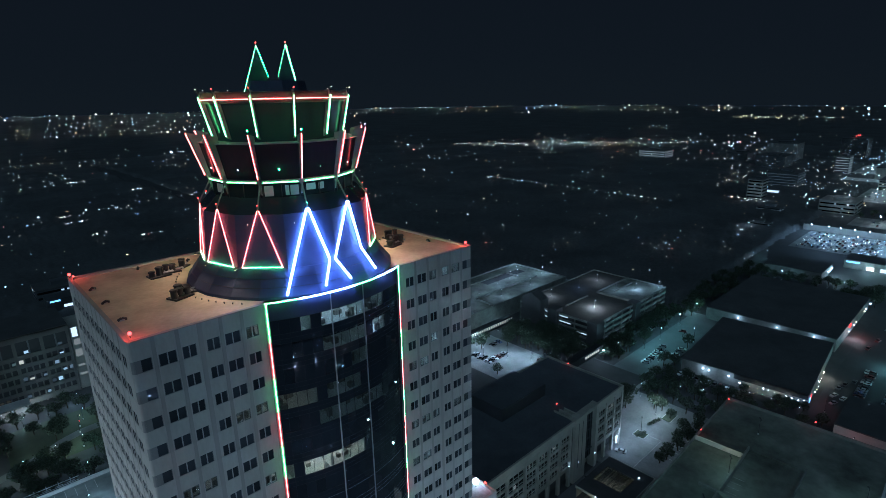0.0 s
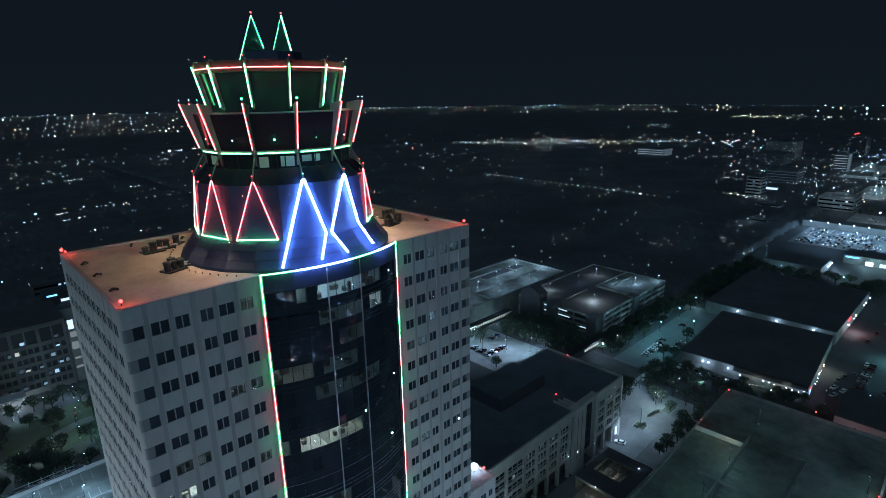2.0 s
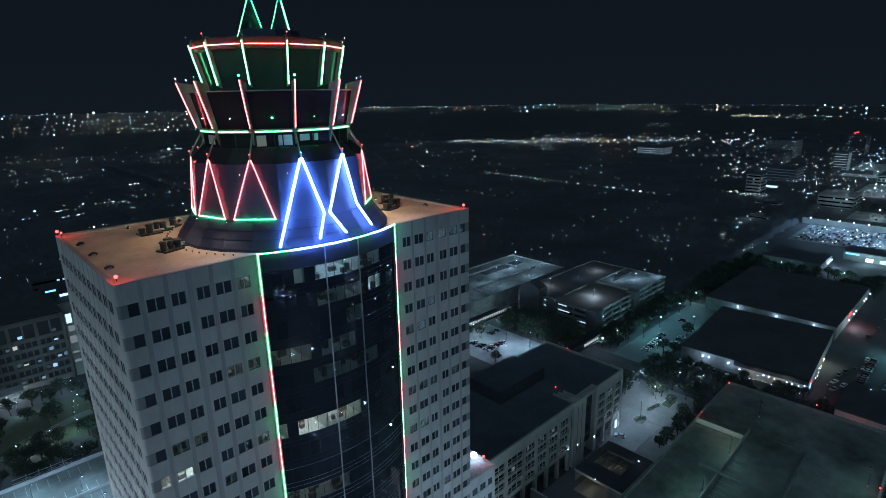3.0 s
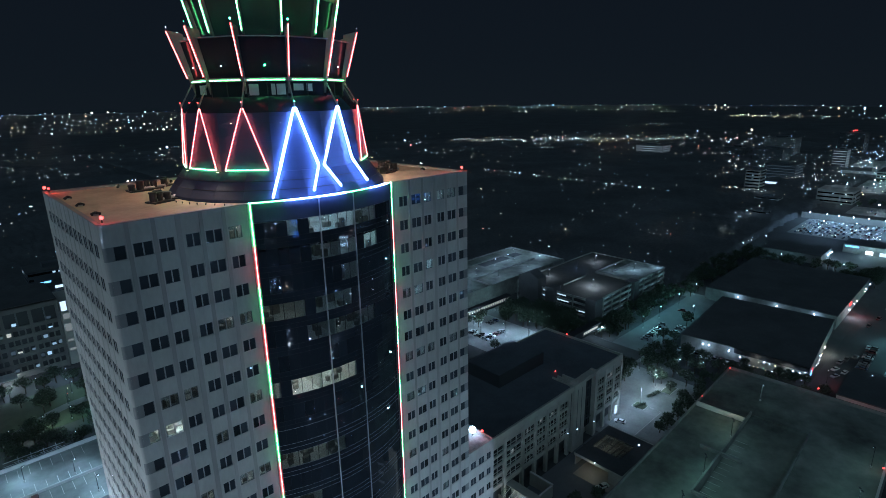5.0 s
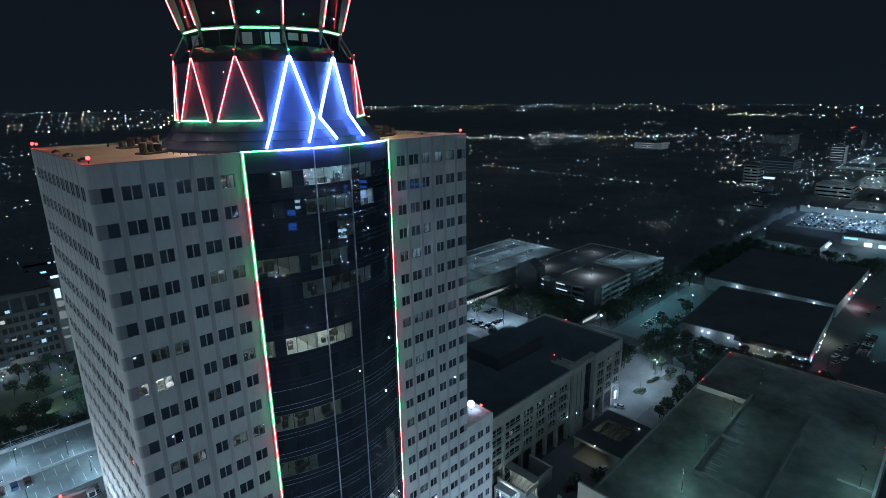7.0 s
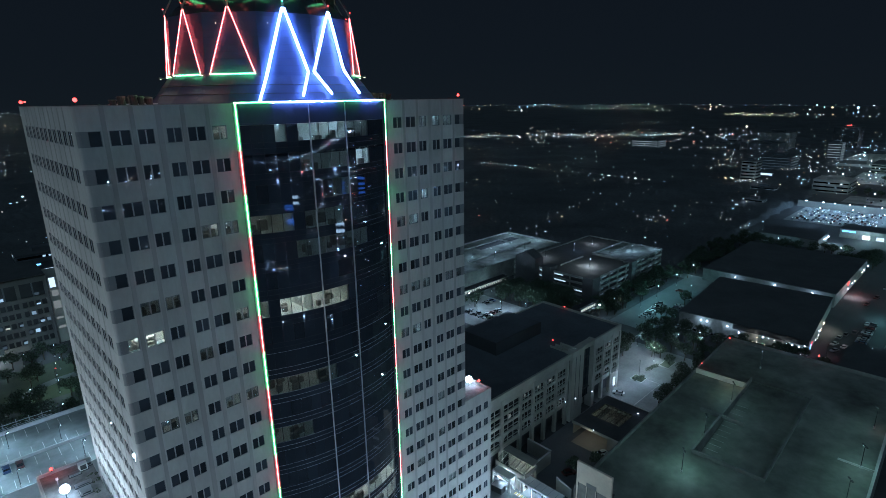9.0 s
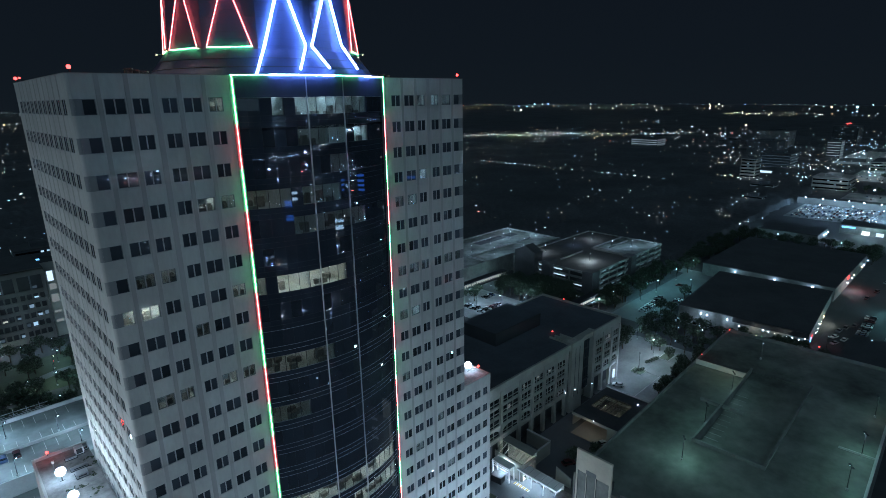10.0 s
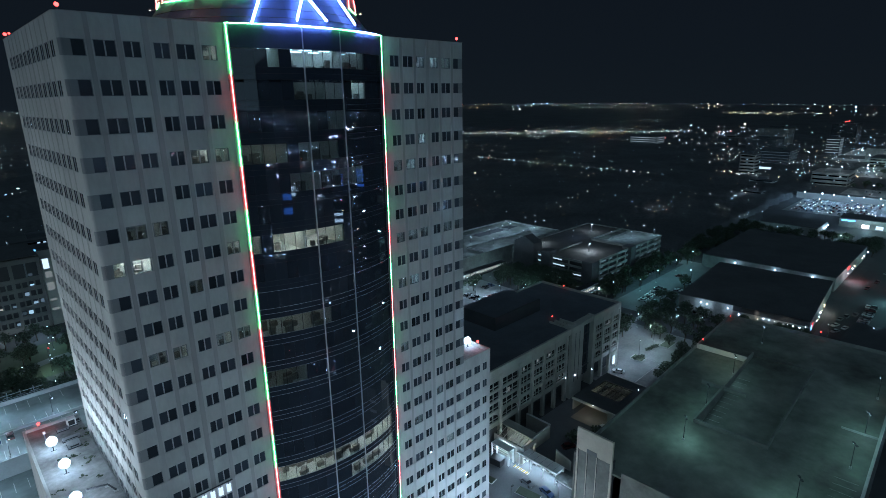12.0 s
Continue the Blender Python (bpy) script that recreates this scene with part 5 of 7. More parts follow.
part("wall_lamp", B((141.7, 142.9, MY - 0.4, MY - 0.02, 2.0, 5.5)), SIGN_WHITE, med, "tall bright entrance light")
lamp("entrance_glow", "POINT", (142.5, MY - 2.2, 5), 900, (0.85, 0.95, 1.0), 0.4)
beacon(115.2, 35.9, 0, 0.22, MZ - 0.6)
beacon(144.6, 50.5, 0, 0.26, MZ + 0.3)

# porch with a glass roof, portal, covered walk and the low entrance pavilion
porch = thing("glazed_porch", "entrance porch with a lit ridged glass roof", "porch")
part("side_wall", B((68.9, 69.3, 13.4, MY - 0.15, 0, 5.9)), BEIGE, porch)
part("side_wall", B((75.4, 75.8, 13.4, MY - 0.15, 0, 7.3)), BEIGE, porch)
part("end_wall", B((69.3, 75.4, 13.0, 13.4, 4.6, 6.0), (70.9, 71.3, 13.0, 13.4, 0, 4.6), (73.2, 73.6, 13.0, 13.4, 0, 4.6)), BEIGE, porch)
part("flat_roof", B((72.6, 75.9, 12.8, MY - 0.15, 7.3, 7.6)), BEIGE, porch)
for i in range(6):
    y = 13.4 + 1.78 * i
    bm = bmesh.new()
    slab(bm, [(68.9, y + 0.08, 5.95), (72.6, y + 0.08, 7.4), (72.6, y + 1.7, 7.4), (68.9, y + 1.7, 5.95)], 0.05)
    part("roof_pane", bm, CLEAR, porch)
    part("rafter", T(((68.8, y, 5.98), (72.6, y, 7.46), 0.09, 5)), METAL, porch)
    part("gallery_post", T(((69.1, y, 0), (69.1, y, 5.9), 0.14, 6)), BEIGE, porch)
part("porch_floor", B((69.3, 75.4, 13.4, MY - 0.15, 0.1, 0.25)), OFFICE_WALL, porch)
lamp("porch_glow", "POINT", (72.0, 18.5, 4.6), 560, (1.0, 0.82, 0.56), 0.4)
part("garden_wall", B((75.9, 85.4, 15.2, 15.6, 0, 4.6), (85.4, 85.9, 15.2, MY, 0, 5.0)), BEIGE, porch)
part("wall_cap", B((75.9, 85.35, 15.1, 15.7, 4.6, 4.75), (85.3, 86.0, 15.1, MY, 5.0, 5.15)), PALE, porch)
portal = thing("white_portal", "white steel portal with a flat roof beside the porch", "portal")
part("portal_roof", B((65.6, 68.4, 15.8, 22.6, 4.8, 5.1)), WHITE, portal)
for x in (65.8, 68.2):
    for y in (16.0, 22.4):
        part("post", B((x - 0.22, x + 0.22, y - 0.22, y + 0.22, 0, 4.8)), WHITE, portal)
for z in (3.3, 4.1):
    part("cross_rail", B((65.75, 65.9, 16.2, 22.2, z, z + 0.14)), WHITE, portal)
lamp("portal_glow", "POINT", (67.0, 19.5, 3.9), 1100, (0.9, 1.0, 0.98), 0.3)
walkway = thing("covered_walkway", "white covered walkway with a flat metal roof and posts", "walkway")
part("walk_roof", B((68.3, 72.0, 0.8, 14.6, 4.2, 4.45)), WHITE, walkway, "pale metal roof sheet")
part("roof_edge", B((68.1, 68.29, 0.7, 14.7, 4.05, 4.5), (68.1, 72.1, 14.61, 14.8, 4.05, 4.5)), WHITE, walkway)
for y in (2.2, 4.4, 6.6, 8.8, 11.0, 13.2):
    part("seam", B((68.35, 71.95, y - 0.04, y + 0.04, 4.452, 4.5)), METAL, walkway)
part("lower_roof", B((66.6, 70.6, -8.0, 0.6, 3.6, 3.9)), ROOF_GREY, walkway, "grey lower roof")
for y in (1.3, 5.6, 9.9, 14.2):
    part("post", T(((68.6, y, 0), (68.6, y, 4.2), 0.12, 8)), WHITE, walkway)
part("back_wall", B((71.7, 72.0, 0.8, 14.6, 0, 4.1), (70.3, 70.6, -8.0, 0.6, 0, 3.55)), PALE, walkway)
for i in range(4):
    y = 2.4 + 3.1 * i
    part("doorway", B((71.64, 71.69, y, y + 1.2, 0.06, 2.2)), PANEL_GREY, walkway)
    part("bench", B((70.9, 71.5, y + 1.5, y + 2.6, 0.35, 0.5), (71.0, 71.1, y + 1.6, y + 1.7, 0.05, 0.35), (71.0, 71.1, y + 2.4, y + 2.5, 0.05, 0.35)), DARK_METAL, walkway)
for y in (3.5, 8.0, 12.5):
    lamp("walkway_glow", "POINT", (69.9, y, 3.5), 600, (0.9, 1.0, 0.98), 0.3)
    part("ceiling_lamp", B((69.4, 70.4, y - 0.3, y + 0.3, 4.12, 4.19)), WHITE_LAMP, walkway)
for i in range(10):
    setting(f"crossing_stripe_{i + 1}", B((66.6, 67.8, 9.6 + 0.56 * i, 9.9 + 0.56 * i, 0.052, 0.064)), YELLOW if i % 2 else PAINT, "painted crossing stripe, worn", "road marking")
ob = thing("utility_container", "dark green metal equipment container on the forecourt", "container", (64.2, 19.0, 0.05), turn=8)
part("body", B((-1.2, 1.2, -1.8, 1.8, 0.12, 2.2)), DARK_METAL, ob)
part("lid", B((-1.3, 1.3, -1.9, 1.9, 2.2, 2.34)), DARK_METAL, ob)
for y in (-1.2, 1.2):
    part("skid", B((-1.1, 1.1, y - 0.15, y + 0.15, 0, 0.12)), METAL, ob)
for x, y, w, d in ((60.2, 4.5, 1.6, 3.4), (57.2, 17.0, 1.3, 2.6)):
    ob = thing("planting_island", "dark planted island with a pale kerb on the forecourt", "planting bed", (x, y, 0.05), "forecourt islands", turn=8)
    part("kerb", B((-w, w, -d, d, 0, 0.15)), PALE, ob)
    part("soil", B((-w + 0.15, w - 0.15, -d + 0.15, d - 0.15, 0.151, 0.3)), GRASS, ob)
ramp_wall = thing("ramp_wall", "low pale wall with a sloping top beside the garage", "wall")
bm = bmesh.new()
loft(bm, [[(x, 1.6, 0), (x, 6.8, 0), (x, 6.8, 4.8), (x, 1.6, 3.2)] for x in (76.6, 77.0)])
part("slope", bm, PALE, ramp_wall)
pavil = thing("entrance_pavilion", "low dark-roofed entrance pavilion with a lit skylight", "pavilion")
part("roof", B((105.0, 128.5, 1.0, 6.0, 4.6, 5.1), (105.0, 113.0, 6.0, 19.5, 4.6, 5.1), (123.0, 128.5, 6.0, 19.5, 4.6, 5.1), (113.0, 123.0, 17.0, 19.5, 4.6, 5.1)), ROOF_DARK, pavil)
part("fascia", B((104.7, 104.98, 0.7, 19.5, 4.4, 5.3), (104.98, 128.8, 0.7, 0.98, 4.4, 5.3), (128.52, 128.8, 0.98, 19.5, 4.4, 5.3)), BEIGE, pavil)
part("wall", B((105.0, 105.4, 1.0, 6, 0, 4.39), (128.1, 128.5, 1.0, 19.5, 0, 4.59), (105.4, 128.1, 1.0, 1.4, 0, 4.59), (105.4, 128.1, 19.1, 19.5, 0, 4.59)), BEIGE, pavil)
for i in range(6):
    for j in range(2):
        x, y = 113.0 + 5.0 * j, 6.0 + 1.833 * i
        part("sky_pane", B((x + 0.07, x + 4.93, y + 0.07, y + 1.76, 5.0, 5.04)), CLEAR, pavil)
for i in range(7):
    part("bar", B((113.0, 123.0, 6.0 + 1.833 * i - 0.07, 6.0 + 1.833 * i + 0.07, 4.9, 5.18)), DARK_METAL, pavil)
part("ridge_bar", B((117.93, 118.07, 6.1, 16.9, 5.05, 5.24)), DARK_METAL, pavil)
part("pavilion_floor", B((100.5, 128, 2, 17, 0.08, 0.2)), DESK, pavil)
part("gate_wall", B((98.5, 102.5, 0.9, 1.3, 0, 3.0)), STAIR_STONE, pavil)
lamp("pavilion_glow", "POINT", (118, 12.5, 3.6), 260, (1.0, 0.78, 0.48), 0.4)
lamp("pavilion_glow", "POINT", (104.0, 12, 3.9), 80, (1.0, 0.78, 0.46), 0.4)
for x, y in ((104.6, 11), (124.5, 5)):
    bm = bmesh.new()
    ball(bm, (x, y, 5.5), 0.15)
    part("roof_lamp", bm, WHITE_LAMP, pavil)

# ---- the near parking garage ----
garage = thing("parking_garage", "large concrete parking garage with an open roof deck", "parking garage")
GX0, GX1, GY0, GY1, GZ = 60.2, 178.0, -62.0, -8.6, 20.0
GARAGE_TURN = ((95, -25), 1.8)
swing_thing(garage, *GARAGE_TURN)
for piece in ((GX0 + 0.4, 95, GY0, GY1), (95, 148.5, -24.4, GY1), (95, 148.5, GY0, -42.4), (148.5, GX1, GY0, GY1)):
    part("deck", B((*piece, GZ - 0.6, GZ)), DECK, garage, "stained dark concrete deck")
ramp = bmesh.new()
loft(ramp, [[(95, -42, z0), (95, -24.8, z0), (148.5, -24.8, z1), (148.5, -42, z1)] for z0, z1 in ((GZ - 3.6, GZ - 0.8), (GZ - 3.2, GZ - 0.4))])
part("ramp", ramp, DECK, garage)
part("ramp_wall", B((94.6, 148.5, -24.8, -24.4, GZ - 4, GZ + 1.0), (94.6, 148.5, -42.4, -42.0, GZ - 4, GZ + 1.0), (94.6, 95.0, -42.0, -24.8, GZ - 4, GZ + 1.0)), GARAGE_WALL, garage)
part("ramp_coping", B((94.5, 148.5, -24.88, -24.32, GZ + 1.0, GZ + 1.12), (94.5, 148.5, -42.48, -41.92, GZ + 1.0, GZ + 1.12), (94.5, 95.1, -41.92, -24.88, GZ + 1.0, GZ + 1.12)), GARAGE_WALL, garage, "concrete ramp coping")
part("cross_wall", B((141.4, 141.9, -24.4, GY1 - 0.05, GZ, GZ + 1.7)), PALE, garage, "pale cross wall lit yellow")
part("stub_wall", B((117.4, 118.2, -31, -18.6, GZ, GZ + 1.1)), GARAGE_WALL, garage)
part("parapet", B((GX0, GX0 + 0.4, -140, -20.6, 0, GZ + 1.4), (GX0, GX1, GY1, GY1 + 0.4, 0, GZ + 1.2), (GX1 - 0.4, GX1, GY0, GY1, 0, GZ + 1.2),
                  (80, GX1, GY0 - 0.4, GY0, 0, GZ + 1.2)), GARAGE_WALL, garage)
part("parapet_cap", B((80, GX1, GY0 - 0.5, GY0 + 0.15, GZ + 1.2, GZ + 1.32)), PALE, garage, "pale concrete coping")
part("kerb_strip", B((118, 118.3, GY0 + 0.1, -54, GZ, GZ + 0.5)), PALE, garage)
part("south_deck", B((GX0 + 0.4, 80, -140, GY0 - 0.01, GZ - 0.6, GZ)), DECK, garage)
for i in range(13):
    x = 98 + 2.75 * i
    z = GZ - 3.2 + 2.8 * (x - 95) / 53.5 + 0.06
    part("bay_line", B((x - 0.09, x + 0.09, -28.6, -25.0, z, z + 0.012)), WORN_PAINT, garage)
for i in range(12):
    x = 64 + 2.75 * i
    part("bay_line", B((x - 0.06, x + 0.06, -61, -56.4, GZ + 0.004, GZ + 0.012)), WORN_PAINT, garage)
for j, z in enumerate((16.4, 13.1, 9.8)):
    for i in range(5):
        y = -24.5 - 8.4 * i
        part("wall_slot", B((GX0 - 0.03, GX0 + 0.02, y - 3.6, y - 0.4, z, z + 0.9)), WHITE if i % 2 else GARAGE_WALL, garage)
stair = thing("stair_tower", "plain pale concrete stair tower of the parking garage", "stair tower")
part("wall", B((GX0 - 0.3, GX0 + 0.3, -19.3, -9.8, 0, 28.3)), STAIR_STONE, stair, "pale beige concrete front wall")
# rear kept dark: its shade is put into the colour
part("stair_core", B((GX0 + 0.31, 62.2, -18.9, -10.2, 0, 22.0)), DARK_FACADE, stair, "rear of the stair tower, its shade put into a dark colour")
part("roof", B((GX0 + 0.31, 62.3, -19.0, -10.1, 22.0, 22.3)), ROOF_DARK, stair)
for a, b in ((-12.6, -10.4), (-15.2, -12.9), (-18.8, -15.5)):
    part("recess_panel", B((GX0 - 0.36, GX0 - 0.31, a, b, 0, 22.4)), GARAGE_WALL, stair, "darker recessed panel")
    part("reveal", B((GX0 - 0.42, GX0 - 0.365, b - 0.12, b + 0.02, 0, 22.6)), DARK_METAL, stair)
part("louvre_head", B((GX0 - 0.42, GX0 - 0.365, -15.4, -12.7, 22.45, 23.6)), PANEL_GREY, stair)
TEAL = (0.64, 1.0, 0.74)
for x, y, p, heads in ((84.8, -25.5, 2600, 2), (105.0, -24.2, 2300, 2), (129.5, -24.0, 1500, 2), (160.0, -24.4, 400, 2), (100.0, -58.5, 2600, 2), (118, -59.0, 2400, 2), (142, -59.0, 1000, 1), (78, -52, 2300, 2), (70, -75, 1800, 2)):
    street_lamp(*swing((x, y, GZ), *GARAGE_TURN), 6.6, 0.245 * p, TEAL, heads, 0.13, turn=35)
lamp("wall_glow", "POINT", swing((139.4, -20.0, GZ + 3.4), *GARAGE_TURN), 130, (1.0, 0.8, 0.4), 0.3)
lamp("wall_glow", "POINT", swing((139.8, -12.5, GZ + 3.2), *GARAGE_TURN), 50, (0.9, 1.0, 0.6), 0.3)
for x, y in ((146.2, -8.9), (175.2, -9.2), (141, -61.8)):
    beacon(*swing((x, y, 0), *GARAGE_TURN)[:2], 12, 0.24, GZ + 1.2)
part("lamp_mast", T(((177.8, -38.5, GZ + 1.2), (177.8, -38.5, GZ + 2.4), 0.12, 6)), DARK_METAL, garage)
beacon(*swing((177.8, -38.5, 0), *GARAGE_TURN)[:2], 15, 0.26, GZ + 2.4)

# ---- the far parking garages ----
def slotted_face(parent, x0, x1, y, along_x, z_top, floors, gap, seed, lit=0.7, bulb=None):
    """Floor bands and posts of a garage front with glowing slots between."""
    rng = random.Random(seed)
    h = z_top / floors
    for f in range(floors):
        z = f * h
        b = (x0, x1, y, y + 0.5, z + h - 1.25, z + h) if along_x else (y, y + 0.5, x0, x1, z + h - 1.25, z + h)
        part("floor_band", B(b), GARAGE_WALL, parent)
        n = max(1, round((x1 - x0) / gap))
        for i in range(n):
            a, c = x0 + (x1 - x0) * i / n, x0 + (x1 - x0) * (i + 1) / n
            b = (a, a + 0.8, y + 0.03, y + 0.47, z, z + h) if along_x else (y + 0.03, y + 0.47, a, a + 0.8, z, z + h)
            if f == 0:
                b = b[:5] + (z_top,)
                part("post", B(b), GARAGE_WALL, parent)
            if rng.random() < lit:
                # glowing panel for the lit inside, set where the camera sees it
                d = 0.9
                cut = rng.uniform(0.0, 0.5) * (c - a)
                e = (a + 1.6, c - 0.6 - cut, y + d, y + d + 0.2, z + h - 2.4, z + h - 1.75) if along_x else (y + d, y + d + 0.2, a + 1.6 + cut, c - 0.6, z + h - 2.4, z + h - 1.75)
                part("slot_glow", B(e), bulb or GARAGE_GLOW, parent)


far_garage = thing("far_parking_garage", "five-level concrete parking garage with lamps on its roof deck", "parking garage")
FX0, FX1, FY0, FY1, FZ = 213.0, 300.0, 77.5, 132.0, 17.0
part("core", B((FX0 + 4, FX1 - 4, FY0 + 4, FY1 - 1, 0, FZ - 1.4)), DARK_METAL, far_garage)
part("deck", B((FX0 + 0.5, 259, FY0 + 0.5, FY1, FZ - 1.3, FZ - 0.7), (259, FX1 - 0.5, 105.4, FY1, FZ - 1.3, FZ - 0.7)), DARK_DECK, far_garage, "dark stained deck")
# the lamplit part is given paler concrete to carry its light
part("east_deck", B((259.4, FX1 - 0.5, FY0 + 0.5, 105, FZ - 1.2, FZ - 0.5)), DECK, far_garage, "concrete deck, its lamp light put into a paler tone")
slotted_face(far_garage, FX0, FX1, FY0, True, FZ, 5, 9.6, 3, 0.8, DIM_GARAGE_GLOW)
slotted_face(far_garage, FY0 + 0.5, FY1, FX0, False, FZ, 5, 13.8, 4, 0.75)
part("parapet", B((FX0, FX1, FY1, FY1 + 0.5, 0, FZ), (FX1 - 0.5, FX1, FY0 + 0.5, FY1, 0, FZ)), GARAGE_WALL, far_garage)
for core in ((FX0 - 1.5, FX0 + 6, FY0 - 1.5, FY0 + 5, 0, FZ + 0.8), (255, 261, FY0 - 2, FY0 + 4, 0, FZ + 1), (FX0 - 3, FX0 + 4, 103, 109, 0, FZ + 2.4)):
    part("stair_core", B(core), ROOF_DARK, far_garage, "dark stair core")
gabled = bmesh.new()
loft(gabled, [[(x, 113.5, 0), (x, 128, 0), (x, 128, 22.4), (x, 120.7, 26.2), (x, 113.5, 22.4)] for x in (FX0 - 4, FX0 + 4)])
part("stair_tower", gabled, ROOF_DARK, far_garage, "dark gabled stair tower")
part("ramp_wall", B((259, 259.4, FY0 + 0.6, 105, FZ - 1.25, FZ + 0.6), (259, FX1 - 0.5, 105, 105.4, FZ - 1.25, FZ + 0.6), (268, 292, 97.6, 98.0, FZ - 0.5, FZ + 0.5), (225, 250, 106, 106.4, FZ - 0.7, FZ + 0.3)), GARAGE_WALL, far_garage)
for x, y, p, c in ((235.5, 92.6, 3600, (1.0, 0.97, 0.86)), (233.9, 123.8, 1100, (1.0, 0.97, 0.88)), (281.1, 118.4, 1300, (1.0, 0.97, 0.90)), (281.5, 89.6, 1700, (0.72, 0.90, 1.0)),
                   (271.7, 98.3, 700, (0.72, 0.90, 1.0)), (296.5, 81.0, 900, (0.72, 0.90, 1.0)), (260.1, 119.4, 250, (0.45, 0.6, 1.0))):
    street_lamp(x, y, FZ - 0.7, 4.6, p, c, r=0.2)
gar_b = thing("lower_parking_garage", "long lower concrete parking garage with ramps", "parking garage")
part("deck", B((180, 285, 147, 196, 10.4, 11.0)), DECK, gar_b)
part("parapet", B((180, 285, 196, 196.4, 0, 12), (284.6, 285, 147, 196, 0, 12), (180, 285, 146.6, 147, 0, 12), (179.6, 180, 146.6, 196.4, 0, 12)), GARAGE_WALL, gar_b)
part("ramp_wall", B((205, 272, 163.6, 164, 11, 12.1), (205, 205.4, 150, 163.6, 11, 12.1), (210, 262, 185.6, 186, 11, 12.1), (262, 262.4, 175, 186, 11, 12.1)), GARAGE_WALL, gar_b)
# flush dark patch: the ramp's shade put into the colour
part("ramp_surface", B((233, 276, 178, 185.5, 11.004, 11.02)), ASPHALT, gar_b, "dark flat patch for the shaded ramp")
for x, y, p in ((240.2, 175.0, 900), (254.7, 175.5, 700), (263.0, 175.3, 700), (253.7, 155.6, 900), (281.0, 165.7, 1000), (281.0, 190.7, 900), (206, 188, 700), (222, 156, 900), (194, 160, 700), (215, 170, 700)):
    street_lamp(x, y, 11, 5, 1.7 * p, (0.76, 0.92, 1.0), r=0.2)
bridge = thing("sky_bridge", "enclosed footbridge with a lit row of windows", "bridge")
part("bridge_floor", B((150, 204, 130.4, 134, 6.0, 6.6), (150, 204, 130.4, 134, 9.2, 9.8)), DARK_METAL, bridge)
part("bridge_back", B((150, 204, 133.6, 134, 6.6, 9.2)), OFFICE_WALL, bridge)
for i in range(26):
    part("bridge_light", B((150.6 + 2.06 * i, 151.5 + 2.06 * i, 130.6, 130.7, 7.3, 8.6)), BRIDGE_PANE, bridge)
bridge2 = thing("sky_bridge", "dark enclosed footbridge with a short lit row of windows", "bridge")
part("bridge_floor", B((146, 205, 68.4, 72.4, 6.0, 6.6), (146, 205, 68.4, 72.4, 9.2, 9.8), (146, 188, 68.4, 68.8, 6.6, 9.2)), DARK_METAL, bridge2)
for i in range(7):
    part("bridge_light", B((188.6 + 2.0 * i, 190.0 + 2.0 * i, 68.5, 68.6, 7.3, 8.6)), BRIDGE_PANE, bridge2)
bm = bmesh.new()
ball(bm, (205, 67.5, 7), 0.45)
part("end_lamp", bm, WHITE_LAMP, bridge2)
lamp("bridge_glow", "POINT", (203, 66.5, 6), 900, (0.9, 1.0, 0.97), 0.4)

# ---- the big stores ----
store_a = thing("big_box_store", "large flat dark-roofed store with a pale lit side wall", "store")
STORE_TURN = ((226, 32.5), 4.3)
swing_thing(store_a, *STORE_TURN)
part("wall", B((226, 297, -23.5, 33.5, 0, 6.9)), GARAGE_WALL, store_a)
part("roof", B((225.8, 297.2, -23.7, 33.7, 6.9, 7.2)), ROOF_DARK, store_a, "dark flat roof")
part("front_canopy", B((225.2, 225.98, -23.5, 8, 4.6, 7.0)), DARK_METAL, store_a)
store_b = thing("big_box_store", "long dark-roofed store with a pale loading wall and wall lamps", "store")
part("wall", B((305, 394, -18.5, 52, 0, 7.8)), GARAGE_WALL, store_b)
part("roof", B((304.8, 394.2, -18.7, 52.2, 7.8, 8.2)), ROOF_DARK, store_b, "dark flat roof")
for y in (32.5, 11.0, -7.9):
    bm = bmesh.new()
    ball(bm, (304.2, y, 6.3), 0.4)
    part("wall_lamp", bm, WHITE_LAMP, store_b, "bright white wall lamp")
    lamp("store_glow", "POINT", (303.0, y, 6.0), 240, (0.72, 0.9, 1.0), 0.4)
for y in (22.4, 19.6, 10.2):
    bm = bmesh.new()
    ball(bm, (225.0, y, 5.2), 0.34)
    part("wall_lamp", bm, WHITE_LAMP, store_a, "bright white wall lamp")
    lamp("store_glow", "POINT", swing((223.6, y, 4.8), *STORE_TURN), 190, (0.85, 0.95, 1.0), 0.4)
front_rng = random.Random(3)
for y, z, r in ((4.8, 3.6, 0.3), (0.5, 3.0, 0.12), (-3.2, 3.2, 0.12), (-5.5, 4.2, 0.28), (-7.8, 4.1, 0.2), (-10.2, 3.9, 0.18), (-15.2, 3.8, 0.2), (-17.4, 3.8, 0.26), (-20.0, 3.6, 0.24), (-22.2, 4.6, 0.2)):
    bm = bmesh.new()
    ball(bm, (224.4, y, z), r)
    part("wall_lamp", bm, WARM_LAMP if r < 0.2 else WHITE_LAMP, store_a, "front wall lamp")
for y in (-2, -15):
    lamp("store_glow", "POINT", swing((223.0, y, 4.0), *STORE_TURN), 160, (1.0, 0.8, 0.5), 0.4)
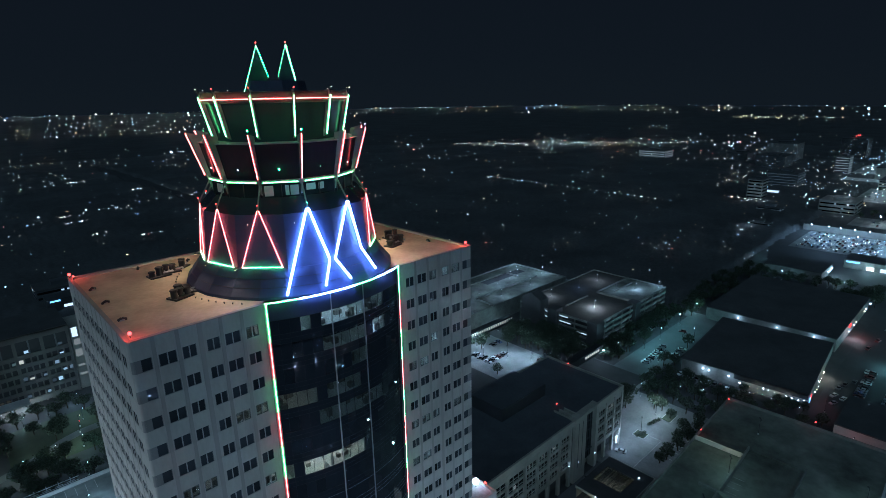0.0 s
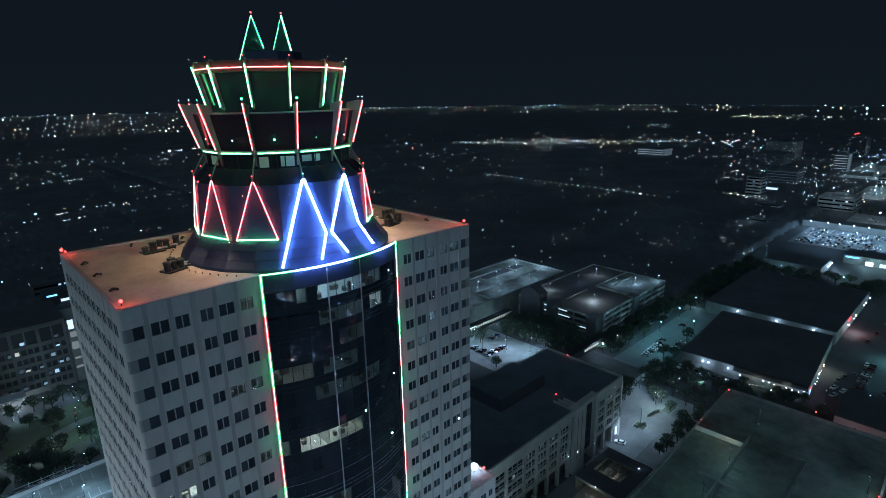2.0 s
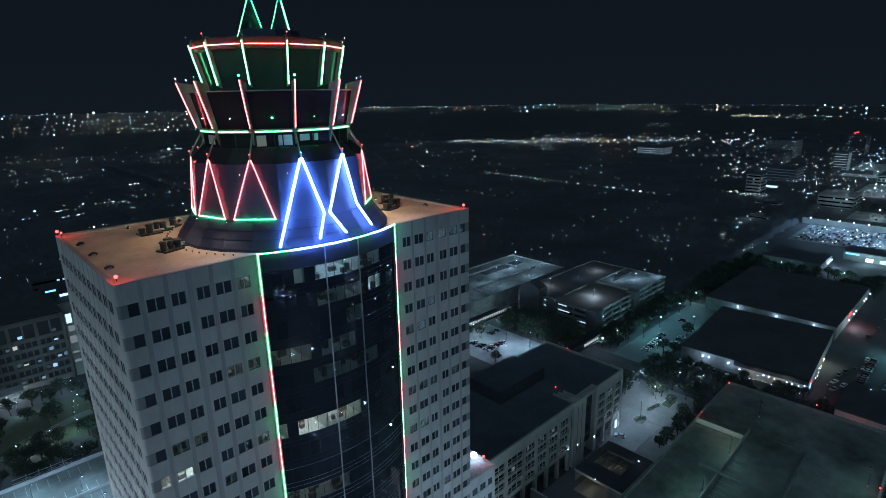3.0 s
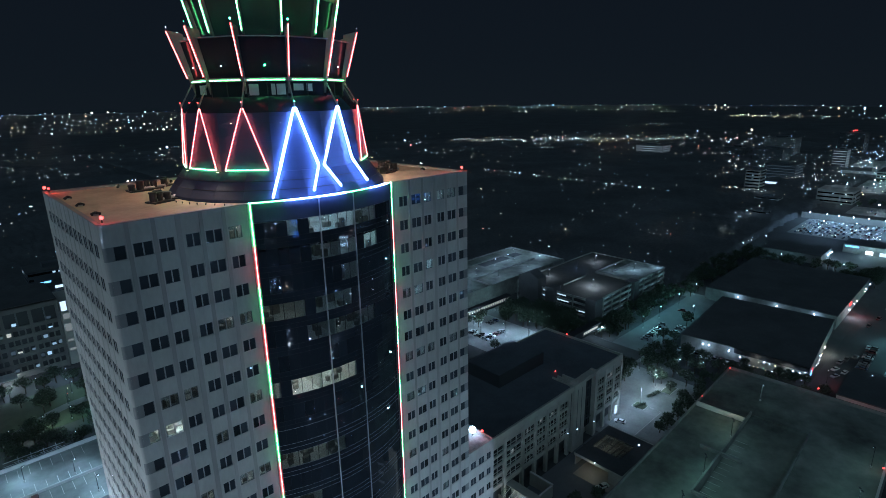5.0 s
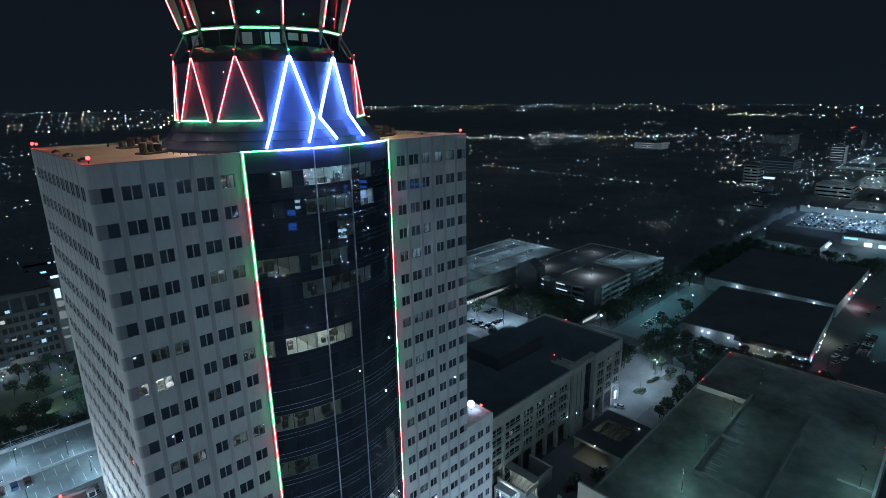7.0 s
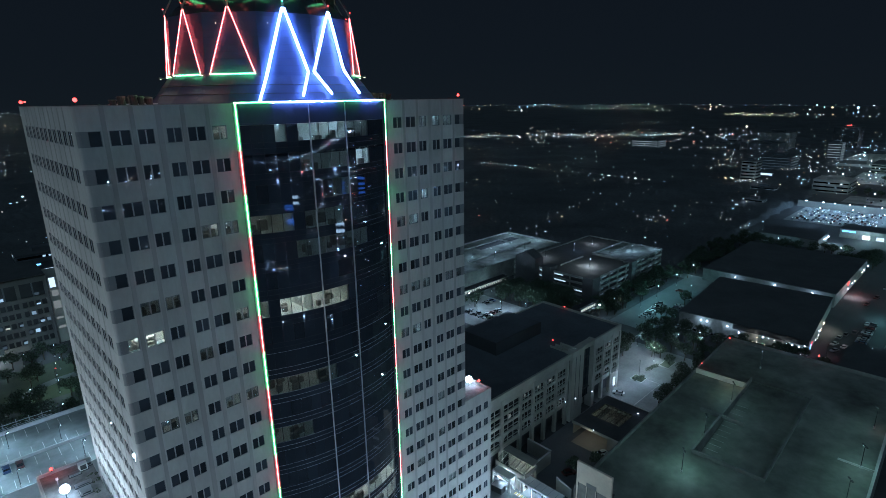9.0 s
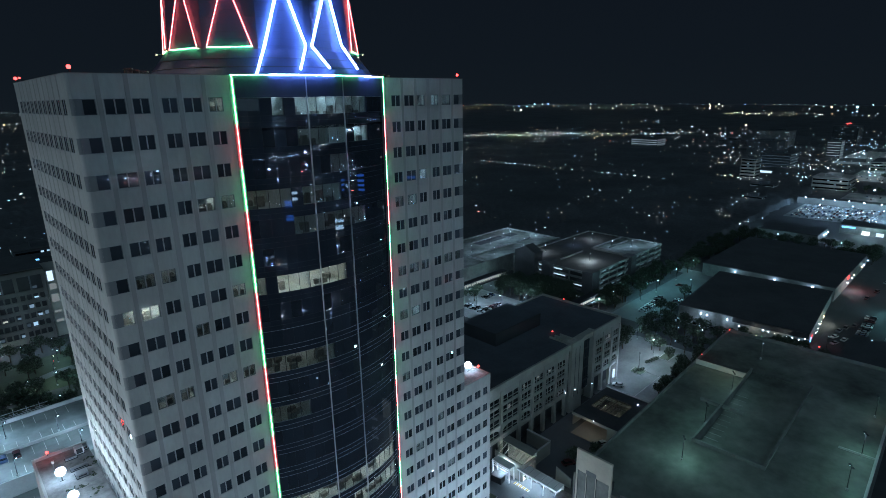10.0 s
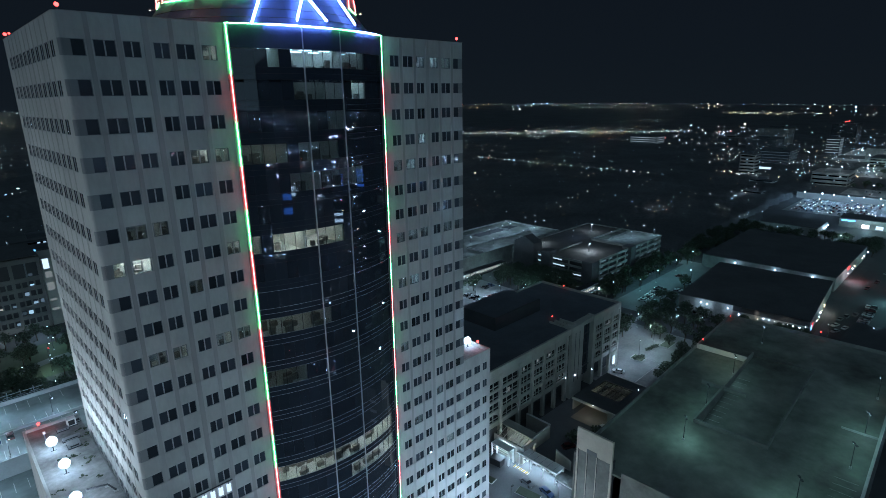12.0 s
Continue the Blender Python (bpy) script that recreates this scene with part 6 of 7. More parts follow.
# glowing dots standing in for sparkle on lit bushes and cars
for i in range(16):
    y = -23 + 1.75 * i + front_rng.uniform(-0.6, 0.6)
    bm = bmesh.new()
    ball(bm, (224.2 - front_rng.uniform(0, 1.6), y, front_rng.uniform(0.5, 2.4)), front_rng.choice((0.07, 0.09, 0.12)))
    part("sparkle_dot", bm, front_rng.choice((WARM_LAMP, WHITE_LAMP, GREEN_LAMP if i % 5 == 0 else WARM_LAMP)), store_a, "small glowing dot for the sparkle at the store front")
part("sign", B((333.5, 338.0, -19.3, -18.72, 5.9, 7.5)), SIGN_RED, store_b, "plain red lit sign")
for x, c in ((392, WHITE_LAMP), (379.7, WHITE_LAMP), (373.7, WARM_LAMP), (350.6, WARM_LAMP), (344, WHITE_LAMP), (331, WHITE_LAMP)):
    bm = bmesh.new()
    ball(bm, (x, -19.6, 4.6), 0.36)
    part("wall_lamp", bm, c, store_b)
lamp("store_glow", "POINT", (336, -24, 5), 900, (1.0, 0.10, 0.06), 0.5)
lamp("store_glow", "POINT", (331, -23, 3), 1100, (1.0, 0.9, 0.75), 0.5)
for i in range(8):
    bm = bmesh.new()
    ball(bm, (front_rng.uniform(232, 280), -24.6, front_rng.uniform(2.4, 5.2)), front_rng.choice((0.14, 0.2, 0.2, 0.3)))
    part("wall_lamp", bm, front_rng.choice((WARM_LAMP, WHITE_LAMP, WARM_LAMP)), store_a)
lamp("store_glow", "POINT", swing((262, -27, 4), *STORE_TURN), 1000, (1.0, 0.85, 0.55), 0.4)
part("sign", B((231, 233, -24.0, -23.72, 2.6, 4.4)), SIGN_RED, store_a, "plain red and blue lit sign")
part("sign", B((228.6, 230.4, -24.0, -23.72, 2.0, 4.0)), SIGN_BLUE, store_a)
store_c = thing("dark_store", "dark flat-roofed shop beside the street", "store")
part("wall", B((212, 243, -72, -37, 0, 6.6)), BEIGE, store_c)
part("roof", B((211.8, 243.2, -72.2, -36.8, 6.6, 7.0)), ROOF_DARK, store_c)
store_d = thing("shop_row", "row of low shops with bright signs behind a car park", "store")
part("wall", B((489, 512, -95, 14, 0, 7.0)), GARAGE_WALL, store_d)
part("roof", B((488.8, 512.2, -95.2, 14.2, 7.0, 7.4)), ROOF_DARK, store_d)
part("sign", B((488.3, 488.75, 3.5, 12.5, 5.0, 6.2)), SIGN_BLUE, store_d, "plain blue lit sign")
for i in range(7):
    part("shop_window", B((488.4, 488.98, -6 - 9 * i, -1.2 - 9 * i, 0.8, 3.6)), SIGN_WHITE if i % 2 else OFFICE_LIGHT, store_d, "bright shop window")
lamp("shop_glow", "POINT", (480, -4, 5), 3500, (0.8, 1.0, 0.9), 0.5)
lamp("shop_glow", "POINT", (480, -30, 5), 3500, (0.8, 1.0, 0.9), 0.5)
store_e = thing("dark_store", "dark flat-roofed shop with a lit gable", "store")
part("wall", B((436, 468, 18, 58, 0, 6.5)), GARAGE_WALL, store_e)
part("roof", B((435.8, 468.2, 17.8, 58.2, 6.5, 6.9)), ROOF_DARK, store_e)
for x in (452, 458, 464):
    bm = bmesh.new()
    ball(bm, (x, 16.8, 4.5), 0.5)
    part("wall_lamp", bm, WHITE_LAMP, store_e)
lamp("shop_glow", "POINT", (458, 12, 5), 2200, (0.85, 1.0, 0.92), 0.4)
dealer = thing("car_dealer_wall", "long pale wall with bright white floodlights over a car lot", "wall")
part("wall", B((613, 615, -90, 74, 0, 6.0)), BLOCK_STONE, dealer)
for y in (66.5, 51.4, 41.5, 29.5, 17.5, 4, -10, -26):
    bm = bmesh.new()
    ball(bm, (611.6, y, 6.6), 0.55)
    part("wall_lamp", bm, WHITE_LAMP, dealer, "glaring floodlight")
    lamp("dealer_glow", "POINT", (600, y, 9), 3600, (0.66, 0.87, 1.0), 0.6)
for i in range(5):
    street_lamp(562 + 8 * (i % 2), 44 - 24 * i, 0, 9, 11000, (0.64, 0.86, 1.0), r=0.45)

# cars
for i in range(9):
    park(181.5 + 2.8 * i, 92.2 + 0.5 * i, 0.06, 10) if i < 4 else None
for i in range(4):
    park(160.5 + 2.8 * (i % 2), 118 + 5.5 * (i // 2), 0.06, 15)
for i in range(3):
    park(178 + 2.9 * i, 125, 0.06, 0)
for i in range(8):
    park(220.5 + 2.75 * i, 50.4 + 0.15 * i, 0.06, 20)
for x, y in ((245.6, 52.6), (236.0, 42.6), (240.2, 42.8), (246.0, 43.0), (249.2, 43.0), (262.0, 44.2), (265.2, 44.7), (273.4, 53.2)):
    park(x, y, 0.06, 20)
for i in range(6):
    park(160.5 + 2.8 * i, 112.5, 0.06, 12)
for i in range(4):
    park(262 + 2.9 * i, 69.5, 0.06, 0)
for i in range(9):
    park(220.8 + 0.1 * i, 31.5 - 2.8 * i, 0.08, 90)
for x, y, t in ((140.5, 21.0, 20), (117.5, 21.6, 80), (63.4, 7.2, 172), (64.1, 1.0, 168), (85.8, 8.1, 60), (101.5, 6.0, 70)):
    park(x, y, 0.06, t)
for row in range(4):
    for i in range(16):
        if car_rng.random() < 0.7:
            park(246 + 2.9 * i, -38 - 11 * row, 0.05, 0)
for x, y, t in ((260.4, -29.5, 80), (266, -31, 85), (251, -29.5, 75), (250.4, -33.4, 80), (272.6, -33.7, 88), (289.4, -36, 90), (337.8, -32.8, 80), (321.6, -30.8, 85), (243, -31, 70), (360, -34, 80), (410, 5, 30)):
    park(x, y, 0.05, t)
for row in range(6):
    for i in range(20):
        if car_rng.random() < 0.8:
            park(538 + 12.0 * row + 5.2 * (i % 2), 60 - 3.1 * i, 0.07, 90)

# lamps of the car parks and roads
# the two poles at x 48 are added to brighten the garage wall
for x, y, p, c in ((176.6, 23.4, 3600, (0.95, 1.0, 0.9)), (196, 22, 700, (0.75, 0.93, 1.0)), (158.6, 21.4, 3000, (0.88, 0.97, 0.97)), (200.5, 12.8, 500, (0.8, 1.0, 0.85)), (172.5, 127, 900, (0.8, 1.0, 0.8)), (186, 36, 900, (0.8, 0.95, 1.0)),
                   (164, 119, 4600, (0.85, 0.96, 1.0)), (172, 108, 4200, (0.85, 0.96, 1.0)), (179, 97, 3600, (0.85, 0.96, 1.0)), (184, 100, 900, (0.8, 0.95, 1.0)), (170, 130, 1200, (0.75, 1.0, 0.85)), (196, 136, 1300, (0.75, 1.0, 0.9)),
                   (233.8, 58.2, 3000, (0.5, 1.0, 0.88)), (253.5, 58.2, 3000, (0.5, 1.0, 0.88)), (283, 59.2, 2600, (0.5, 1.0, 0.88)), (307.5, 59.6, 2200, (0.7, 1.0, 0.8)),
                   (219, 66, 700, (1.0, 0.8, 0.5)), (268, 44, 2200, (0.5, 1.0, 0.88)), (226, 46, 2400, (0.5, 1.0, 0.85)), (268, -60, 9000, (0.55, 1.0, 0.85)), (240, -44, 3500, (0.55, 1.0, 0.85)), (300, -46, 7000, (0.55, 1.0, 0.85)), (330, -60, 8500, (0.55, 1.0, 0.85)), (380, -50, 9000, (0.55, 1.0, 0.85)),
                   (420, 0, 3500, (0.7, 1.0, 0.85)), (420, 40, 2600, (0.6, 0.95, 0.95)), (470, -30, 3500, (0.75, 1.0, 0.85)), (473, 66, 1500, (0.6, 1.0, 0.9)),
                   (232, -30, 700, (1.0, 0.25, 0.2)), (204, -45, 500, (1.0, 0.3, 0.25)), (52, 4, 1710, (0.85, 0.97, 1.0)), (46, -5, 1530, (0.85, 0.97, 1.0)), (48, -16, 1620, (1.0, 0.96, 0.82)), (48, -30, 1620, (1.0, 0.96, 0.82)), (62, -4, 1170, (0.85, 0.97, 1.0))):
    street_lamp(x, y, 0.05, 7.5, p * (0.6 if x > 204 else 1.0), c, r=0.15 if x < 250 else 0.3, turn=(x * 7) % 360)

# trees
for x, y, s in ((180.2, 26.0, 2), (181.6, 22.8, 1), (203.4, 14.8, 1), (199, 25.7, 2), (179, 37.8, 2), (172, 36, 2), (164, 36, 2), (188, 33, 2), (194, 31, 2), (191, 22, 2), (205, 38, 2), (211, 33, 2), (214, 25, 2), (212, 16, 2), (145, 6.5, 0), (149, 5.4, 1), (153, 7, 0), (158, 5, 1), (163, 7.2, 1), (168, 5, 1), (187, 14, 2), (193, 3, 2), (200, 1, 2), (206, -6, 2), (175.3, 129.5, 2), (170, 126, 2), (165, 131, 2), (178, 133, 2), (184, 118, 2), (189, 121, 2), (188, 108, 2), (194, 97, 2), (190, 88, 2), (182, 84, 2), (178, 17, 0), (172, 9, 1), (176, 4, 1), (182, 6, 1), (190, 9, 0), (196, 10, 1), (201, 16, 2), (166, 2.5, 0), (160, -1, 1),
                (154, -3.5, 1), (149, 33, 1), (152, 37, 1), (158, 40, 2), (168, 41, 2), (178, 41, 2), (196, 38, 2), (203, 30, 2), (206, 22, 2), (208, 8, 2), (210, -2, 2), (214, 4, 1),
                (154, 100, 1), (153, 128, 2), (157, 133, 2), (163, 135, 1), (192, 126, 2), (196, 112, 2), (198, 104, 2), (200, 94, 2), (203, 88, 2), (196, 84, 2), (204, 79, 2), (210, 72, 2),
                (216, 68, 2), (222, 70, 1), (228, 66, 2), (234, 72, 1), (246, 74, 1), (270, 74, 2), (288, 74, 2), (254, 42, 2), (228, 38, 1), (224, 42, 2),
                (302, 60, 2), (308, 66, 2), (296, 64, 1), (214, -12, 1), (216, -18, 2), (212, -26, 1), (218, -32, 1), (400, 45, 2), (404, -14, 2), (410, -22, 2), (402, 58, 2), (426, -18, 2),
                (240, -40, 1), (248, -52, 1), (300, -50, 1), (282, -54, 1), (-20, 160, 2), (-34, 158, 2), (-48, 162, 2), (-62, 158, 2), (-27, 166, 2), (-13, 170, 1), (-70, 168, 2), (-40, 170, 1),
                (-50, 192, 2), (-30, 226, 2), (-18, 228, 2), (-60, 230, 2), (-10, 206, 2), (-16, 180, 2), (88, 8, 0), (95, 4, 0)):
    tree(x, y, 0, s)
for x, y in ((224.6, 2.0), (224.8, -12.6), (225.4, -16.2), (225.8, -19.4), (226.2, -23.0)):
    tree(x, y, 0, 0)
grove_rng = random.Random(12)
for i in range(95):
    x, y = grove_rng.uniform(-92, -6), grove_rng.uniform(143, 230)
    if not (-50 < x < -8 and abs(y - (183 + 0.5 * (x + 45))) < 7):
        tree(x, y, 0, grove_rng.choice((1, 2, 2)))
for i in range(34):
    tree(grove_rng.uniform(398, 432), grove_rng.uniform(-22, 70), 0, 2)
for i in range(26):
    tree(grove_rng.uniform(312, 396), grove_rng.uniform(56, 74), 0, 2)
for i in range(46):
    tree(grove_rng.uniform(189, 207), grove_rng.uniform(80, 124), 0, grove_rng.choice((2, 3)))
for i in range(26):
    tree(206 + 3.6 * i + grove_rng.uniform(-1, 1), grove_rng.uniform(62, 72), 0, grove_rng.choice((1, 2)))
for i in range(22):
    tree(grove_rng.uniform(206, 300), grove_rng.choice((74.6, 73.2)) + grove_rng.uniform(-0.8, 0.8), 0, grove_rng.choice((1, 2)))
isl = thing("tree_island", "kerbed planting island in the car park", "planting bed", (178.5, 18.0, 0.07))
part("kerb", B((-4, 4, -2.2, 2.2, 0, 0.16)), PALE, isl)
part("soil", B((-3.8, 3.8, -2.0, 2.0, 0.161, 0.2)), GRASS, isl)
isl = thing("lamp_island", "small kerbed planting island round a car park lamp", "planting bed", (157.4, 21.0, 0.07))
part("kerb", B((-2.4, 2.4, -2.6, 2.6, 0, 0.16)), PALE, isl)
part("soil", B((-2.2, 2.2, -2.4, 2.4, 0.161, 0.2)), GRASS, isl)
hedge_rng = random.Random(41)
for x, y, long in ((170.0, 21.0, 4.0), (156.4, 21.2, 1.9), (158.4, 20.2, 1.4)):
    ob = thing("hedge", "low dark clipped hedge in the car park", "hedge", (x, y, 0.08), "car park hedges", turn=-12)
    bm = bmesh.new()
    for i in range(int(90 * long)):
        p = Vector((hedge_rng.uniform(-long, long), hedge_rng.uniform(-0.7, 0.7), hedge_rng.uniform(0.0, 1.1)))
        q = Euler((hedge_rng.uniform(-1, 1), hedge_rng.uniform(-1, 1), hedge_rng.uniform(0, 6.3))).to_matrix()
        bm.faces.new([bm.verts.new(p + q @ Vector(o) * 0.26) for o in ((-1, -0.6, 0), (1, -0.5, 0.1), (0.8, 0.6, 0), (-0.7, 0.7, 0.1))])
    part("foliage", bm, LEAF, ob)
for i in range(12):
    setting(f"bay_line_{i + 1}", B((150 + 2.8 * i, 150.12 + 2.8 * i, 0.5, 5.2, 0.071, 0.08)), PAINT, "painted parking bay line", "road marking")
setting("verge_strip", B((206, 300, 61.5, 72.5, 0.061, 0.12)), WOODS, "dark planted verge between garage and road", "lawn")
setting("kerb_line", B((136, 159, 12.35, 12.6, 0.071, 0.16), (159, 159.25, 12.35, 18.2, 0.071, 0.16)), WORN_PAINT, "pale kerb of the car park", "kerb")

# ---- far buildings ----
def far_building(x, y, w, d, h, seed, style="dots", turn=0, beacon_top=False, mat=None, pane_mat=None, roof_mat=None):
    rng = random.Random(seed)
    ob = thing("far_office_building", "distant dark office building with scattered lit windows", "building", (x, y, terrain(x, y)), "distant buildings", turn=turn)
    part("wall", B((-w / 2, w / 2, -d / 2, d / 2, 0, h)), mat or DARK_FACADE, ob)
    part("roof", B((-w / 2 - 0.3, w / 2 + 0.3, -d / 2 - 0.3, d / 2 + 0.3, h, h + 0.8)), roof_mat or ROOF_DARK, ob)
    lit = bmesh.new()
    floors = max(2, int(h / 3.8))
    for f in range(floors if x < 1000 else 0):
        z = f * h / floors + 1.2
        part("window_strip", B((-w / 2 - 0.03, -w / 2 - 0.005, -d / 2 + 0.8, d / 2 - 0.8, z, z + 1.7)), CAR_GLASS, ob)
        part("window_strip", B((-w / 2 + 0.8, w / 2 - 0.8, -d / 2 - 0.03, -d / 2 - 0.005, z, z + 1.7)), CAR_GLASS, ob)
    part("plant_room", B((-w / 5, w / 4, -d / 5, d / 5, h + 0.8, h + 3.6)), roof_mat or DARK_FACADE, ob)
    for f in range(floors):
        z = f * h / floors + 1.4
        if style == "bands":
            box(lit, -w / 2 - 0.25, -w / 2 - 0.05, -d / 2 + 1, d / 2 - 1, z, z + 1.1)
            box(lit, -w / 2 + 1, w / 2 - 1, -d / 2 - 0.25, -d / 2 - 0.05, z, z + 1.1)
            continue
        for side in (0, 1):
            n = int((d if side else w) / 3.6)
            for i in range(n):
                if rng.random() < (0.30 if style == "dots" else 0.12):
                    c = -(d if side else w) / 2 + 2 + 3.6 * i
                    if side:
                        box(lit, -w / 2 - 0.25, -w / 2 - 0.05, c - 0.9, c + 0.9, z, z + 1.2)
                    else:
                        box(lit, c - 0.9, c + 0.9, -d / 2 - 0.25, -d / 2 - 0.05, z, z + 1.2)
    if style == "bands":
        part("lit_band_glass", lit, pane_mat or BAND_GLOW, ob, kind="stuff")
    else:
        part("lit_panes", lit, FAR_PANE, ob, kind="stuff")
    if beacon_top:
        for dx in (-w / 3, w / 3, 0):
            bm = bmesh.new()
            ball(bm, (dx, 0, h + 4), 0.95)
            part("beacon", bm, RED_LAMP, ob)


def glow_lot(x, y, w, d, power, color):
    lamp("far_lot_glow", "POINT", (x, y, 9 + terrain(x, y)), power, color, 1.0)


far_building(1250, 268, 50, 54, 36, 1, "dots", mat=LIT_STONE)
far_building(1098, 137, 26, 20, 30, 3, "bands")
far_building(1370, 170, 50, 44, 42, 4, "dots", 0, True)
far_building(1140, 492, 40, 60, 18, 2, "bands", mat=LIT_STONE)
far_building(885, 166, 40, 40, 24, 5, "bands", pane_mat=DIM_BAND)
far_building(750, 163, 22, 18, 29, 6, "sparse", mat=LIT_STONE)
# its roof takes the lit facade tone, lamp light put into the colour
far_building(742, 68, 40, 36, 14, 8, "sparse", mat=LIT_STONE, roof_mat=LIT_STONE)
far_building(985, 40, 60, 50, 12, 9, "dots", mat=LIT_STONE)
far_building(800, -18, 44, 50, 8, 17, "sparse", mat=PALE)
far_building(690, 128, 16, 26, 5, 18, "sparse", mat=PALE)
far_building(1085, 66, 50, 40, 18, 10, "dots", mat=LIT_STONE)
far_building(595, 110, 12, 20, 5, 12, "sparse", mat=PALE)
far_building(1190, 330, 60, 40, 18, 13, "sparse")
far_building(12, 415, 36, 22, 12, 15, "dots")
far_building(1120, 250, 50, 50, 24, 16, "sparse")
canopy = thing("lit_canopy", "long flat canopy with a glaring white edge", "canopy", (812, 164, 0))
part("canopy_roof", B((-3, 3, -11, 11, 5.0, 6.0)), PALE, canopy)
part("canopy_edge", B((-3.3, -3.02, -11, 11, 3.4, 6.2)), SIGN_WHITE, canopy, "glaring white edge")
for y in (-9, 0, 9):
    part("post", T(((0, y, 0), (0, y, 5.0), 0.3, 6)), PALE, canopy)
glow_lot(730, 150, 0, 0, 1200, (1.0, 0.97, 0.85))
glow_lot(708, 60, 0, 0, 1300, (1.0, 1.0, 0.85))
glow_lot(578, 116, 0, 0, 900, (0.85, 0.95, 1.0))
street_lamp(734, 60, 14.8, 7, 900, (1.0, 1.0, 0.86), r=0.55)
street_lamp(752, 78, 14.8, 7, 700, (1.0, 1.0, 0.86), r=0.55)
# lit car parks of the eastern town: poles, parked cars and small trees
town_rng = random.Random(71)
for name, x0, x1, y0, y1 in (("pavement_town_lot_near", 664, 716, -70, 46), ("pavement_town_lot_mid", 826, 950, -40, 72), ("pavement_town_lot_far", 1020, 1056, 60, 126), ("pavement_town_lot_rear", 1116, 1250, 70, 128)):
    paving(name, x0, x1, y0, y1, LOT_CONCRETE, "lit asphalt car park of the distant town", 0.07)
    nx, ny = max(1, round((x1 - x0) / 48)), max(1, round((y1 - y0) / 40))
    for a in range(nx):
        for b in range(ny):
            x, y = x0 + (a + 0.5) * (x1 - x0) / nx + town_rng.uniform(-6, 6), y0 + (b + 0.5) * (y1 - y0) / ny + town_rng.uniform(-6, 6)
            tint = town_rng.choice(((0.75, 1.0, 0.85), (0.85, 1.0, 0.9), (1.0, 0.95, 0.8)))
            street_lamp(x, y, 0.07, 9, town_rng.uniform(3000, 7000), tint, r=town_rng.uniform(0.35, 0.7))
    if x0 < 1000:
        for a in range(26 if x0 < 800 else 34):
            row = town_rng.randrange(int((x1 - x0) / 17))
            park(x0 + 5 + 17 * row + town_rng.choice((0, 5.4)), y0 + 4 + 2.9 * town_rng.randrange(int((y1 - y0 - 8) / 2.9)), 0.07, 90)
        for a in range(12):
            tree(x0 + 13.5 + 17 * town_rng.randrange(int((x1 - x0) / 17)), town_rng.uniform(y0 + 3, y1 - 3), 0.05)
for a in range(16):
    tree(town_rng.uniform(722, 730) + 6 * (a % 2), town_rng.uniform(-60, 40), 0.0)

# ---- woods and town lights ----
CLEARED = [(-125, 60, -80, 155), (38, 312, -140, 143), (150, 292, 140, 210), (300, 720, -150, 78), (720, 1000, -150, 78), (1000, 1260, -60, 130), (-100, 30, 140, 305), (-400, 40, -60, 60), (36, 150, 20, 66), (225, 250, 130, 1400)]


def is_clear(x, y):
    return any(a < x < b and c < y < d for a, b, c, d in CLEARED)


# one bumpy canopy of crowns: rings of points round the viewpoint, sunk below the ground where the land is open
woods_rng = random.Random(21)
AZ_STEPS, RINGS = 440, 190
canopy_v, canopy_f = [], []
for j in range(RINGS):
    d = 95 * (1700 / 95) ** (j / (RINGS - 1))
    for i in range(AZ_STEPS):
        az = radians(-9 + 110 * i / (AZ_STEPS - 1))
        dd = d * (1 + woods_rng.uniform(-0.005, 0.005))
        x, y = EYE0.x + dd * math.cos(az), EYE0.y + dd * math.sin(az)
        patch = noise.noise((x / 70, y / 70, 0.0)) + 0.5 * noise.noise((x / 23, y / 23, 5.0))
        h = 3.4 + 3.2 * patch + woods_rng.uniform(-0.9, 0.9)
        if j == RINGS - 1 or is_clear(x, y):
            h = -3.0
        canopy_v.append((x, y, h))
for j in range(RINGS - 1):
    for i in range(AZ_STEPS - 1):
        k = j * AZ_STEPS + i
        if max(canopy_v[n][2] for n in (k, k + 1, k + AZ_STEPS, k + AZ_STEPS + 1)) > 0:
            canopy_f.append((k, k + 1, k + AZ_STEPS + 1, k + AZ_STEPS))
me = bpy.data.meshes.new("far_woods")
me.from_pydata(canopy_v, [], canopy_f)
me.shade_smooth()
me.materials.append(WOODS)
tagged(new("far_woods", me), "dark mass of suburban trees at night", "woods", kind="stuff")

light_rng = random.Random(33)
OCTA_V = np.array([(1, 0, 0), (-1, 0, 0), (0, 1, 0), (0, -1, 0), (0, 0, 1), (0, 0, -1)], float)
OCTA_F = np.array([(0, 2, 4), (2, 1, 4), (1, 3, 4), (3, 0, 4), (2, 0, 5), (1, 2, 5), (3, 1, 5), (0, 3, 5)])


def lights(name, places, mat, label):
    """Small glowing lamps (x, y, height, radius, length along x, length along y) in one mesh."""
    vs, fs = [], []
    for n, (x, y, h, r, *long) in enumerate(places):
        vs.append(OCTA_V * (r * np.array((*(long or (1, 1)), 1.0))) + np.array((x, y, terrain(x, y) + h)))
        fs.append(OCTA_F + 6 * n)
    me = bpy.data.meshes.new(name)
    me.from_pydata(np.concatenate(vs).tolist(), [], np.concatenate(fs).tolist())
    me.materials.append(mat)
    return tagged(new(name, me), label, "town lights", kind="stuff")


def at_polar(az, d):
    return EYE0.x + d * math.cos(radians(az)), EYE0.y + d * math.sin(radians(az))


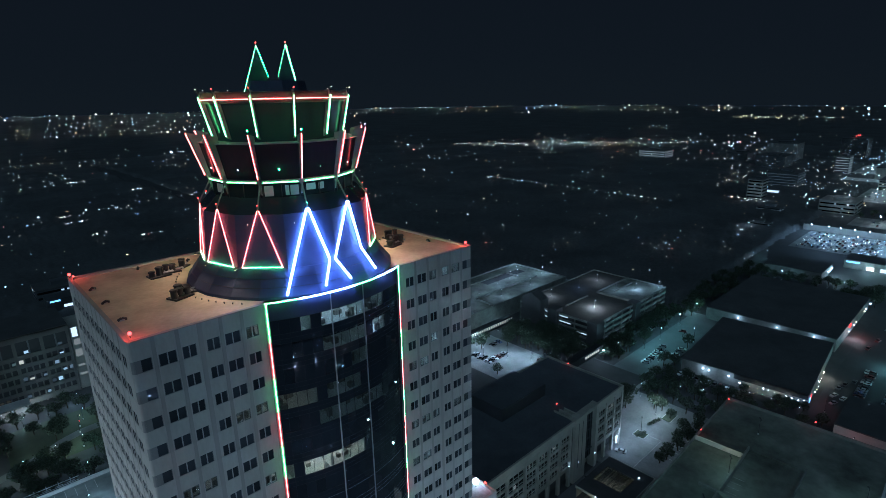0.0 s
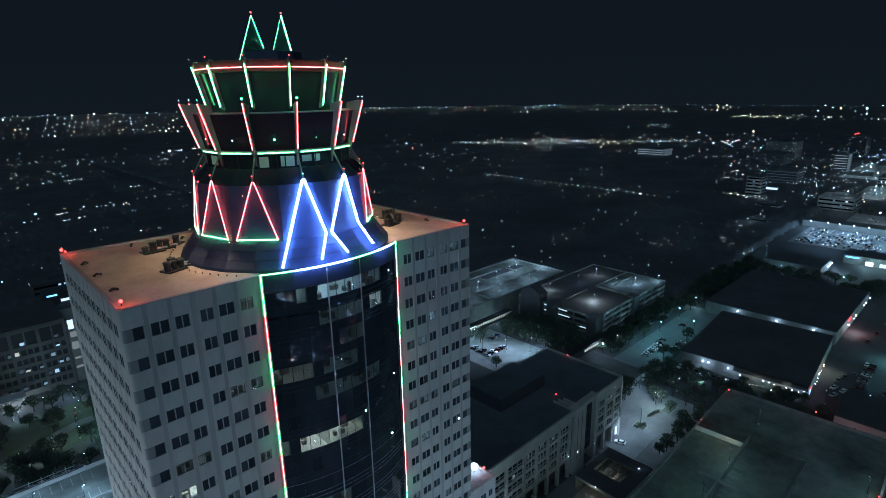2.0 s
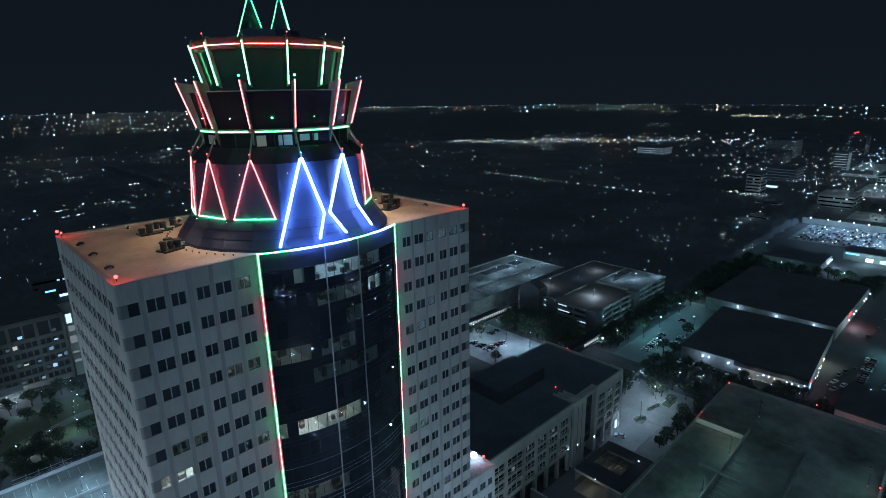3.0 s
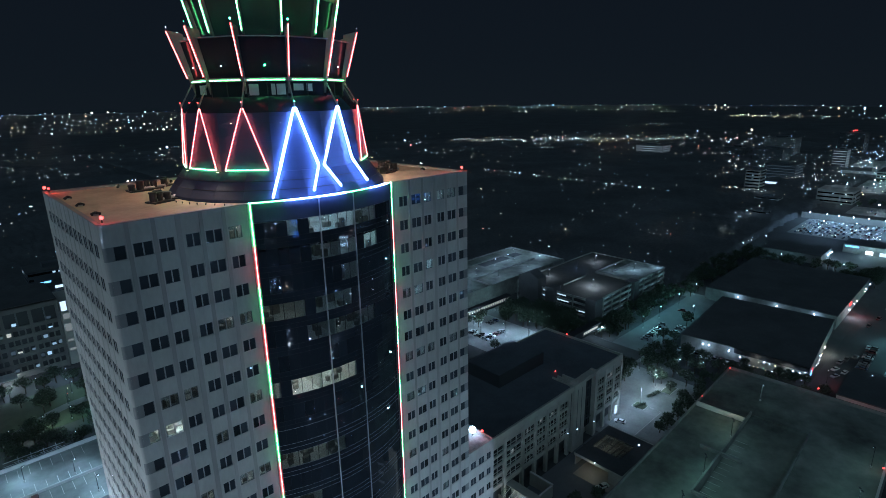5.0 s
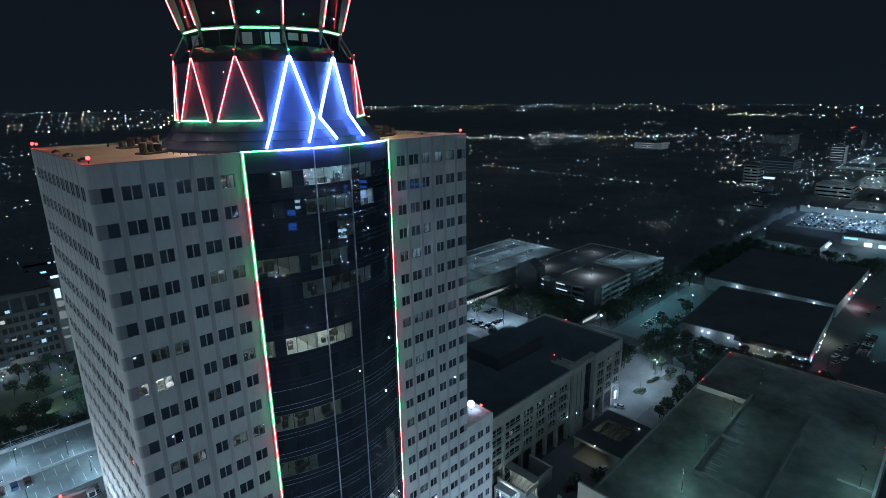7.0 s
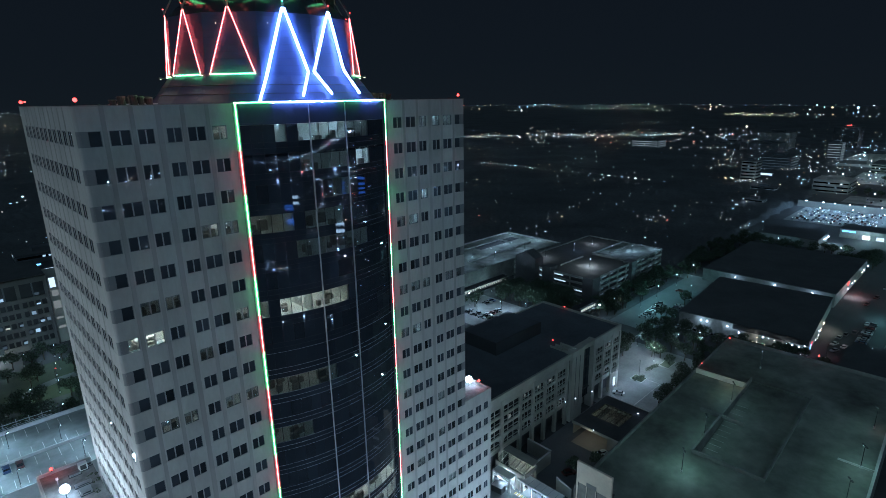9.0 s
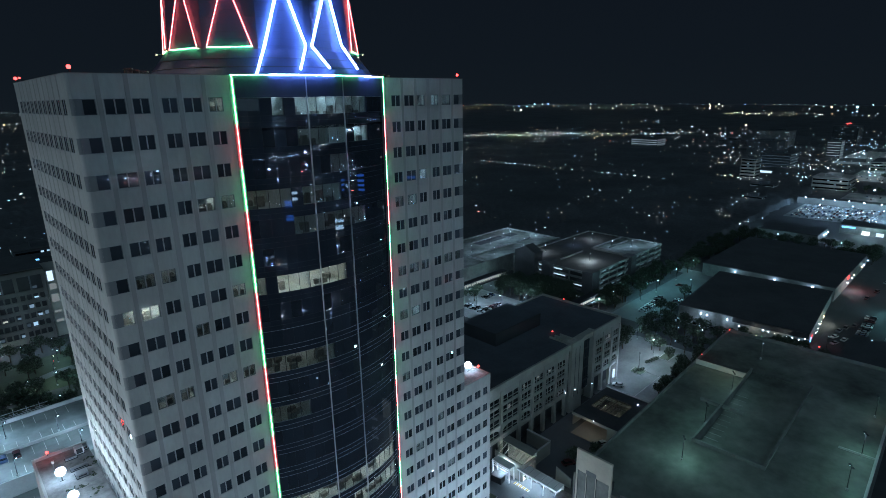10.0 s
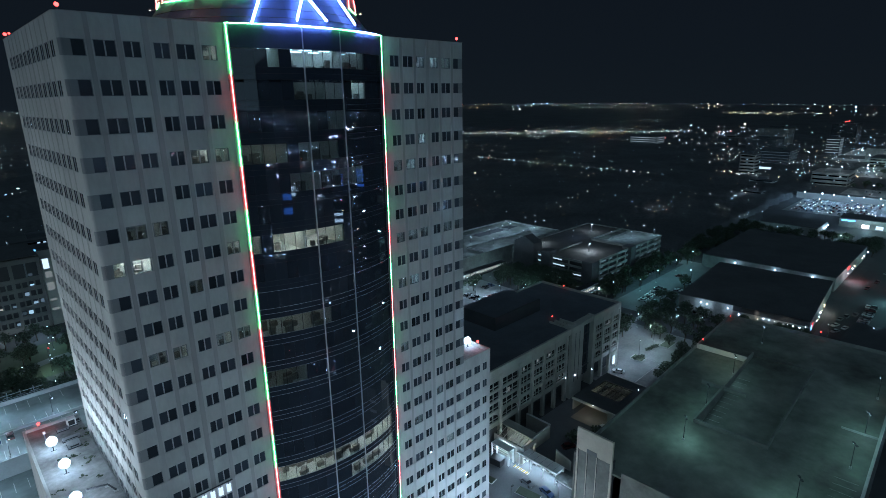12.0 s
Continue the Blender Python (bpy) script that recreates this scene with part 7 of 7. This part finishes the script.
def lamp_size(x, y, k=1.0):
    d = math.hypot(x - EYE0.x, y - EYE0.y)
    return k * (0.05 + d * min(0.0012, 0.00039 * math.exp(light_rng.gauss(0, 0.32))))


def rim_place(az, share):
    """A place near the horizon; share 0 lies on the rim of the land, 1 some way this side of it."""
    rim = (128 - rim_height(az)) / 4840
    near, far = 2000.0, 4840.0
    for _ in range(24):
        mid = (near + far) / 2
        if (128 - terrain(*at_polar(az, mid))) / mid > rim + 0.030 * share:
            near = mid
        else:
            far = mid
    return at_polar(az, far)


spots, bright = [], []
# town to the far north-west: rows of streets up to the horizon, ending at a clear edge
for row in range(6):
    az = 64.5
    while az < 93:
        az += light_rng.choice((0.34, 0.42, 0.5, 0.5, 0.7, 1.2))
        x, y = rim_place(az, min(1.0, max(0.0, (row + light_rng.uniform(-0.35, 0.35)) / 5)))
        dense = math.exp(-((az - 82.5) / 3.0) ** 2 - ((row - 1.9) / 1.4) ** 2)
        (bright if light_rng.random() < 0.16 + 0.5 * dense else spots).append((x, y, 8, lamp_size(x, y, light_rng.choice((1.2, 1.5, 1.8)))))
# the thin rim of lights along the rest of the horizon, in broken rows
for row, share in enumerate((0.04, 0.16, 0.28, 0.40)):
    az = 4.0
    while az < 66:
        az += light_rng.choice((0.45, 0.55, 0.65, 0.8, 1.3))
        patch = noise.noise((az * 0.35, row * 3.7, 8.0))
        if patch > (-0.15, -0.05, 0.05, 0.22)[row] - (0.12 if az > 36 else 0) + light_rng.gauss(0, 0.08):
            x, y = rim_place(az, max(0.0, share + light_rng.gauss(0, 0.012)))
            (bright if light_rng.random() < 0.15 else spots).append((x, y, 9, lamp_size(x, y, light_rng.choice((1.4, 1.7, 2.0)))))
# a bright yellowish stretch just this side of it
yellow = []
for i in range(26):
    x, y = rim_place(13.6 + 0.22 * i + light_rng.gauss(0, 0.1), 0.62 + light_rng.gauss(0, 0.05))
    yellow.append((x, y, 10, lamp_size(x, y, light_rng.choice((1.2, 1.6)))))
for i in range(26):
    x, y = rim_place(light_rng.uniform(5, 14), 0.60 + light_rng.gauss(0, 0.07))
    spots.append((x, y, 10, lamp_size(x, y, 1.3)))
# the lit road that runs across the middle distance
for i in range(130):
    t = light_rng.random()
    wide = light_rng.choice((12, 40, 70, 120, 170))
    x = 1090 + (1560 - 1090) * t + light_rng.gauss(0, wide)
    y = 1075 + (400 - 1075) * t + light_rng.gauss(0, wide)
    spots.append((x, y, 9, lamp_size(x, y, 1.6)))
for i in range(30):
    t = (i + light_rng.random()) / 30
    x, y = 1090 + 450 * t + light_rng.gauss(0, 22), 1075 - 640 * t + light_rng.gauss(0, 30)
    bright.append((x, y, 10, lamp_size(x, y, 1.2)))
for i in range(16):
    x, y = light_rng.gauss(2050, 70), light_rng.gauss(930, 40)
    spots.append((x, y, 10, lamp_size(x, y)))
# the town to the east
for i in range(240):
    x, y = light_rng.uniform(640, 1450), light_rng.uniform(-60, 360)
    if y < 0.31 * x - 20:
        spots.append((x, y, light_rng.uniform(4, 12), lamp_size(x, y, 0.85), light_rng.choice((1, 1, 1, 3)), light_rng.choice((1, 1, 2.5))))
for i in range(60):
    x, y = light_rng.uniform(760, 1350), light_rng.uniform(-40, 140)
    bright.append((x, y, light_rng.uniform(5, 10), lamp_size(x, y, 0.85)))
for i in range(26):
    t = light_rng.random()
    x, y = 1100 + 420 * t, 260 + 230 * t
    bright.append((x, y, 8, lamp_size(x, y, 0.8)))
for i in range(22):
    t = light_rng.random()
    bright.append((1100 + 100 * t + light_rng.gauss(0, 6), 391 - 104 * t + light_rng.gauss(0, 6), 8, lamp_size(1150, 340, 0.8)))
# rows of lamps in the lots and streets of the eastern town
for row in range(30):
    x0, y0 = light_rng.uniform(660, 1250), light_rng.uniform(-40, 250)
    if y0 > 0.31 * x0 - 20:
        continue
    along = light_rng.random() < 0.6
    gap, n = light_rng.uniform(7, 16), light_rng.randrange(5, 14)
    for i in range(n):
        x, y = (x0, y0 - gap * i) if along else (x0 + 2 * gap * i, y0)
        (bright if row % 3 == 0 else spots).append((x + light_rng.gauss(0, 2), y + light_rng.gauss(0, 2), 8, lamp_size(x, y, 0.8)))
# houses among the trees: short rows along streets, lit house fronts, single lamps
for row in range(330):
    d = 270 + 1500 * light_rng.random() ** 0.85
    x0, y0 = at_polar(light_rng.uniform(5, 95), d)
    if is_clear(x0, y0) or noise.noise((x0 / 190, y0 / 190, 3.0)) + light_rng.gauss(0, 0.15) < -0.16:
        continue
    a = radians(light_rng.choice((4, 4, 94)) + light_rng.gauss(0, 6))
    gap, k = light_rng.uniform(12, 36), light_rng.choice((0.65, 0.8, 1.0, 1.35))
    for i in range(light_rng.choice((1, 2, 2, 3, 5, 7))):
        x, y = x0 + gap * i * math.cos(a) + light_rng.gauss(0, 3), y0 + gap * i * math.sin(a) + light_rng.gauss(0, 3)
        long = light_rng.choice((1, 1, 1, 2, 4))
        spots.append((x, y, light_rng.uniform(7, 11), lamp_size(x, y, k) / (1 + 0.12 * long), max(1, abs(math.cos(a)) * long), max(1, abs(math.sin(a)) * long)))
for i in range(600):
    x, y = at_polar(light_rng.uniform(5, 95), 280 + 1700 * light_rng.random())
    if not is_clear(x, y):
        spots.append((x, y, light_rng.uniform(7, 11), lamp_size(x, y, 0.75)))
mast = thing("far_mast_light", "single bright warm lamp on a distant mast", "mast light", (*at_polar(17.2, 1960), 0))
part("pole", T(((0, 0, 0), (0, 0, 12), 0.5, 6, 0.3)), DARK_METAL, mast)
bm = bmesh.new()
ball(bm, (0, 0, 14), 2.2)
part("lamp_head", bm, WARM_LAMP, mast, "glowing warm lamp head")
mast = thing("far_mast_light", "single glaring white lamp over distant woods", "mast light", (443, 1528, 0))
part("pole", T(((0, 0, 0), (0, 0, 10), 0.4, 6, 0.3)), DARK_METAL, mast)
bm = bmesh.new()
ball(bm, (0, 0, 11), 2.0)
part("lamp_head", bm, WHITE_LAMP, mast, "glaring white lamp head")
# groups of brighter lamps among the houses
for x, y, n, a in ((470, 1540, 7, 0), (520, 1560, 6, 0), (140, 1075, 6, 0), (31, 708, 4, 40), (75, 732, 7, 20), (66, 682, 9, 15), (120, 750, 8, 0), (134, 739, 5, 0), (118, 552, 7, 0), (76, 594, 6, 10), (180, 659, 6, 20),
                   (203, 903, 4, 0), (1730, 482, 5, 0), (424, 147, 6, -55), (412, 136, 6, -55), (467, 100, 7, 30), (640, 709, 7, 60), (437, 71, 4, 0), (-6, 651, 4, 0)):
    for j in range(n):
        u = light_rng.uniform(-14, 14)
        x1, y1 = x + u * math.cos(radians(a)) + light_rng.gauss(0, 2), y + u * math.sin(radians(a)) + light_rng.gauss(0, 2)
        bright.append((x1, y1, 9, lamp_size(x, y, 0.75), light_rng.choice((1, 2, 4)), 1))
# the long lit road edge in the woods
for i in range(34):
    t = i / 33
    spots.append((655 - 15 * t, 560 - 330 * t, 8, lamp_size(650, 400, 0.6), 1, light_rng.choice((2, 5, 8))))
for i in range(14):
    bright.append((724 - 2.0 * i * 0.5 + light_rng.gauss(0, 2), 172 - 2.6 * i, light_rng.uniform(3, 8), lamp_size(720, 160, 0.7), 1, 2.2))
# the dealer's lot: small glowing dots that stand in for glints on the cars
for i in range(120):
    x, y = light_rng.uniform(536, 606), light_rng.uniform(-80, 62)
    bright.append((x, y, light_rng.uniform(1.0, 1.6), light_rng.uniform(0.14, 0.34)))
lights("town_lights", spots, TOWN_LIGHT, "thousands of small town lights spread to the horizon")
lights("yellow_road_lights", yellow, YELLOW_LIGHT, "row of yellow road lights near the horizon")
lights("bright_lot_lights", bright, COOL_LIGHT, "clusters of bright white lot and road lights, and dots for glints on cars")
# the town all round to the south and west, which the tower's glass mirrors
behind = []
for i in range(4200):
    d = 300 + 4400 * light_rng.random() ** 0.8
    az = light_rng.uniform(96, 364)
    x, y = at_polar(az, d)
    if not (-130 < x < 60 and -60 < y < 160):
        behind.append((x, y, light_rng.uniform(5, 12), lamp_size(x, y, 0.55), light_rng.choice((1, 1, 2)), 1))
for i in range(420):
    t = light_rng.random()
    x, y = -400 + 1500 * t + light_rng.gauss(0, 30), -900 - 350 * t + light_rng.gauss(0, 30)
    behind.append((x, y, 9, lamp_size(x, y, 0.8), light_rng.choice((1, 2, 4)), 1))
for i in range(200):
    d, az = 90 + 800 * light_rng.random() ** 1.2, light_rng.choice((light_rng.uniform(-112, -5), light_rng.uniform(-72, -30)))
    x0, y0 = d * math.cos(radians(az)), -20 + d * math.sin(radians(az))
    if (x0 > 50 and y0 > -150) or y0 > -85 or math.hypot(x0 + 42, y0 + 70) < 40:
        continue
    for j in range(light_rng.choice((4, 8, 14))):
        behind.append((x0 + light_rng.gauss(0, 0.03 * d), y0 + light_rng.gauss(0, 0.03 * d), light_rng.uniform(2, 9), 0.05 + d * light_rng.uniform(0.0003, 0.0007), light_rng.choice((1, 1, 2, 4)), 1))
for x0, y0, n in ((37, -909, 16), (188, -793, 16), (160, -243, 10), (335, -215, 14), (227, -130, 8), (-94, -276, 14), (-141, -329, 14), (3, -113, 5), (1332, -360, 20), (1538, -1225, 20)):
    wide = 0.02 * math.hypot(x0, y0)
    for j in range(n):
        behind.append((x0 + light_rng.gauss(0, wide), y0 + light_rng.gauss(0, wide), light_rng.uniform(3, 14), 0.1 + wide * light_rng.uniform(0.02, 0.05), light_rng.choice((1, 1, 2, 3)), 1))
lights("southern_town_lights", behind, MIRRORED_LIGHT, "town lights to the south that the glass mirrors")


# buildings to the south, seen only as reflections in the glass of the bay
def mirrored_building(x, y, w, d, h, turn, mat, stripes, label):
    ob = thing("southern_building", label, "building", (x, y, 0), "buildings to the south", turn=turn)
    part("wall", B((-w / 2, w / 2, -d / 2, d / 2, 0, h)), DARK_FACADE, ob)
    part("roof", B((-w / 2 - 0.3, w / 2 + 0.3, -d / 2 - 0.3, d / 2 + 0.3, h, h + 0.7)), ROOF_DARK, ob)
    for k in range(stripes):
        z = h * (k + 0.35) / stripes
        part("lit_band", B((-w / 2 + 1, w / 2 - 1, d / 2 + 0.02, d / 2 + 0.2, z, z + 0.45 * h / stripes)), mat, ob)


MIRROR_BLUE = glow("blue_facade_glow", (0.12, 0.28, 1.0), 1.6, False)
MIRROR_WHITE = glow("white_facade_glow", (0.75, 0.9, 1.0), 4.5, False)
MIRROR_RED = glow("red_sign_glow", (1.0, 0.06, 0.04), 14.0, False)
for x, y, w, d, h, t, m_, n in ((683, -388, 26, 20, 30, 60, MIRROR_WHITE, 4), (414, -458, 30, 24, 18, 45, MIRROR_BLUE, 3), (526, -311, 34, 24, 24, 60, MIRROR_BLUE, 4), (-12, -444, 22, 16, 26, 0, MIRROR_BLUE, 2),
                                (37, -560, 30, 20, 14, 0, MIRROR_WHITE, 2), (-120, -940, 26, 20, 34, -8, MIRROR_RED, 3), (-108, -448, 26, 10, 7, -12, MIRROR_RED, 1), (240, -330, 30, 20, 12, 30, MIRROR_WHITE, 2)):
    mirrored_building(x, y, w, d, h, t, m_, n, "office building to the south with glowing bands, mirrored in glass")
